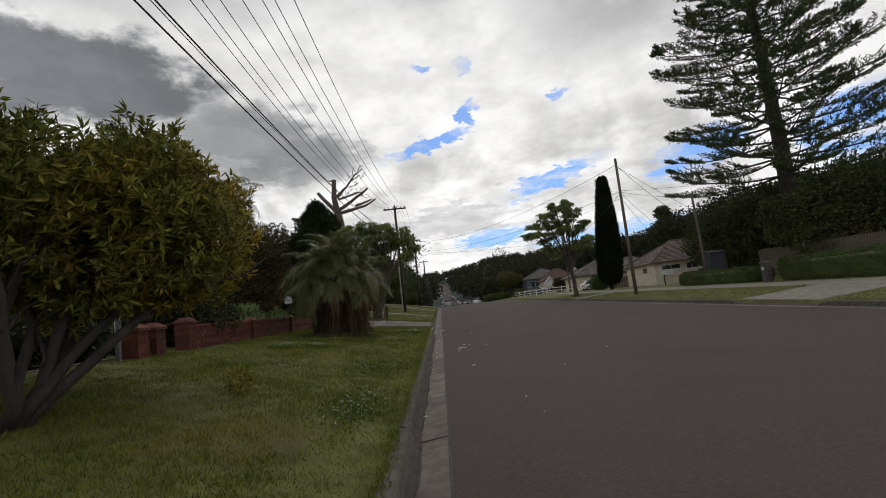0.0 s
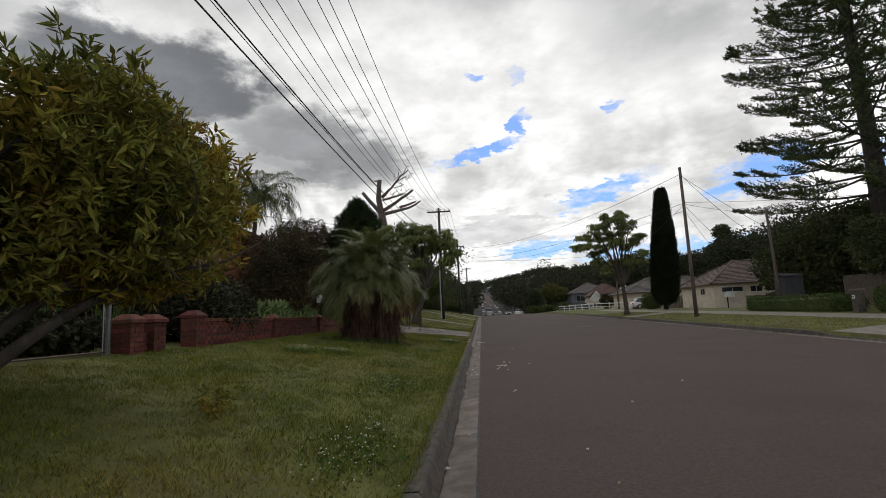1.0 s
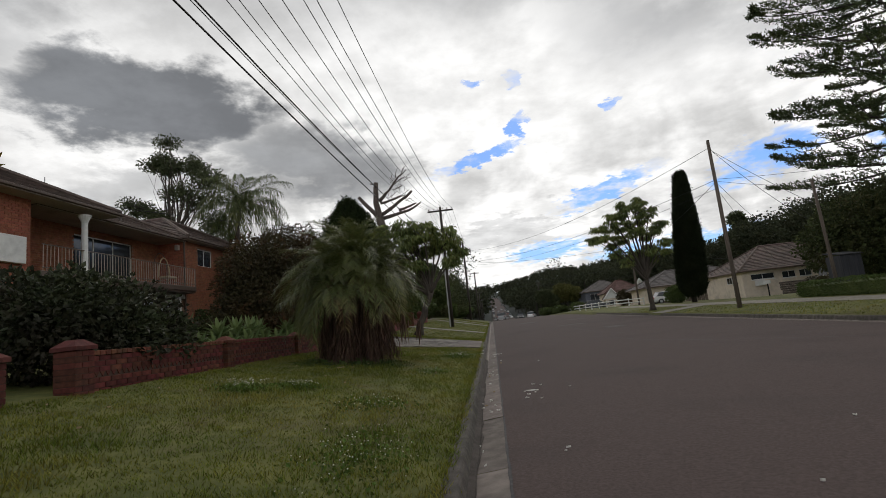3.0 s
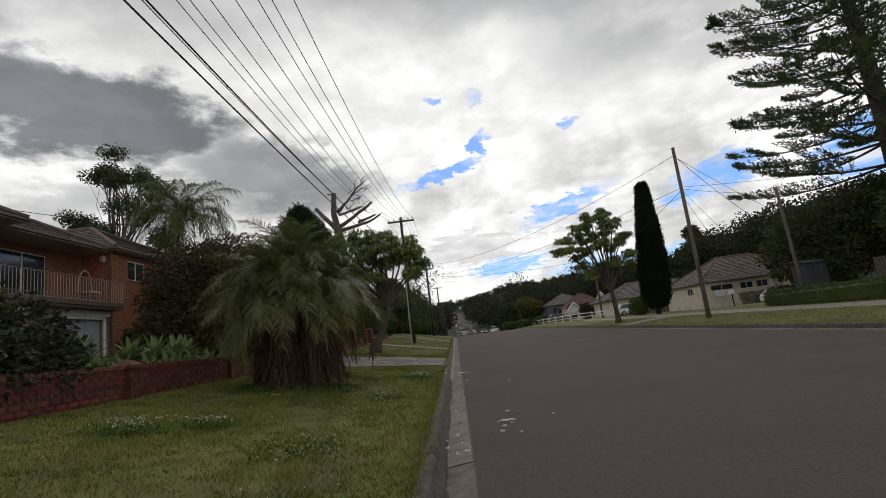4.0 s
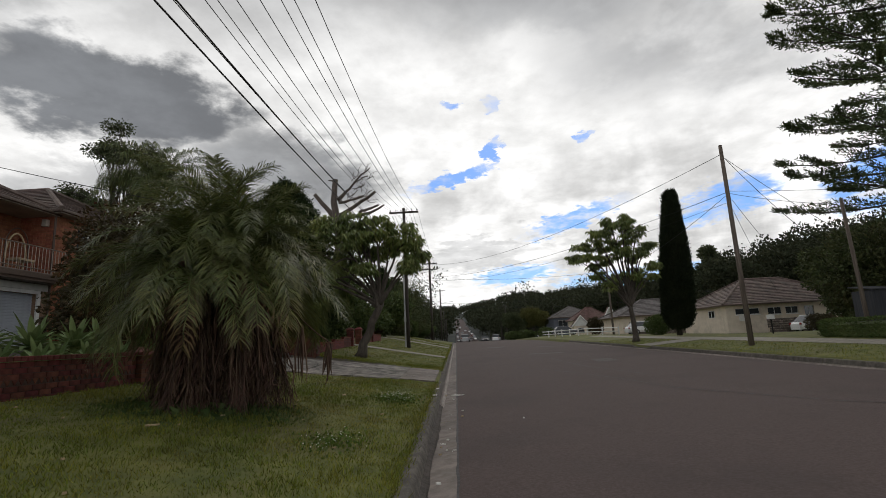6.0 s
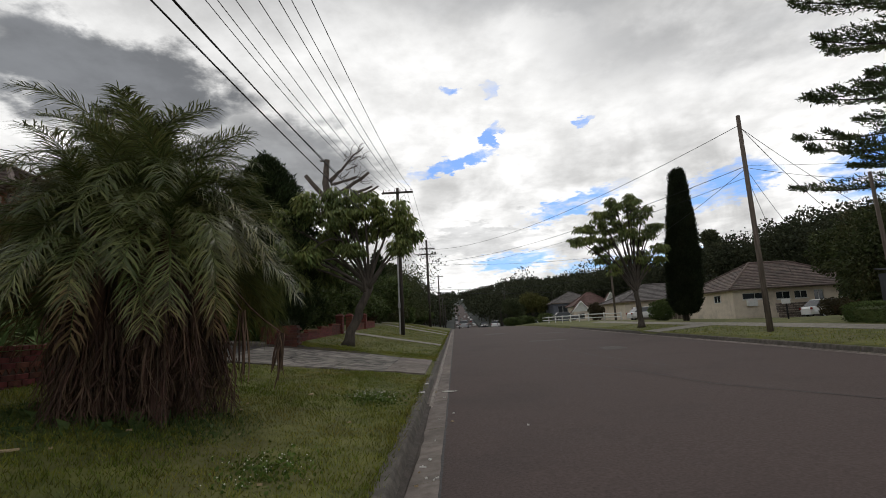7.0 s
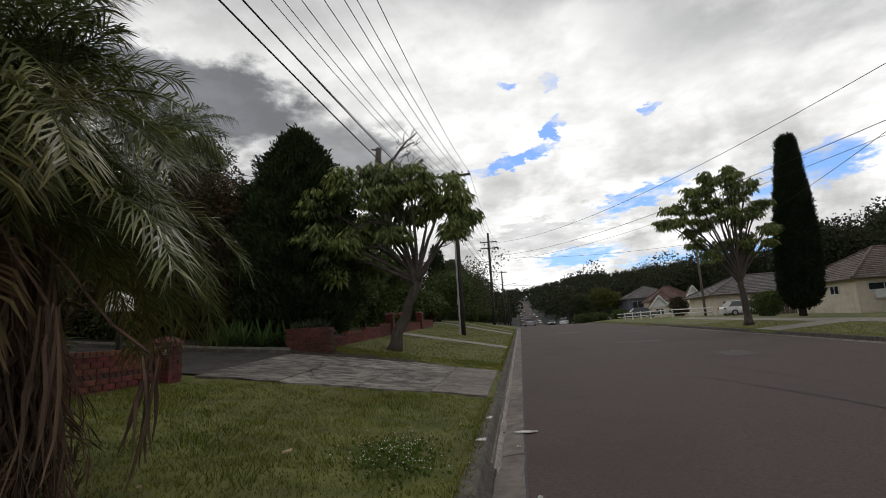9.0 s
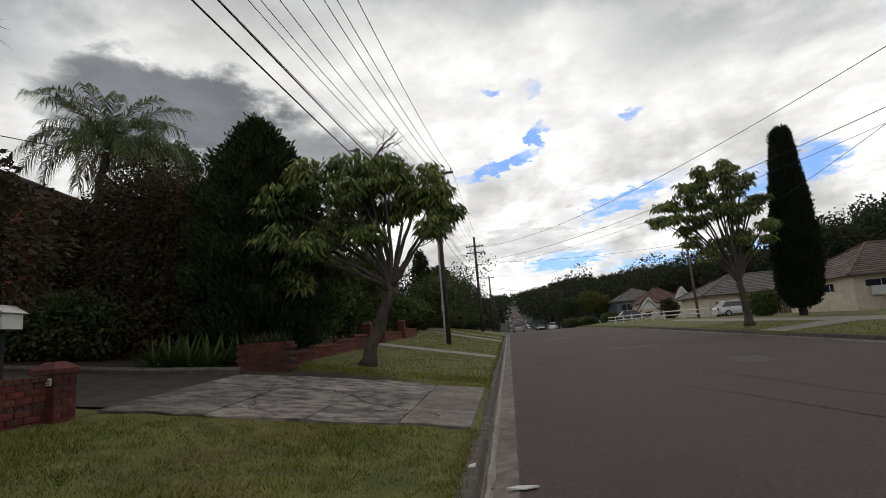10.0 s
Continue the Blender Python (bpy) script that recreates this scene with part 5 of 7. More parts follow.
r_ = rng(91)
for k in range(20):
    yy = 16.2 + 7.2 * (k / 19) + r_.uniform(-0.3, 0.3)
    big = k % 3 == 1
    rosette("agave", "pale green spineless agave rosette behind the brick wall", -7.05 - (0.9 if big else 0.2) * r_.uniform(0.6, 1.3), yy, 400 + k, 46 if big else 38, 0.72 if big else 0.56, 0.062 if big else 0.050, M["agave"], 0.62, 0.62 if big else 0.34, "agaves in the front garden")
for k in range(9):
    rosette("strap_lily", "clump of dark green strap-leaved lilies in a bed", -9.0 + 0.48 * (k % 5) + r_.uniform(-0.1, 0.1), 30.9 - 0.6 * (k // 5) + r_.uniform(-0.15, 0.15), 450 + k, 60, 0.95, 0.024, M["strap"], 0.62, 0.0, "lilies by the driveway")
for k in range(5):
    rosette("strap_lily", "clump of green strap-leaved plants by the fence", -7.3 - 0.5 * k, 11.4 + 0.35 * (k % 3), 470 + k, 40, 0.9, 0.022, M["strap"], 0.9, 0.0, "strap plants by the gate")


def bare_shrub(x, y):
    z = float(gz(x, y))
    t = thing("bare_shrub", "small leafless grey shrub behind the brick wall", "shrub", (x, y, z))
    r = rng(95)
    mb = MB()
    for k in range(30):
        e = np.array([r.normal() * 0.45, r.normal() * 0.5, r.uniform(0.8, 1.5)])
        mb.tube(limb(r, (0, 0, 0), e, 6, 0.1), np.linspace(0.016, 0.003, 6), 4, False)
    part("twigs", mb, M["deadwood"], t)


bare_shrub(-7.4, 16.2)


def make_lawn():
    r = rng(123)
    n = 250000
    y = 1.0 + 31 * r.random(n) ** 1.25
    x = r.uniform(-6.25, -0.63, n)
    ok = ~((y > 25.7 - (-0.66 - x) * 0.07) & (y < 30.0 - np.clip(-3.4 - x, 0, 9) * 0.22))
    x, y = x[ok], y[ok]
    n = len(x)
    P = np.stack([x, y, gz(x, y) + 0.012 * np.sin(x * 2.1 + y * 0.7) * np.sin(y * 1.3) * step(0.8, 1.6, -x) - 0.005], -1)
    tuft = 0.55 + 0.9 * (0.5 + 0.5 * np.sin(7.1 * x + 3 * np.sin(2.3 * y)) * np.sin(6.3 * y + 2 * np.sin(3.1 * x))) ** 1.5
    patch = tuft * 0.6 + tuft * 0.7 * (0.5 + 0.5 * np.sin(x * 1.7 + 0.6 * y) * np.sin(y * 0.9 - x * 0.5))
    D = np.array([0, 0, 1.0]) + 0.55 * r.normal(size=(n, 3)) * [1, 1, 0.2]
    L = 0.055 * patch[:, None] * r.uniform(0.6, 1.4, (n, 1))
    S = unit(np.cross(D, r.normal(size=(n, 3)))) * 0.0052
    tip = P + unit(D) * L
    v = np.stack([P - S, P + S, tip], 1)
    mb = MB().add(v, np.arange(n * 3).reshape(n, 3))
    tagged(part("lawn_grass", mb, M["blade"]), "short mown grass blades with drier patches on the verge", "grass", kind="stuff")
    n = 26000
    y = 31 + 42 * r.random(n) ** 1.3
    x = r.uniform(-5.8, -0.63, n)
    ok = ~(((y > 39.5) & (y < 41.0)) | ((y > 56.2) & (y < 58.7)) | ((y > 62.9) & (y < 64.3)))
    x, y = x[ok], y[ok]
    n = len(x)
    P = np.stack([x, y, gz(x, y) - 0.01], -1)
    D = np.array([0, 0, 1.0]) + 0.5 * r.normal(size=(n, 3)) * [1, 1, 0.2]
    S = unit(np.cross(D, r.normal(size=(n, 3)))) * 0.010
    mb = MB().add(np.stack([P - S, P + S, P + unit(D) * 0.075 * r.uniform(0.5, 1.3, (n, 1))], 1), np.arange(n * 3).reshape(n, 3))
    tagged(part("verge_grass", mb, M["blade"]), "mown grass on the verge past the driveway", "grass", kind="stuff")
    # kerb-side tufts
    n = 9000
    y = 0.5 + 70 * r.random(n) ** 1.4
    x = -0.655 + 0.05 * r.normal(size=n)
    ok = ~((y > 25.7) & (y < 29.9))
    x, y = x[ok], y[ok]
    n = len(x)
    P = np.stack([x, y, rz(y) + 0.145], -1)
    D = np.array([0.25, 0, 1.0]) + 0.6 * r.normal(size=(n, 3)) * [1, 1, 0.2]
    S = unit(np.cross(D, r.normal(size=(n, 3)))) * 0.005
    tip = P + unit(D) * 0.075 * r.uniform(0.5, 1.4, (n, 1))
    mb = MB().add(np.stack([P - S, P + S, tip], 1), np.arange(n * 3).reshape(n, 3))
    tagged(part("kerb_grass", mb, M["blade"]), "grass creeping over the back of the kerb", "grass", kind="stuff")
    # far-side verge
    n = 9000
    y = 8 + 46 * r.random(n)
    x = r.uniform(11.8, 14.8, n)
    ok = ~(((y > 15.5) & (y < 19.8)) | ((y > 41.9) & (y < 44.5)))
    x, y = x[ok], y[ok]
    n = len(x)
    P = np.stack([x, y, gz(x, y)], -1)
    D = np.array([0, 0, 1.0]) + 0.5 * r.normal(size=(n, 3)) * [1, 1, 0.2]
    S = unit(np.cross(D, r.normal(size=(n, 3)))) * 0.012
    mb = MB().add(np.stack([P - S, P + S, P + unit(D) * 0.07 * r.uniform(0.5, 1.3, (n, 1))], 1), np.arange(n * 3).reshape(n, 3))
    tagged(part("verge_grass", mb, M["blade"]), "mown grass on the far verge", "grass", kind="stuff")


make_lawn()


def clover_patch(x, y, rx, ry, n, seed, h=0.09):
    t = thing("clover_patch", "patch of white-flowering clover in the grass", "flowers", (x, y, float(gz(x, y))), "clover patches on the verge")
    r = rng(seed)
    P = np.stack([rx * r.normal(size=n * 7) * 0.55, ry * r.normal(size=n * 7) * 0.55, np.zeros(n * 7)], -1)
    P[:, 2] = gz(P[:, 0] + x, P[:, 1] + y) - float(gz(x, y)) + h * 0.5 * r.random(n * 7)
    part("leaves", leaf_quads(MB(), P, r.normal(size=P.shape) + [0, 0, 0.8], 0.05, 0.018, r), M["clover_leaf"], t)
    Q = P[:n].copy()
    Q[:, 2] += h * 0.8
    mb = MB()
    ico = np.array([(0, 0, 1), (0.9, 0, 0.3), (0.28, 0.85, 0.3), (-0.73, 0.53, 0.3), (-0.73, -0.53, 0.3), (0.28, -0.85, 0.3), (0, 0, -0.6)])
    fc = np.array([(0, 1, 2), (0, 2, 3), (0, 3, 4), (0, 4, 5), (0, 5, 1), (6, 2, 1), (6, 3, 2), (6, 4, 3), (6, 5, 4), (6, 1, 5)])
    for q in Q:
        mb.add(q + ico * r.uniform(0.006, 0.012), fc)
    tagged(part("flowers", mb, M["clover"], t), kind="stuff")


clover_patch(-4.35, 13.7, 0.42, 0.38, 100, 1, 0.13)
clover_patch(-3.6, 14.15, 0.35, 0.25, 70, 2, 0.11)
clover_patch(-1.35, 21.6, 0.42, 0.7, 120, 3)
clover_patch(-1.5, 10.4, 0.5, 0.9, 80, 4, 0.06)
clover_patch(-1.2, 6.6, 0.4, 0.9, 90, 5, 0.07)
clover_patch(-2.0, 13.0, 0.5, 0.6, 60, 6, 0.06)
clover_patch(-1.6, 17.4, 0.4, 0.6, 50, 7, 0.05)

# ---- poles and wires ----
def make_pole(label, x, y, top, r0, r1, mat, arm=None, lean=(0, 0), conduit=False, arms=(0.35,), lamp=False, name="power_pole"):
    z = float(gz(x, y))
    t = thing(name, label, "pole", (x, y, z))
    H = top - z
    part("post", MB().tube([(0, 0, -0.2), (lean[0] * 0.4, lean[1] * 0.4, H * 0.4), (lean[0], lean[1], H)], [r0, (r0 + r1) / 2, r1], 12), mat, t, smooth_=True)
    if arm:
        for d in arms:
            c = MB().bevel_box(-arm + lean[0], arm + lean[0], -0.17, -0.06, H - d - 0.06, H - d + 0.06, 0.008)
            ca = part("crossarm", c, mat, t)
            for k in range(6):
                px = -arm + 0.12 + k * (2 * arm - 0.24) / 5
                part("insulator", MB().tube([(px + lean[0], -0.115, H - d + 0.06), (px + lean[0], -0.115, H - d + 0.12), (px + lean[0], -0.115, H - d + 0.14), (px + lean[0], -0.115, H - d + 0.22)], [0.012, 0.02, 0.045, 0.03], 7), M["ceramic"], ca)
            for s in (-1, 1):
                part("brace", MB().tube([(s * arm * 0.55 + lean[0], -0.12, H - d - 0.05), (0, -0.12, H - d - 0.62)], 0.014, 5), M["steel"], t)
    if conduit:
        part("conduit", MB().tube([(-r0 - 0.04, -0.05, 0), (-r0 - 0.02, -0.05, H * 0.45), (-r0 + 0.02, -0.05, H * 0.66)], 0.055, 8), M["conduit"], t, "pale grey cable conduit")
        part("marker_plate", MB().box(-r0 - 0.1, -r0 + 0.06, -r0 - 0.08, -r0 - 0.06, 1.75, 2.1), M["conduit"], t, "small pale plate")
    if lamp:
        part("lamp_arm", MB().tube([(0, 0, H * 0.72), (0.9, 0, H * 0.74), (2.0, 0, H * 0.75)], [0.035, 0.03, 0.03], 7), M["steel"], t)
        part("lamp_head", MB().bevel_box(1.9, 2.7, -0.12, 0.12, H * 0.75 - 0.06, H * 0.75 + 0.06, 0.04), M["conduit"], t)
    return t


POLES_L = [(-3.3, 45.4, 11.2), (-3.25, 80.0, 13.6), (-3.0, 118.0, 12.6), (-3.3, -15.0, 11.1)]
make_pole("tall dark timber power pole with pale conduit and crossarm", *POLES_L[0], 0.135, 0.10, M["pole_dark"], 1.05, conduit=True)
make_pole("dark timber power pole with two crossarms beyond the crest", *POLES_L[1], 0.18, 0.13, M["pole_dark"], 1.1, arms=(1.2, 2.0))
make_pole("dark timber power pole with a street lamp arm", *POLES_L[2], 0.17, 0.12, M["pole_dark"], 1.05, lamp=True)
make_pole("dark timber power pole with crossarm", *POLES_L[3], 0.16, 0.12, M["pole_dark"], 1.05)
make_pole("slender grey timber power pole beside the footpath", 13.52, 34.5, 10.5, 0.125, 0.085, M["pole"], lean=(0.0, 0.0))
make_pole("thin grey timber pole behind the hedge", 18.0, 33.3, 7.2, 0.10, 0.07, M["pole"], lean=(-0.12, 0))
lp_ = make_pole("brown timber pole with a small street lamp near the picket fence", 18.3, 70.0, 9.6, 0.13, 0.10, M["pole"])
part("lamp_arm", MB().tube([(0, 0, 6.9), (-0.4, -0.1, 7.05), (-0.8, -0.2, 7.05)], 0.03, 6), M["steel"], lp_)
part("lamp_head", MB().bevel_box(-1.25, -0.75, -0.32, -0.08, 6.98, 7.12, 0.03), M["conduit"], lp_, "pale grey lamp head")
for yy, xx in ((150, -3.2), (185, -3.2), (140, 13.0)):
    make_pole("far timber street pole", xx, yy, float(rz(yy)) + 9.5, 0.16, 0.12, M["pole_dark"], 0.9)


def wire(name, label, pts, rad):
    tagged(part(name, MB().tube(pts, rad, 5, False), M["wire"]), label, "cable")


def span(a, b, sag, n=24):
    t = np.linspace(0, 1, n)[:, None]
    p = np.array(a, float) * (1 - t) + np.array(b, float) * t
    p[:, 2] -= 4 * sag * (t * (1 - t))[:, 0]
    return p


for x0 in (-4.28, -4.06, -3.72, -3.3, -2.92, -2.68, -2.3):
    y = np.linspace(-15, 45.3, 40)
    wire("power_cable", "thin black overhead power cable", np.stack([np.full(40, x0), y, 8.0 + 0.0033 * (y - 15) ** 2], -1), 0.009)
    wire("power_cable", "thin black overhead power cable", span((x0, 45.3, 11.03), (x0, 79.9, 12.5), 0.9), 0.009)
    wire("power_cable", "thin black overhead power cable", span((x0, 79.9, 12.45), (x0 + 0.3, 117.9, 12.4), 1.2), 0.011)
for x0, z0, q, y0, rad in ((-3.28, 5.62, 0.00125, 7.0, 0.014), (-3.3, 5.95, 0.00165, 8.0, 0.014), (-3.32, 5.9, 0.0019, 7.5, 0.007)):
    y = np.linspace(-15, 45.3, 40)
    wire("telephone_cable", "thick black communication cable strung below the power lines", np.stack([np.full(40, x0), y, z0 + q * (y - y0) ** 2], -1), rad)
    wire("telephone_cable", "thick black communication cable strung below the power lines", span((x0, 45.3, z0 + q * (45.3 - y0) ** 2), (-3.2, 79.9, z0 + 3.6), 0.7), rad)
PR = (13.52, 34.5)
for a, b, sag, rad in (((PR[0], PR[1], 10.05), (-3.25, 80, 12.3), 1.5, 0.014), ((PR[0], PR[1], 8.1), (-3.25, 80, 10.6), 1.1, 0.014), ((PR[0], PR[1], 7.6), (-3.25, 80, 10.1), 1.2, 0.010), ((PR[0], PR[1], 8.0), (18.3, 70.0, 8.6), 0.7, 0.012),
                       ((PR[0], PR[1], 10.0), (19.5, 37.0, 5.6), 0.25, 0.014), ((PR[0], PR[1], 9.95), (22.5, 36.5, 4.6), 0.25, 0.012), ((PR[0], PR[1], 8.05), (18.0, 33.3, 6.9), 0.12, 0.01), ((PR[0], PR[1], 8.0), (20.5, 40.5, 4.0), 0.2, 0.01), ((PR[0], PR[1], 7.6), (20.2, 42.5, 3.7), 0.2, 0.01), ((PR[0], PR[1], 8.15), (34, 33.5, 8.3), 0.4, 0.01),
                       ((-3.25, 80, 10.4), (18.3, 70.0, 8.8), 0.5, 0.014), ((-3.0, 118, 9.6), (24.0, 92.0, 8.0), 0.6, 0.02), ((-3.0, 118, 9.0), (26.0, 86.0, 6.0), 0.6, 0.02), ((18.3, 70.0, 8.9), (40, 80, 6.0), 0.7, 0.016),
                       ((-3.3, 45.3, 9.3), (-15.3, 24.0, 7.9), 0.5, 0.013), ((-3.3, 45.3, 8.7), (-15.5, 31.0, 7.3), 0.35, 0.012)):
    wire("service_cable", "thin black overhead service cable", span(a, b, sag), rad)


# ---- houses ----
def roof_face(mb, a, b, c, d, courses):
    """Stepped tile courses from eave a-b up to ridge d-c."""
    a, b, c, d = (np.array(q, float) for q in (a, b, c, d))
    n = np.cross(b - a, d - a)
    n = unit(n)
    n = n if n[2] > 0 else -n
    for k in range(courses):
        f0, f1 = k / courses, (k + 1) / courses
        p0, p1 = a + (d - a) * f0, b + (c - b) * f0
        q0, q1 = a + (d - a) * f1, b + (c - b) * f1
        L = np.linalg.norm(p1 - p0)
        m = max(1, int(L / 0.9))
        for j in range(m):
            g0, g1 = j / m, (j + 1) / m
            u0, u1 = p0 + (p1 - p0) * g0 + n * 0.045, p0 + (p1 - p0) * g1 + n * 0.045
            w0, w1 = q0 + (q1 - q0) * g0 + n * 0.005, q0 + (q1 - q0) * g1 + n * 0.005
            mb.add([u0, u1, w1, w0, u0 - n * 0.045, u1 - n * 0.045], [(0, 1, 2, 3), (4, 5, 1, 0)])


def hip_roof(root, x0, x1, y0, y1, ze, pitch, mat, over=0.45, courses=14, fascia=None):
    """Hip roof over a rectangle, with ridge along the longer side."""
    x0, x1, y0, y1 = x0 - over, x1 + over, y0 - over, y1 + over
    w, l = x1 - x0, y1 - y0
    mb, cap = MB(), MB()
    if l >= w:
        h = w / 2 * pitch
        r0, r1 = (x0 + w / 2, y0 + w / 2, ze + h), (x0 + w / 2, y1 - w / 2, ze + h)
        sides = (((x1, y0), (x1, y1), r1, r0), ((x0, y1), (x0, y0), r0, r1), ((x0, y0), (x1, y0), r0, r0), ((x1, y1), (x0, y1), r1, r1))
        hips = (((x0, y0), r0), ((x1, y0), r0), ((x0, y1), r1), ((x1, y1), r1))
    else:
        h = l / 2 * pitch
        r0, r1 = (x0 + l / 2, y0 + l / 2, ze + h), (x1 - l / 2, y0 + l / 2, ze + h)
        sides = (((x0, y0), (x1, y0), r1, r0), ((x1, y1), (x0, y1), r0, r1), ((x0, y1), (x0, y0), r0, r0), ((x1, y0), (x1, y1), r1, r1))
        hips = (((x0, y0), r0), ((x0, y1), r0), ((x1, y0), r1), ((x1, y1), r1))
    for a, b, c, d in sides:
        roof_face(mb, (*a, ze), (*b, ze), c, d, courses)
    roof = part("roof", mb, mat, root, "rows of weathered roof tiles")
    for a, b in hips + ((r0, r1),):
        p = np.array((*a, ze) if len(a) == 2 else a, float), np.array(b, float)
        if np.linalg.norm(p[1] - p[0]) > 0.1:
            cap.tube([p[0] + [0, 0, 0.05], p[1] + [0, 0, 0.05]], 0.11, 6)
    part("ridge_tiles", cap, mat, roof)
    f = MB()
    g = MB()
    for a, b in (((x0, y0), (x1, y0)), ((x1, y0), (x1, y1)), ((x1, y1), (x0, y1)), ((x0, y1), (x0, y0))):
        g.tube([(*a, ze - 0.03), (*b, ze - 0.03)], 0.065, 6)
    part("gutter", g, fascia or M["fascia"], roof)
    f.box(x0 + 0.03, x1 - 0.03, y0 + 0.03, y1 - 0.03, ze - 0.12, ze - 0.03)
    part("soffit", f, M["soffit"], root, "pale eave lining")
    return h


def wall_x(root, name, x, thick, y0, y1, z0, z1, holes, mat, side=1):
    """A wall in the plane x, with openings (ya, yb, za, zb) cut through."""
    ys = sorted({y0, y1, *[h[0] for h in holes], *[h[1] for h in holes]})
    zs = sorted({z0, z1, *[h[2] for h in holes], *[h[3] for h in holes]})
    solid = {(i, j) for i in range(len(ys) - 1) for j in range(len(zs) - 1)
             if not any(h[0] <= ys[i] and ys[i + 1] <= h[1] and h[2] <= zs[j] and zs[j + 1] <= h[3] for h in holes)}
    n = len(zs)
    key = lambda i, j, k: (i * n + j) * 2 + k
    v = [(x - side * thick * k, y, z) for y in ys for z in zs for k in (0, 1)]
    f = []
    for i, j in sorted(solid):
        for k in (0, 1):
            f.append((key(i, j, k), key(i + 1, j, k), key(i + 1, j + 1, k), key(i, j + 1, k)))
        for q, a, b in (((i - 1, j), (i, j), (i, j + 1)), ((i + 1, j), (i + 1, j), (i + 1, j + 1)), ((i, j - 1), (i, j), (i + 1, j)), ((i, j + 1), (i, j + 1), (i + 1, j + 1))):
            if q not in solid:
                f.append((key(*a, 0), key(*b, 0), key(*b, 1), key(*a, 1)))
    return part(name, MB().add(v, f), mat, root)


def window_x(root, x, ya, yb, za, zb, panes=2, side=1, frame_mat=None, back=None):
    fm = frame_mat or M["white"]
    # default back: near-black board painted as the unlit room behind the panes
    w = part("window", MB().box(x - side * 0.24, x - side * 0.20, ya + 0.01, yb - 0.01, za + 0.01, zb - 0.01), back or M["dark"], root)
    lo, hi = sorted((x - side * 0.13, x - side * 0.07))
    fr = MB().box(lo, hi, ya, yb, za, za + 0.05).box(lo, hi, ya, yb, zb - 0.05, zb)
    for k in range(panes + 1):
        c = ya + (yb - ya) * k / panes
        fr.box(lo, hi, max(ya, c - 0.025), min(yb, c + 0.025), za + 0.05, zb - 0.05)
    part("window_frame", fr, fm, w)
    for k in range(panes):
        a, b = ya + (yb - ya) * k / panes + 0.027, ya + (yb - ya) * (k + 1) / panes - 0.027
        part("pane", MB().box(lo + 0.02, hi - 0.02, a, b, za + 0.05, zb - 0.05), M["glass"], w)
    part("window_sill", MB().box(*sorted((x - side * 0.1, x + side * 0.05)), ya - 0.06, yb + 0.06, za - 0.07, za - 0.002), M["house_brick"] if not frame_mat else fm, w)
    return w


def brick_courses(root, x, y0, y1, z0, z1, holes, side=1, axis="x"):
    """Face bricks standing proud of a mortar wall."""
    mb = MB()
    c = 0
    z = z0
    while z < z1 - 0.05:
        y = y0 - (0.12 if c % 2 else 0)
        while y < y1:
            a, b = max(y, y0), min(y + 0.23, y1)
            y += 0.24
            if b - a < 0.05 or any(h[0] - 0.01 < (a + b) / 2 < h[1] + 0.01 and h[2] - 0.02 < z + 0.04 < h[3] + 0.02 for h in holes):
                continue
            if axis == "x":
                mb.box(*sorted((x, x + side * 0.012)), a, b, z, z + 0.076)
            else:
                mb.box(a, b, *sorted((x, x + side * 0.012)), z, z + 0.076)
        z += 0.086
        c += 1
    tagged(part("face_bricks", mb, M["house_brick"], root), kind="stuff")


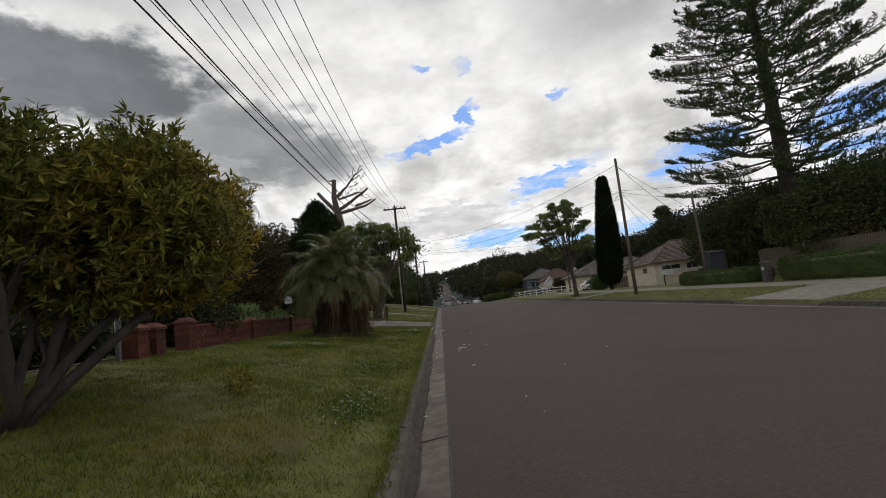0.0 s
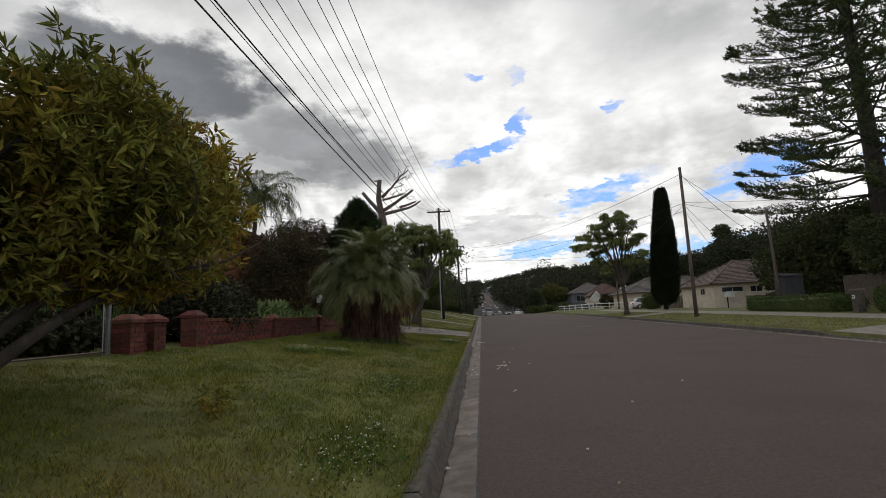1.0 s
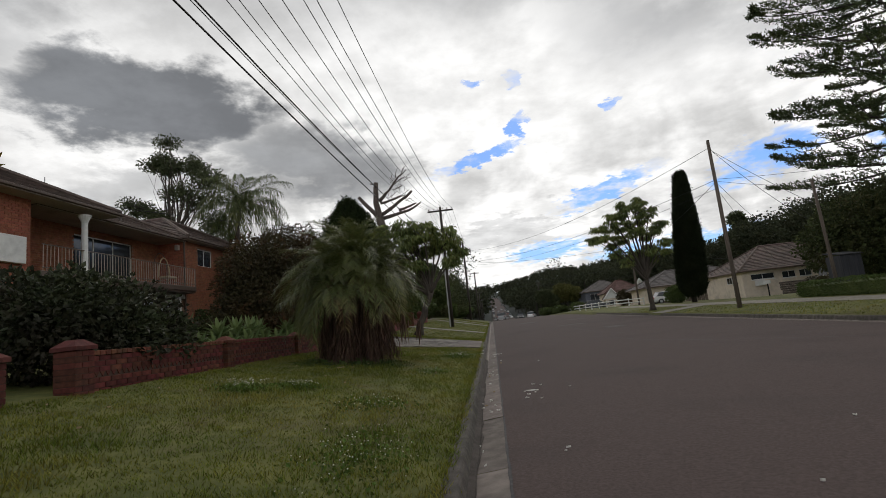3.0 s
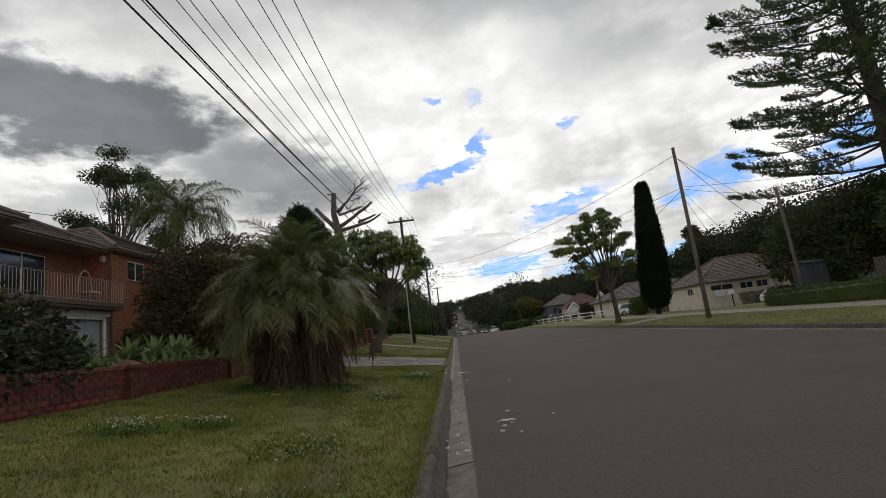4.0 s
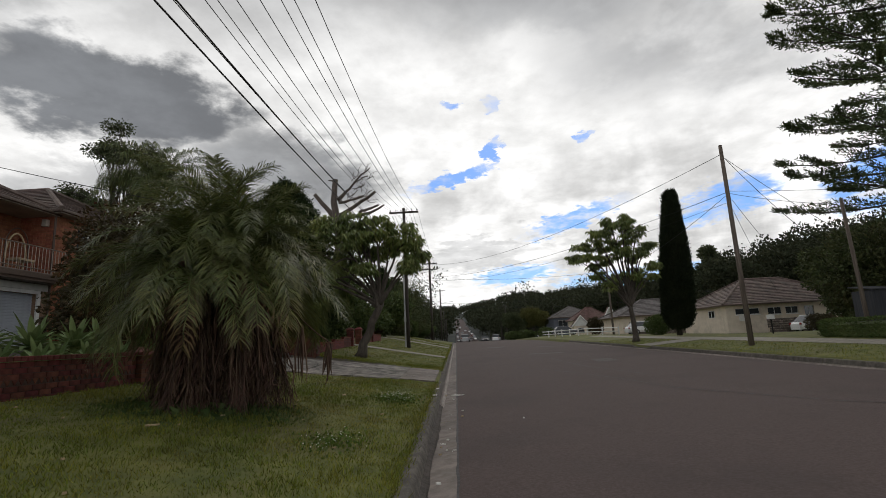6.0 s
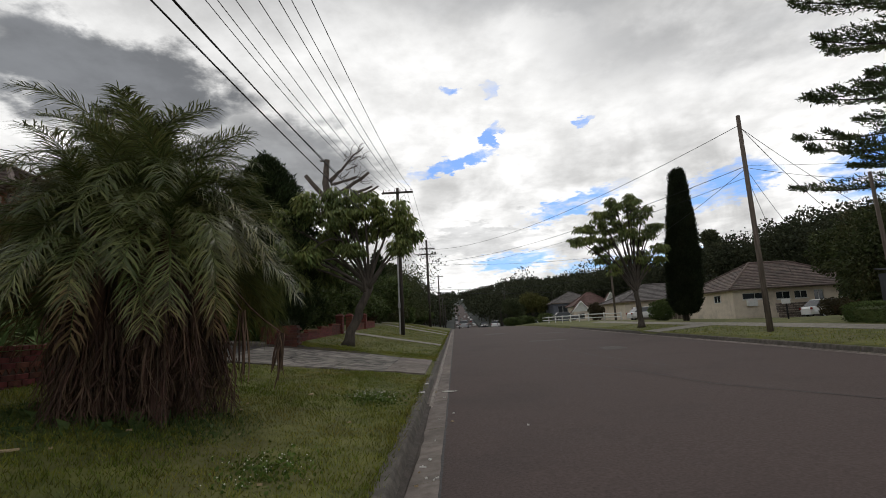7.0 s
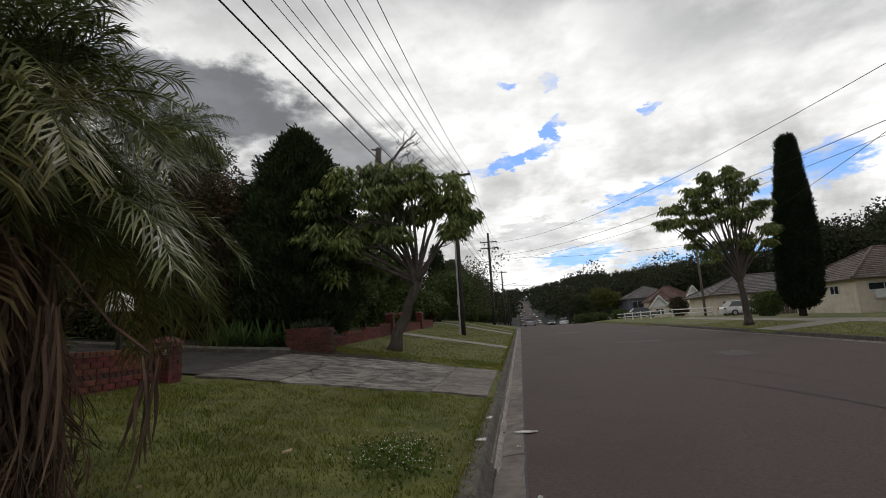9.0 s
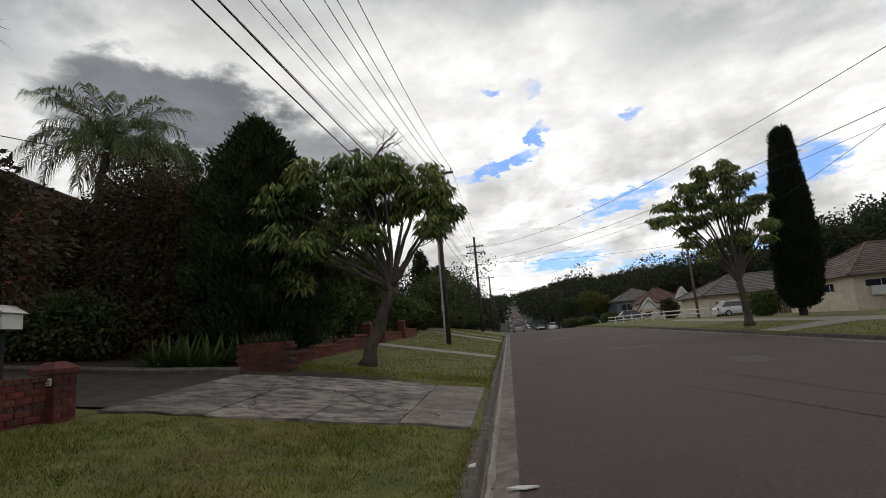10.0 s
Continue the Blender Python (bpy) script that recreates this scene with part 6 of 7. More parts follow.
def make_brick_house():
    g = 2.0
    root = thing("brick_house", "two-storey orange brick house with tiled roof and balcony", "house")
    F = 4.85    # upper floor
    E = 7.42    # eaves
    # wing with the window, to the right of the balcony
    wx = -15.55
    win = [(30.75, 32.15, 6.15, 7.12)]
    wall_x(root, "wall", wx, 0.24, 29.55, 37.2, g - 0.6, E, win, M["house_mortar"])
    brick_courses(root, wx, 29.55, 37.2, g, E - 0.1, win)
    w = window_x(root, wx, *win[0], 2)
    part("curtain", MB().grid(np.stack([np.stack([np.full(12, wx - 0.17) + 0.02 * np.sin(np.arange(12) * 2.0), np.linspace(31.6, 32.12, 12), np.full(12, zz)], -1) for zz in (6.2, 7.1)], 0)), M["offwhite"], w)
    # balcony end wall, facing the drive
    part("wall", MB().box(-16.95, wx - 0.24, 29.55, 29.79, g - 0.6, E), M["house_mortar"], root)
    brick_courses(root, 29.55, -16.95, wx, F, E - 0.1, [], -1, "y")
    # recessed balcony wall with sliding door
    bx = -16.95
    door = [(24.2, 27.6, F + 0.1, F + 2.15), (19.5, 21.2, F + 0.5, F + 1.6)]
    wall_x(root, "wall", bx, 0.24, 12.0, 29.55, g - 0.6, E + 0.1, door, M["house_mortar"])
    brick_courses(root, bx, 12.0, 29.55, F, E - 0.05, door)
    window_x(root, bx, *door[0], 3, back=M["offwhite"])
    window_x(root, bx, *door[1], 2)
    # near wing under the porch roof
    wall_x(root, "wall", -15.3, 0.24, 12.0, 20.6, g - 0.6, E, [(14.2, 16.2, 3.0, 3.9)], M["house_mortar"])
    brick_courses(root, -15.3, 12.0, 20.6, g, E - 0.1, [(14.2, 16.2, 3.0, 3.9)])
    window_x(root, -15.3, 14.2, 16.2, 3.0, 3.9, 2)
    part("wall", MB().box(-16.95, -15.54, 20.36, 20.6, g - 0.6, E), M["house_mortar"], root)
    # balcony slab, rail and arches
    slab = part("balcony", MB().bevel_box(-16.93, -14.9, 20.62, 29.53, F - 0.22, F, 0.02).box(-16.93, -14.95, 20.62, 29.5, F - 0.32, F - 0.222), M["fascia"], root, "dark-edged balcony slab")
    rail = MB().tube([(-14.95, 20.7, F + 0.92), (-14.95, 29.5, F + 0.92)], 0.022, 6)
    rail.tube([(-14.95, 20.7, F + 0.12), (-14.95, 29.5, F + 0.12)], 0.018, 6)
    rail.tube([(-14.95, 29.5, F), (-14.95, 29.5, F + 0.95)], 0.025, 6)
    part("handrail", rail, M["rail"], slab)
    y = 20.75
    while y < 29.5:
        ob = part("baluster", BAL[0], M["rail"], slab)
        ob.location = (-14.95, y, F)
        y += 0.15
    ch = thing("garden_chair", "cane chair with a round arched back on the balcony", "chair", (-15.6, 28.0, F))
    a = np.linspace(0, math.pi, 14)
    part("backrest", MB().tube(np.stack([np.zeros(14), 0.42 * np.cos(a), 0.45 + 0.95 * np.sin(a)], -1), 0.03, 6), M["leaf_dry"], ch)
    part("seat", MB().bevel_box(-0.02, 0.45, -0.35, 0.35, 0.38, 0.46, 0.02), M["leaf_dry"], ch)
    for px, py in ((0.02, -0.3), (0.02, 0.3), (0.4, -0.3), (0.4, 0.3)):
        part("leg", MB().tube([(px, py, 0), (px, py, 0.38)], 0.02, 6), M["leaf_dry"], ch)
    arch = MB().tube(np.stack([np.full(14, -16.4), 28.9 + 0.0 * a - 0.5 * np.cos(a), F + 1.1 + 0.75 * np.sin(a)], -1), 0.02, 6)
    arch.tube([(-16.4, 28.4, F), (-16.4, 28.4, F + 1.1)], 0.02, 6)
    arch.tube([(-16.4, 29.4, F), (-16.4, 29.4, F + 1.1)], 0.02, 6)
    tagged(part("metal_arch", arch, M["fascia"]), "dark curved metal arch on the balcony", "arch")
    # white column
    part("column", MB().tube([(-15.0, 22.55, F), (-15.0, 22.55, F + 0.1), (-15.0, 22.55, F + 2.0), (-15.0, 22.55, F + 2.12), (-15.0, 22.55, F + 2.3)], [0.14, 0.115, 0.105, 0.15, 0.24], 14), M["white"], root, "round white porch column")
    # garage level
    gd = [(26.2, 29.0, g - 0.1, 4.15)]
    wall_x(root, "wall", -15.6, 0.2, 20.6, 29.55, g - 0.6, F - 0.33, gd, M["house_mortar"])
    fr = MB().box(-15.56, -15.5, 26.05, 26.2, g - 0.2, 4.28).box(-15.56, -15.5, 29.0, 29.15, g - 0.2, 4.28).box(-15.56, -15.5, 26.2, 29.0, 4.15, 4.28)
    part("lintel", MB().box(-15.58, -15.46, 20.7, 29.4, 4.285, F - 0.34), M["white"], root, "white beam under the balcony")
    part("garage_frame", fr, M["white"], root, "white garage door frame")
    gdo = part("garage_door", MB().box(-15.74, -15.72, 26.2, 29.0, g - 0.2, 4.15), M["grey_door"], root, "pale grey ribbed garage door")
    for k in range(22):
        ob = part("slat", SLAT[0], M["grey_door"], gdo)
        ob.location = (-15.715, 27.6, g - 0.1 + k * 0.102)
    part("wall_light", MB().bevel_box(-15.95, -15.75, 29.36, 29.54, E - 0.55, E - 0.28, 0.02), M["soffit"], root, "small pale wall light")
    part("downpipe", MB().tube([(-15.5, 29.5, g), (-15.5, 29.5, E - 0.1)], 0.045, 7), M["fascia"], root, "dark brown downpipe")
    part("meter_box", MB().bevel_box(-15.28, -15.1, 19.3, 20.3, F + 0.2, F + 1.1, 0.02), M["white"], root, "white panelled box by the porch")
    # roofs: porch, main, wing
    hip_roof(root, -24.5, -15.15, 11.6, 23.4, E + 0.02, 0.54, M["tile_brown"], 0.55, 15)
    hip_roof(root, -24.0, -15.95, 21.5, 29.2, E - 0.02, 0.54, M["tile_brown"], 0.50, 13)
    hip_roof(root, -25.0, wx, 29.7, 37.2, E + 0.05, 0.54, M["tile_brown"], 0.45, 12)
    part("back_wall", MB().box(-25.0, -24.8, 12, 35.2, g - 0.6, E).box(-24.8, wx - 0.24, 35.0, 35.2, g - 0.6, E).box(-24.8, -15.54, 12.0, 12.2, g - 0.6, E), M["house_mortar"], root)
    vent = MB().tube([(-17.6, 23.5, 8.5), (-17.6, 23.5, 9.3)], 0.02, 5)
    part("roof_mast", vent, M["steel"], root)


BAL = [MB().tube([(0, 0, 0.0), (0, 0, 0.92)], 0.011, 5).mesh("baluster", M["soffit"])]
SLAT = [MB().bevel_box(0, 0.03, -1.395, 1.395, 0, 0.09, 0.012).mesh("slat", M["grey_door"])]
make_brick_house()


def picket_house(name, label, x0, x1, y0, y1, zg, ze, wall, roof, wins, pitch=0.42, courses=12, over=0.45):
    """A single-storey house; wins are openings in the street face (the low-x side)."""
    root = thing(name, label, "house")
    wall_x(root, "wall", x0, 0.22, y0, y1, zg - 0.8, ze, wins, wall, -1)
    part("wall", MB().box(x0 + 0.22, x1, y0, y0 + 0.22, zg - 0.8, ze).box(x0 + 0.22, x1, y1 - 0.22, y1, zg - 0.8, ze).box(x1 - 0.22, x1, y0 + 0.22, y1 - 0.22, zg - 0.8, ze), wall, root)
    for w in wins:
        window_x(root, x0, *w, 2, -1, M["white"])
    hip_roof(root, x0, x1, y0, y1, ze, pitch, roof, over, courses)
    return root


h1 = picket_house("cream_house", "cream rendered single-storey house with brown tiled hip roof", 0.0, 9.0, -13.0, 0.0, 1.4, 3.72, M["cream"], M["tile_brown"],
                  [(-3.2, -0.9, 2.72, 3.32), (-5.3, -4.0, 2.62, 3.32), (-6.9, -5.7, 2.62, 3.32), (-8.4, -7.5, 1.3, 3.32), (-11.6, -9.8, 2.5, 3.32)], 0.55, 16, 0.5)
h1.matrix_world = pose(26.2, 60.0, 0, 0, 0, 90)
part("meter_box", MB().bevel_box(-0.3, -0.01, -2.05, -1.15, 2.1, 2.78, 0.02), M["white"], h1, "white meter box on the wall")
w_ = part("window", MB().box(2.2, 3.3, 0.0, 0.03, 2.62, 3.25), M["glass"], h1)
part("window_frame", MB().box(2.14, 3.36, 0.0, 0.06, 2.56, 2.62).box(2.14, 3.36, 0.0, 0.06, 3.25, 3.3).box(2.14, 2.2, 0.0, 0.06, 2.62, 3.25).box(3.3, 3.36, 0.0, 0.06, 2.62, 3.25).box(2.73, 2.77, 0.0, 0.06, 2.62, 3.25), M["white"], w_)


def stone_wall():
    t = tagged(thing("wall_stone", "low dark rough stone retaining wall", "wall"), kind="structure")
    r = rng(66)
    mb = MB()
    for c in range(7):
        x = 27.9 + r.uniform(-0.2, 0)
        while x < 33.0:
            w = r.uniform(0.25, 0.55)
            mb.bevel_box(x, x + w - 0.02, 56.0 + r.uniform(-0.04, 0.02), 56.4, 0.8 + c * 0.2, 0.8 + c * 0.2 + 0.185, 0.03)
            x += w
    part("stones", mb, M["stone"], t)
    t.children[0]["kind"] = "stuff"


stone_wall()

h2 = picket_house("grey_roof_house", "pale house with grey tiled roof and grey garage door", 0.0, 8.0, -14.0, 0.0, 0.9, 3.55, M["cream"], M["tile_grey"], [(-3.4, -0.8, 0.7, 2.8), (-6.4, -4.6, 2.0, 3.1), (-9.4, -7.4, 2.0, 3.1)], 0.46, 12, 0.6)
h2.matrix_world = pose(20.8, 74.0, 0, 0, 0, 90)
part("garage_door", MB().bevel_box(-0.02, 0.02, -3.4, -0.8, 0.5, 2.8, 0.01), M["pole"], h2, "weathered grey garage door")
h3 = picket_house("cottage", "small cottage with white gables and reddish tiled roof", 0.0, 6.2, -7.2, 0.0, 1.4, 4.3, M["cream"], M["tile_red"], [(-5.4, -3.4, 2.0, 3.4)], 0.72, 12, 0.4)
h3.matrix_world = pose(23.4, 110.0, 0, 0, 0, 90)
h4 = picket_house("blue_house", "slate-blue two-level house with grey roof", 0.0, 9.0, -9.5, 0.0, 1.2, 5.4, M["blue_wall"], M["tile_grey"], [(-3.0, -1.0, 3.4, 4.8), (-7.5, -5.0, 3.4, 4.8)], 0.5, 12, 0.4)
h4.matrix_world = pose(21.4, 121.0, 0, 0, 0, 90)


def gable(root, x0, x1, y, z0, rise, depth, roof):
    """A street-facing gable with white barge boards."""
    xm = (x0 + x1) / 2
    mb = MB()
    mb.add([(x0, y, z0), (x1, y, z0), (xm, y, z0 + rise)], [])
    mb.f.append([(mb.n - 3, mb.n - 2, mb.n - 1)])
    part("gable_end", mb, M["white"], root)
    rf = MB()
    roof_face(rf, (x0 - 0.25, y - 0.3, z0 - 0.15), (x0 - 0.25, y + depth, z0 - 0.15), (xm, y + depth, z0 + rise), (xm, y - 0.3, z0 + rise), 9)
    roof_face(rf, (x1 + 0.25, y + depth, z0 - 0.15), (x1 + 0.25, y - 0.3, z0 - 0.15), (xm, y - 0.3, z0 + rise), (xm, y + depth, z0 + rise), 9)
    part("gable_roof", rf, roof, root)
    bb = MB()
    for xa in (x0 - 0.25, x1 + 0.25):
        bb.tube([(xa, y - 0.32, z0 - 0.15), (xm, y - 0.32, z0 + rise)], 0.13, 4)
    part("barge_board", bb, M["white"], root, "white barge boards")


porch = thing("cottage_porch", "white-gabled cottage porch with reddish tiles", "porch")
gable(porch, 22.6, 25.6, 108.4, 3.2, 1.9, 1.7, M["tile_red"])
part("porch_wall", MB().box(22.8, 25.4, 108.5, 109.95, 0.6, 3.2), M["cream"], porch)
part("porch_window", MB().box(23.5, 24.7, 108.44, 108.49, 1.8, 2.8), M["glass"], porch)
bay = thing("cottage_bay", "white-gabled bay at the end of the cottage", "bay")
gable(bay, 28.7, 31.2, 108.7, 4.3, 2.2, 1.2, M["tile_red"])
part("bay_wall", MB().box(28.9, 31.0, 108.8, 109.95, 0.6, 4.3), M["cream"], bay)


def make_timber_fence():
    t = thing("timber_fence", "weathered grey timber paling fence beside the grey-roofed house", "fence")
    for k in range(20):
        x = 25.0 + k * 0.16
        part("paling", PAL[0], M["pole"], t).location = (x, 72.6 + 0.02 * (k % 3), float(gz(x, 72.6)) - 0.05)
    part("rail", MB().box(25.0, 28.1, 72.67, 72.72, 2.2, 2.3), M["pole"], t)


PAL = [MB().bevel_box(-0.07, 0.07, 0, 0.02, 0, 1.75, 0.006).mesh("paling", M["pole"])]
make_timber_fence()


def make_white_fence():
    t = thing("picket_fence", "low white post-and-rail timber fence at the verge", "fence")
    xs = np.linspace(12.8, 17.2, 2)
    pts = [(18.6, 69.0), (16.3, 74.0), (14.4, 80.0), (13.0, 87.0)]
    for a, b in zip(pts[:-1], pts[1:]):
        n = max(2, int(math.hypot(b[0] - a[0], b[1] - a[1]) / 2.0))
        for k in range(n):
            x, y = a[0] + (b[0] - a[0]) * k / n, a[1] + (b[1] - a[1]) * k / n
            z = float(gz(x, y))
            part("fence_post", MB().bevel_box(x - 0.06, x + 0.06, y - 0.06, y + 0.06, z - 0.1, z + 0.95, 0.01), M["white"], t)
        za, zb = float(gz(*a)), float(gz(*b))
        for h in (0.4, 0.8):
            part("rail", MB().tube([(a[0], a[1], za + h), (b[0], b[1], zb + h)], 0.055, 4), M["white"], t)


make_white_fence()


# ---- across the street: hedges, trees, boxes ----
def hedge(label, x0, x1, y0, y1, h, n, seed):
    xc, yc = (x0 + x1) / 2, (y0 + y1) / 2
    z = float(gz(xc, yc))
    t = thing("hedge", label, "hedge", (xc, yc, z))
    r = rng(seed)
    u = r.uniform(-1, 1, (n, 3))
    k = r.integers(0, 3, n)
    u[np.arange(n), k] = np.sign(u[np.arange(n), k]) * r.uniform(0.8, 1.03, n)
    u /= (np.abs(u) ** 6).sum(1)[:, None] ** (1 / 6) * np.where(r.random(n) < 0.5, 1, r.uniform(0.85, 1.05, n))[:, None] ** -1
    P = np.stack([u[:, 0] * (x1 - x0) / 2, u[:, 1] * (y1 - y0) / 2, (u[:, 2] + 1) * h / 2 * (1 + 0.05 * np.sin(u[:, 1] * 9))], -1)
    P[:, 2] += gz(P[:, 0] + xc, P[:, 1] + yc) - z
    part("leaves", leaf_quads(MB(), P, u + 0.7 * r.normal(size=P.shape) + [0, 0, 0.3], 0.09, 0.03, r), M["hedge"], t)
    part("inner_foliage", MB().bevel_box(-(x1 - x0) * 0.4, (x1 - x0) * 0.4, -(y1 - y0) * 0.47, (y1 - y0) * 0.47, -0.2, h * 0.85, 0.1), M["bush"], t)


hedge("clipped green hedge along the footpath", 16.5, 17.7, 25.9, 34.5, 0.75, 9000, 501)
hedge("taller clipped green hedge along the footpath", 16.5, 17.8, 17.6, 24.3, 1.05, 9000, 502)


def letter_pillar():
    z = float(gz(16.6, 25.1))
    t = thing("letterbox_pillar", "grey brick letterbox pillar with a white plate between hedges", "letterbox", (16.6, 25.1, z))
    mb = MB()
    for c in range(11):
        mb.bevel_box(-0.17, 0.17, -0.17, 0.17, c * 0.086, c * 0.086 + 0.078, 0.008)
    part("pillar", mb, M["kerb"], t)
    part("cap", MB().bevel_box(-0.21, 0.21, -0.21, 0.21, 0.95, 1.02, 0.02), M["concrete"], t)
    part("plate", MB().box(-0.185, -0.172, -0.08, 0.08, 0.6, 0.76), M["white"], t, "white plate with a dark bar")
    part("plate_bar", MB().box(-0.19, -0.186, -0.045, 0.045, 0.65, 0.71), M["dark"], t)


letter_pillar()


def post_letterbox(x, y, h, label, mat, turn=0, roofed=False):
    z = float(gz(x, y))
    t = thing("letterbox", label, "letterbox", (x, y, z), turn=turn)
    part("post", MB().bevel_box(-0.04, 0.04, -0.04, 0.04, -0.1, h, 0.008), M["dark"] if not roofed else M["dark"], t)
    part("box", MB().bevel_box(-0.17, 0.17, -0.2, 0.2, h, h + 0.24, 0.015), mat, t)
    if roofed:
        v = [(-0.21, -0.25, h + 0.24), (0.21, -0.25, h + 0.24), (0.21, 0.25, h + 0.24), (-0.21, 0.25, h + 0.24), (0, -0.25, h + 0.38), (0, 0.25, h + 0.38)]
        mb = MB().add(v, [(0, 3, 5, 4), (1, 4, 5, 2), (3, 2, 1, 0)])
        mb.f.append([(0, 4, 1), (2, 5, 3)])
        part("lid", mb, M["white"], t, "white pitched lid")
    part("slot", MB().box(-0.1, 0.1, -0.206, -0.201, h + 0.14, h + 0.165), M["dark"], t)
    return t


post_letterbox(18.6, 41.0, 0.85, "white letterbox on a dark post before the cream house", M["white"], 60)
post_letterbox(-7.6, 25.1, 1.22, "white house-shaped letterbox on a post behind the brick wall", M["white"], 12, True)

make_tree("shade_tree", "broad dark shade tree over the hedge", 24.9, 36.0, [(0, 0, 4.7, 2.8, 2.6, 1.9), (-3.0, 0.4, 3.7, 2.3, 2.2, 1.8), (-4.7, 0.6, 2.6, 1.7, 1.7, 1.6), (2.4, -0.2, 4.9, 2.6, 2.4, 1.9), (-1.2, -1.4, 3.4, 2.4, 2.0, 1.7), (-3.4, -1.0, 2.0, 2.0, 1.6, 1.2)], 24000, 0.17, 0.045, M["shade"], M["bark"], 601, 0.3, twigs=False)
make_tree("shade_tree", "broad dark shade tree behind the clipped hedge", 24.5, 28.5, [(0, 0, 4.4, 3.0, 2.8, 1.9), (-2.6, 0.4, 3.2, 2.4, 2.4, 1.8), (2.8, 0.6, 4.6, 2.6, 2.4, 1.9), (-0.6, -2.2, 3.5, 2.6, 2.4, 1.8), (2.0, -2.4, 4.0, 2.6, 2.2, 1.9), (-2.4, -1.4, 2.0, 2.0, 2.2, 1.4)], 24000, 0.17, 0.045, M["shade"], M["bark"], 602, 0.3, twigs=False)
make_tree("shade_tree", "dark shade tree beside the driveway", 27.5, 21.5, [(0, 0, 4.4, 3.2, 2.8, 2.2), (-2.0, 0.6, 3.2, 2.4, 2.4, 1.9), (2.4, -1.6, 4.6, 2.8, 2.6, 2.2), (0.4, -2.8, 3.6, 2.6, 2.4, 2.0)], 18000, 0.18, 0.05, M["shade"], M["bark"], 603, 0.3, twigs=False)
make_tree("shade_tree", "dark tree beside the cream house", 36.5, 55.0, [(0, 0, 6.5, 3.6, 3.2, 2.6), (-2.8, 0.5, 5.5, 2.8, 2.6, 2.2), (3.0, -0.5, 7.0, 3.2, 2.8, 2.6)], 12000, 0.26, 0.07, M["shade"], M["bark"], 604, 0.3, twigs=False)
make_tree("shade_tree", "dark low-branched tree beside the cream house", 33.6, 53.4, [(0, 0, 4.0, 2.2, 2.0, 1.8), (-1.2, -0.4, 2.4, 1.5, 1.5, 1.5), (1.4, 0, 2.6, 2.0, 1.8, 1.8), (0.6, -0.6, 1.2, 2.0, 1.5, 1.2), (-0.6, 0.4, 5.4, 1.8, 1.8, 1.4)], 16000, 0.17, 0.05, M["shade"], M["bark"], 610, 0.2, twigs=False)
make_tree("garden_bush", "rounded green bush beside the cypress", 18.6, 58.0, [(0, 0, 0.9, 1.1, 1.0, 0.9), (0.5, 0.2, 1.3, 0.8, 0.8, 0.7)], 4000, 0.12, 0.035, M["hedge"], M["bark"], 605, 0.05, twigs=False)
make_tree("garden_bush", "grey-green bush before the cream house", 24.6, 45.5, [(0, 0, 0.6, 0.8, 1.0, 0.6), (0, -1.0, 0.5, 0.7, 0.8, 0.5)], 3500, 0.1, 0.03, M["bronze"], M["bark"], 606, 0.04, twigs=False)
make_tree("garden_bush", "rounded dark bush by the cottage porch", 21.4, 88.5, [(0, 0, 1.4, 1.2, 1.2, 1.3)], 2500, 0.16, 0.05, M["bronze"], M["bark"], 607, 0.06, twigs=False)
make_tree("street_tree", "yellow-green tree by the far side street", 17.5, 128, [(0, 0, 5.2, 2.6, 2.4, 2.2), (2.2, 0, 4.6, 2.2, 2.0, 1.8), (-2.0, 0, 4.0, 1.8, 1.8, 1.6)], 7000, 0.28, 0.07, M["yellow_tree"], M["bark_pale"], 608, 0.2, twigs=False)
make_tree("street_tree", "olive street tree past the crest", 12.8, 126, [(0, 0, 4.6, 2.2, 2.0, 1.8), (1.4, 0, 3.6, 1.8, 1.8, 1.4)], 5000, 0.28, 0.07, M["gum"], M["bark_pale"], 609, 0.18, twigs=False)
for k, (x, y) in enumerate(((8.2 + 3, 112), (13.8, 110), (17, 107.0))):
    make_tree("garden_bush", "clipped rounded bush by the side street", x, y, [(0, 0, 0.8, 1.5, 1.2, 0.9), (0.8, 0, 0.7, 1.1, 1.0, 0.7)], 2200, 0.2, 0.06, M["bush"], M["bark"], 620 + k, 0.06, twigs=False)

# dark timber fence and shed behind the hedges
t_ = thing("paling_fence", "dark timber paling fence in the shade behind the hedge", "fence")
for k in range(90):
    y_ = 17.0 + k * 0.17
    part("paling", PAL[0], M["pole"], t_).location = (21.0, y_, float(gz(21, y_)) - 0.05)
    t_.children[-1].rotation_euler[2] = radians(90)
part("rail", MB().box(21.03, 21.08, 17, 32.3, 2.0, 2.1), M["pole"], t_)
sh = thing("garden_shed", "small grey metal garden shed behind the hedge", "shed", (18.95, 33.9, float(gz(18.95, 33.9))))
part("wall", MB().bevel_box(-0.52, 0.52, -0.6, 0.6, -0.1, 1.9, 0.02), M["shed_paint"], sh)
part("roof", MB().add([(-0.58, -0.68, 1.9), (0.58, -0.68, 1.9), (0.58, 0.68, 2.1), (-0.58, 0.68, 2.1), (-0.58, -0.68, 1.95), (0.58, -0.68, 1.95), (0.58, 0.68, 2.15), (-0.58, 0.68, 2.15)], [(0, 1, 5, 4), (1, 2, 6, 5), (2, 3, 7, 6), (3, 0, 4, 7), (4, 5, 6, 7)]), M["shed_paint"], sh)
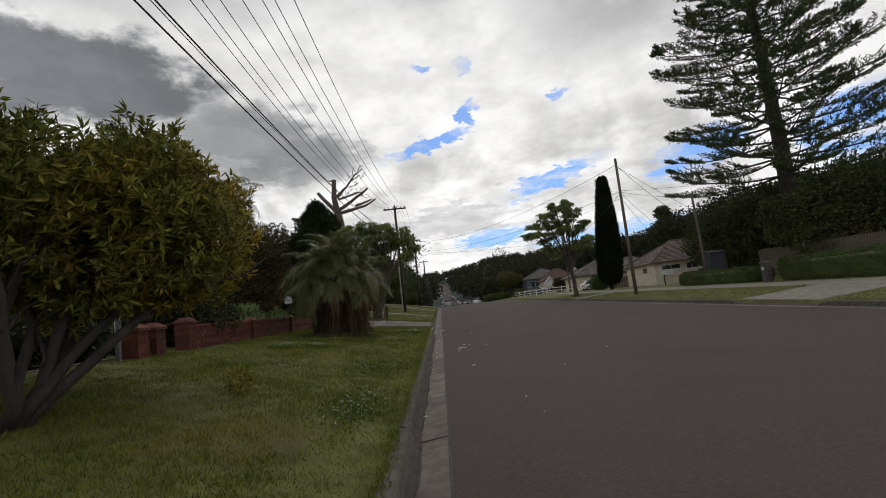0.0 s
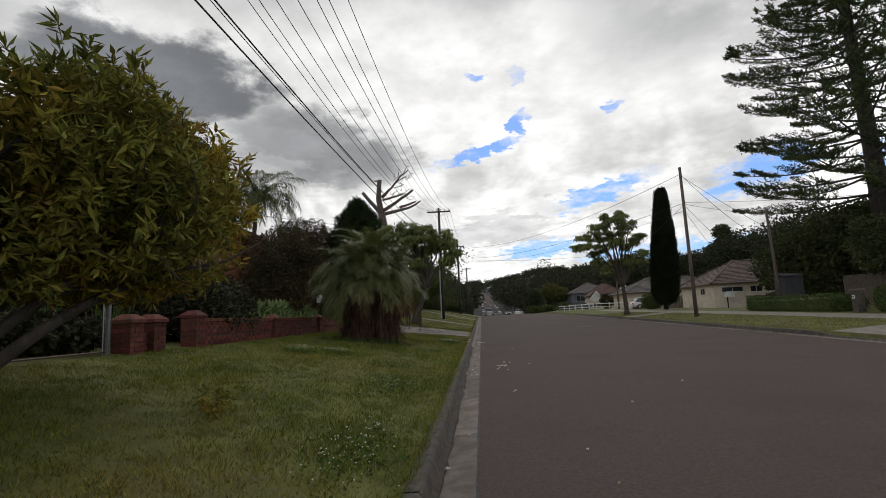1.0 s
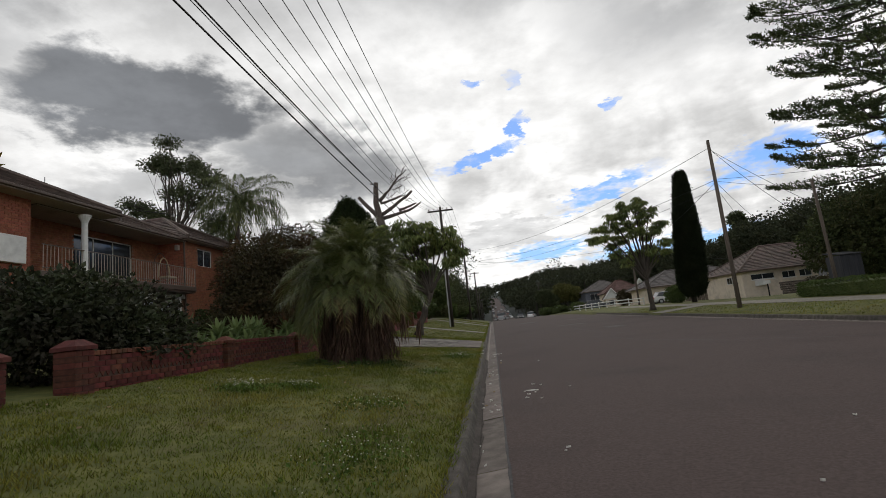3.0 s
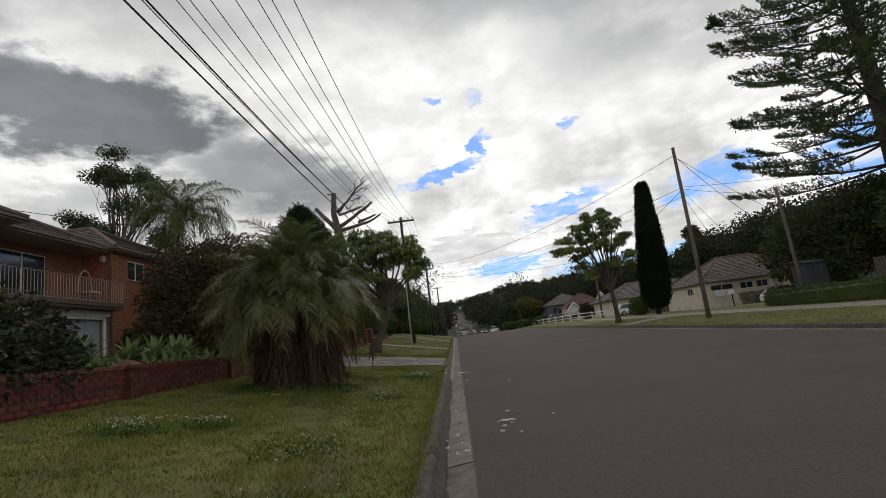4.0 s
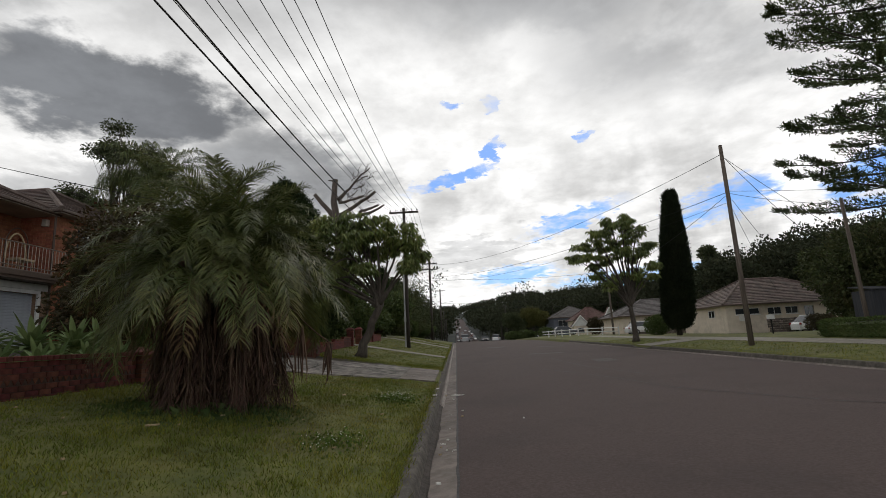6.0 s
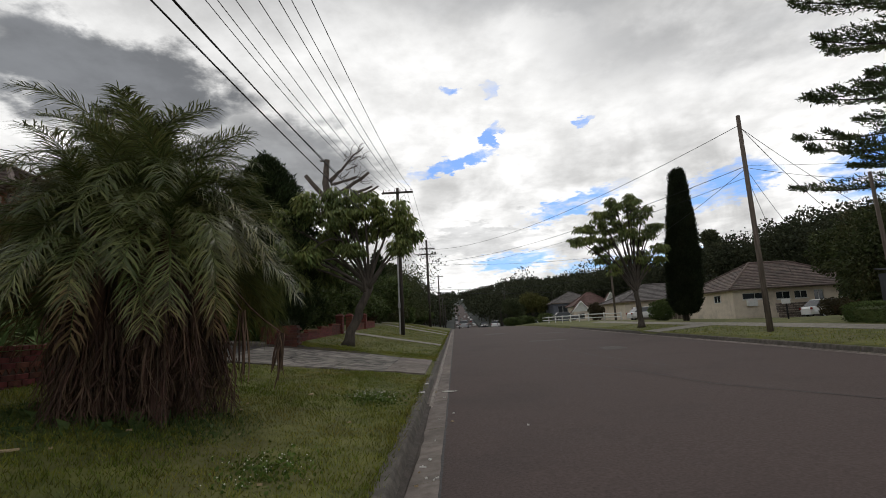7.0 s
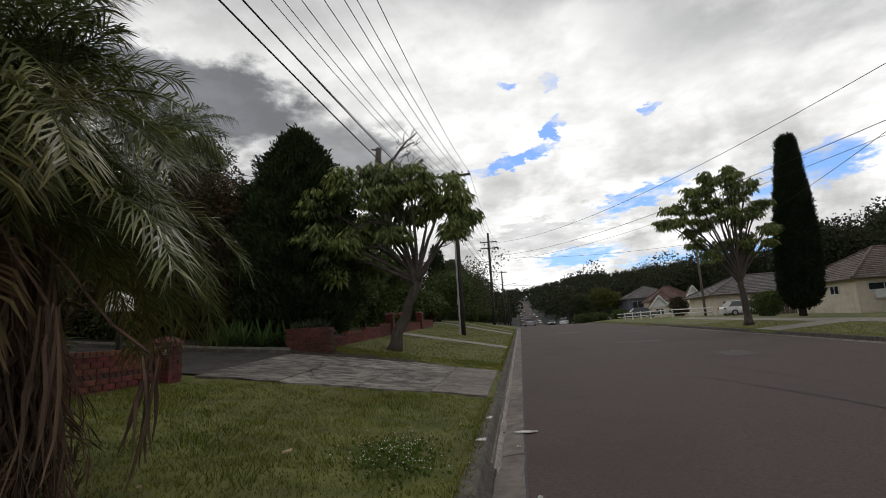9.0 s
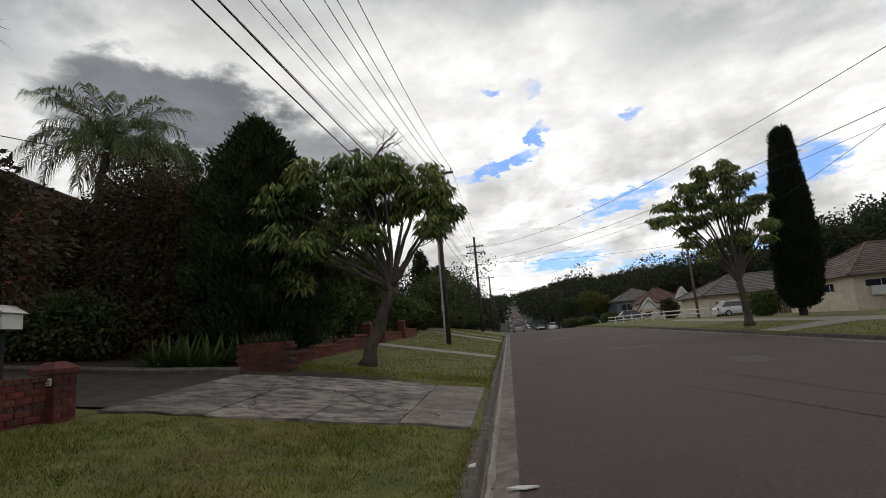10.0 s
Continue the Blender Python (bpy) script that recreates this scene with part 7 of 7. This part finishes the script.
picket_house("neighbour_house", "pale house half hidden by dark trees", 29.5, 38.0, 8.0, 25.0, 1.2, 3.9, M["cream"], M["tile_grey"], [(21.0, 22.6, 2.2, 3.2), (17.0, 18.6, 2.2, 3.2)], 0.4, 10)

# fence with thin bars, left of the gate piers
t_ = thing("metal_fence", "thin-barred dark metal fence with a grey corner post", "fence")
part("fence_post", MB().tube([(-6.4, 9.95, 1.0), (-6.4, 9.95, 2.55)], 0.05, 8), M["steel"], t_)
for k in range(58):
    y_ = 9.85 - k * 0.11
    part("bar", MB().tube([(-6.4, y_, 1.0), (-6.4, y_, 2.25)], 0.010, 5) if k == 0 else BAR[0], M["steel"], t_)
    if k == 0:
        BAR = [t_.children[-1].data]
    else:
        t_.children[-1].location = (0, -k * 0.11, 0)
part("rail", MB().tube([(-6.4, 9.95, 2.2), (-6.4, 3.4, 2.2)], 0.018, 5), M["fascia"], t_)
part("rail", MB().tube([(-6.4, 9.95, 1.25), (-6.4, 3.4, 1.25)], 0.018, 5), M["fascia"], t_)
for k, (x, y, h) in enumerate(((-7.7, 9.0, 0.9), (-7.9, 7.2, 1.0), (-8.0, 5.0, 1.1))):
    make_tree("garden_bush", "dark bush in the shade behind the metal fence", x, y, [(0, 0, h * 0.45, 1.0, 1.1, h * 0.42), (0.3, 0.9, h * 0.36, 0.8, 0.9, h * 0.36), (-0.5, -0.6, h * 0.5, 0.9, 0.9, h * 0.4)], 5000, 0.11, 0.035, M["dusky"], M["bark"], 160 + k, 0.05, twigs=False)


# ---- cars ----
def make_car(label, x, y, turn, paint, seed=0, wagon=False, group="cars on the far road"):
    z = float(rz(y)) + 0.05 if -1 < x < 11.4 else float(gz(x, y))
    t = thing("car", label, "car", (x, y, z), group, turn)
    # stations along the length: y, half width, floor, belt
    ys = np.array([-2.15, -2.05, -1.3, -0.6, 0.4, 1.4, 2.0, 2.15])
    hw = np.array([0.62, 0.80, 0.88, 0.89, 0.89, 0.88, 0.80, 0.62])
    zt = np.array([0.62, 0.72, 0.88, 0.93, 0.95, 0.95, 0.90, 0.75])
    sec = lambda i: [(-hw[i] * 0.92, ys[i], 0.28), (-hw[i], ys[i], 0.5), (-hw[i] * 0.97, ys[i], zt[i] - 0.06), (-hw[i] * 0.85, ys[i], zt[i]), (hw[i] * 0.85, ys[i], zt[i]), (hw[i] * 0.97, ys[i], zt[i] - 0.06), (hw[i], ys[i], 0.5), (hw[i] * 0.92, ys[i], 0.28)]
    mb = MB().grid(np.array([sec(i) for i in range(8)]))
    mb.f.append([tuple(range(8)), tuple(range(mb.n - 1, mb.n - 9, -1))])
    body = part("body", mb, paint, t, smooth_=False)
    end = 1.95 if wagon else 1.6
    lo = [(-0.80, -1.2, 0.9), (0.80, -1.2, 0.9), (0.80, end + 0.2, 0.93), (-0.80, end + 0.2, 0.93)]
    hi = [(-0.62, -0.45, 1.42), (0.62, -0.45, 1.42), (0.62, end - 0.35, 1.44), (-0.62, end - 0.35, 1.44)]
    part("window_glass", MB().add(lo + hi, [(0, 1, 5, 4), (1, 2, 6, 5), (2, 3, 7, 6), (3, 0, 4, 7)]), M["glass"], t, "dark tinted glass")
    part("roof", MB().bevel_box(-0.63, 0.63, -0.5, end - 0.3, 1.41, 1.48, 0.03), paint, t)
    for px in (-0.80, 0.80):
        for py in (-1.35, 1.3):
            w = part("wheel", MB().tube([(px - 0.1, py, 0.31), (px + 0.1, py, 0.31)], 0.31, 14), M["rubber"], t)
            part("rim", MB().tube([(px - 0.11, py, 0.31), (px + 0.11, py, 0.31)], 0.19, 10), M["steel"], w)
        part("headlight", MB().bevel_box(px * 0.75 - 0.16, px * 0.75 + 0.16, -2.16, -2.05, 0.6, 0.74, 0.02), M["lamp_white"], t)
        part("tail_light", MB().bevel_box(px * 0.8 - 0.1, px * 0.8 + 0.1, 2.05, 2.16, 0.68, 0.86, 0.02), M["lamp_red"], t)
    part("bumper", MB().bevel_box(-0.6, 0.6, -2.2, -2.1, 0.36, 0.46, 0.02), M["rubber"], t)
    return t


make_car("silver hatchback driving over the crest", 1.6, 107, 180, M["car_silver"], group="")
for k, (x, y, tn, c, w, lab) in enumerate(((8.8, 122, 170, "white", False, "white car waiting past the crest"), (6.6, 128, 0, "black", False, "dark car past the crest"), (16.5, 125, 95, "white", True, "white wagon turning from a side street"), (21.9, 70.0, 95, "white", False, "white sedan parked beside the timber fence"),
                                           (18.5, 97, 90, "grey", False, "grey car parked by the cottage"), (1.2, 262, 180, "white", True, "white van on the far hill"), (9.6, 268, 0, "white", False, "white car on the far hill"), (9.8, 285, 0, "silver", False, "silver car on the far hill"),
                                           (1.0, 300, 180, "white", False, "white car on the far hill"), (9.8, 315, 0, "red", False, "red car on the far hill"), (6.0, 275, 0, "black", False, "black car on the far hill"), (1.0, 340, 180, "grey", False, "grey car on the far hill"), (9.8, 370, 0, "white", False, "white car on the far hill"), (1.0, 410, 180, "white", True, "white van on the far hill"), (3.8, 450, 180, "white", False, "white car on the far hill"), (9.8, 480, 0, "silver", False, "silver car on the far hill"), (3.9, 255, 0, "white", False, "white car on the far hill"), (7.0, 262, 180, "silver", False, "silver car on the far hill"), (10.2, 300, 0, "grey", False, "grey car parked on the far hill"), (4.0, 292, 0, "white", False, "white car on the far hill"), (7.2, 318, 180, "grey", False, "grey car on the far hill"), (10.2, 335, 0, "white", True, "white van parked on the far hill"), (1.0, 322, 180, "silver", False, "silver car parked on the far hill"), (4.2, 352, 0, "silver", False, "silver car on the far hill"), (10.2, 352, 0, "black", False, "black car parked on the far hill"), (7.2, 390, 180, "white", False, "white car on the far hill"), (1.0, 375, 180, "white", False, "white car parked on the far hill"),
                                           (31.1, 54.6, 90, "white", False, "white car half hidden before the stone wall"))):
    make_car(lab, x, y, tn, M["car_" + c], k, w)


# ---- far woods ----
def make_far_woods():
    r = rng(900)
    P, D, S = [], [], []
    spots = []
    for _ in range(260):      # both sides of the road beyond the crest
        y = r.uniform(135, 420)
        side = r.random() < 0.62
        x = 5.5 + (14 + 75 * r.random() ** 1.3) if side else 5.5 - (14 + 60 * r.random() ** 1.3)
        spots.append((x, y, r.uniform(10, 17)))
    for _ in range(330):      # wooded rise beyond the houses
        x = 46 + 150 * r.random() ** 1.4
        y = r.uniform(62, 260)
        spots.append((x, y, r.uniform(9, 15)))
    for _ in range(60):      # belt of tall trees just past the crest
        spots.append((9 + 16 * 0.6 + 45 * r.random() ** 1.2 - 4, r.uniform(138, 190), 7 + 9.5 * r.random() ** 0.8))
    for _ in range(60):
        spots.append((r.uniform(-48, -9), r.uniform(122, 185), r.uniform(11, 17)))
    for _ in range(70):
        y = r.uniform(420, 900)
        spots.append((5.5 + r.choice([-1, 1]) * r.uniform(14, 190), y, r.uniform(10, 18)))
    for _ in range(40):
        spots.append((r.uniform(-90, -30), r.uniform(50, 190), r.uniform(6, 11)))
    for _ in range(650):     # slopes either side of the far road
        y = r.uniform(200, 950)
        spots.append((5.5 + r.choice([-1, 1]) * (9.5 + (30 + y * 0.25) * r.random() ** 1.3), y, r.uniform(9, 15)))
    for _ in range(420):     # wooded ridge that closes the view
        y = r.uniform(1400, 2600)
        spots.append((r.uniform(-0.45, 0.3) * y, y, r.uniform(22, 34)))
    mb = MB()
    tr = MB()
    for x, y, h in spots:
        z = float(gz(x, y))
        near = y < 200
        n = (1200 if x > 40 else 560) if near else 110
        w = h * r.uniform(0.28, 0.42)
        cl = [(x + r.normal() * w * 0.5, y + r.normal() * w * 0.5, z + h * f, w * r.uniform(0.5, 0.8), w * r.uniform(0.5, 0.8), h * 0.17) for f in (0.35, 0.5, 0.62, 0.75, 0.86)]
        Q, u = crown_points(r, cl, n, 0.5)
        leaf_quads(mb, Q, u + 0.7 * r.normal(size=Q.shape), *(((0.50, 0.25) if x > 40 else (0.52, 0.22)) if near else ((1.6, 0.6) if y < 1300 else (5.0, 2.4))), r)
        tr.tube([(x, y, z - 0.5), (x, y, z + h * 0.7)], [0.25, 0.1], 5, False)
    tagged(part("far_woods", mb, M["far"]), "dark wooded slopes beyond the houses and road", "trees", kind="stuff")
    tagged(part("far_trunks", tr, M["bark"]), "trunks of the far woods", "trees", kind="stuff")
    # tall gums standing out of the skyline
    for k, (x, y, h) in enumerate(((-13, 122, 13), (60, 130, 17))):
        cl = [(r.normal() * 2.2, r.normal() * 2, h * f, 1.9, 1.8, 1.1) for f in (0.55, 0.66, 0.76, 0.84, 0.92, 0.97)]
        make_tree("gum_tree", "tall open gum tree on the skyline", x, y, cl, 2600, 0.6, 0.16, M["gum"], M["bark"], 950 + k, 0.28)


make_far_woods()


# ---- litter ----
def litter(label, x, y, pts, mat, lift=0.006, on_grass=False, name="litter"):
    z = float(gz(x, y)) + 0.03 if on_grass else float(rz(y)) + 0.07 * max(0, 1 - ((x - 5.5) / 5.6) ** 2) * (x > LIP)
    p = np.array(pts, float)
    n = len(p)
    top = np.c_[p, np.full(n, lift + 0.004)]
    top[::2, 2] += 0.012
    bot = np.c_[p, np.full(n, lift - 0.004)]
    mb = MB().add(np.r_[top, bot], np.empty((0, 4), int))
    mb.f.append([tuple(range(n)), tuple(range(2 * n - 1, n - 1, -1))] + [(i, i + n, (i + 1) % n + n, (i + 1) % n) for i in range(n)])
    ob = part(name, mb, mat)
    ob.location = (x, y, z)
    tagged(ob, label, name.replace("_", " "))


litter("crumpled white paper scrap at the gutter edge", -0.06, 23.6, [(-0.16, -0.03), (0.02, -0.06), (0.16, 0.0), (0.10, 0.05), (-0.05, 0.02)], M["litter"], 0.02)
litter("torn white paper on the asphalt", 0.48, 15.0, [(-0.09, 0), (0.0, -0.05), (0.10, 0.01), (0.02, 0.06)], M["litter"])
litter("white litter on the kerb", -0.58, 22.6, [(-0.06, -0.04), (0.05, -0.05), (0.06, 0.05), (-0.03, 0.06)], M["litter"], 0.165)
litter("white litter on the kerb", -0.56, 23.9, [(-0.04, -0.06), (0.03, -0.05), (0.04, 0.06), (-0.03, 0.04)], M["litter"], 0.165)
litter("pale dry leaf on the grass", -3.75, 17.1, [(-0.08, -0.02), (0.02, -0.04), (0.08, 0.03), (0.0, 0.05)], M["leaf_dry"], 0.02, True, "fallen_leaf")
litter("pale dry leaf on the grass", -2.35, 17.0 + 4.3, [(-0.02, -0.08), (0.04, -0.02), (0.02, 0.08), (-0.04, 0.02)], M["leaf_dry"], 0.02, True, "fallen_leaf")
r_ = rng(776)
for cx_, cy_, n_ in ((-0.2, 13.9, 9), (0.5, 15.0, 8), (-0.22, 18.2, 4)):
    for k in range(n_):
        s_ = r_.uniform(0.008, 0.030)
        a_ = np.sort(r_.uniform(0, 6.28, 6))
        litter("torn scrap of white paper in the gutter", min(cx_ + r_.normal() * 0.11, -0.11) if cx_ < 0 else cx_ + r_.normal() * 0.12, cy_ + r_.normal() * 0.45, np.stack([s_ * np.cos(a_) * 1.3, s_ * np.sin(a_)], -1), M["litter"], 0.012)
r_ = rng(777)
for k in range(30):
    y_ = r_.uniform(4.5, 26)
    x_ = r_.choice([r_.uniform(-0.42, -0.12), r_.uniform(0.0, 1.3), r_.uniform(0, 6)], p=[0.5, 0.35, 0.15])
    s_ = r_.uniform(0.010, 0.024)
    a_ = np.sort(r_.uniform(0, 6.28, 5))
    litter("small pale scrap on the asphalt", x_, y_, np.stack([s_ * np.cos(a_) * 1.4, s_ * np.sin(a_)], -1), M["litter"] if k % 3 else M["leaf_dry"], 0.01)
for k in range(26):
    y_, x_ = r_.uniform(6, 24), r_.uniform(-6.0, -1.0)
    s_ = r_.uniform(0.010, 0.024)
    a_ = np.sort(r_.uniform(0, 6.28, 5))
    litter("small dry leaf in the grass", x_, y_, np.stack([s_ * np.cos(a_) * 1.6, s_ * np.sin(a_)], -1), M["leaf_dry"], 0.02, True, "fallen_leaf")
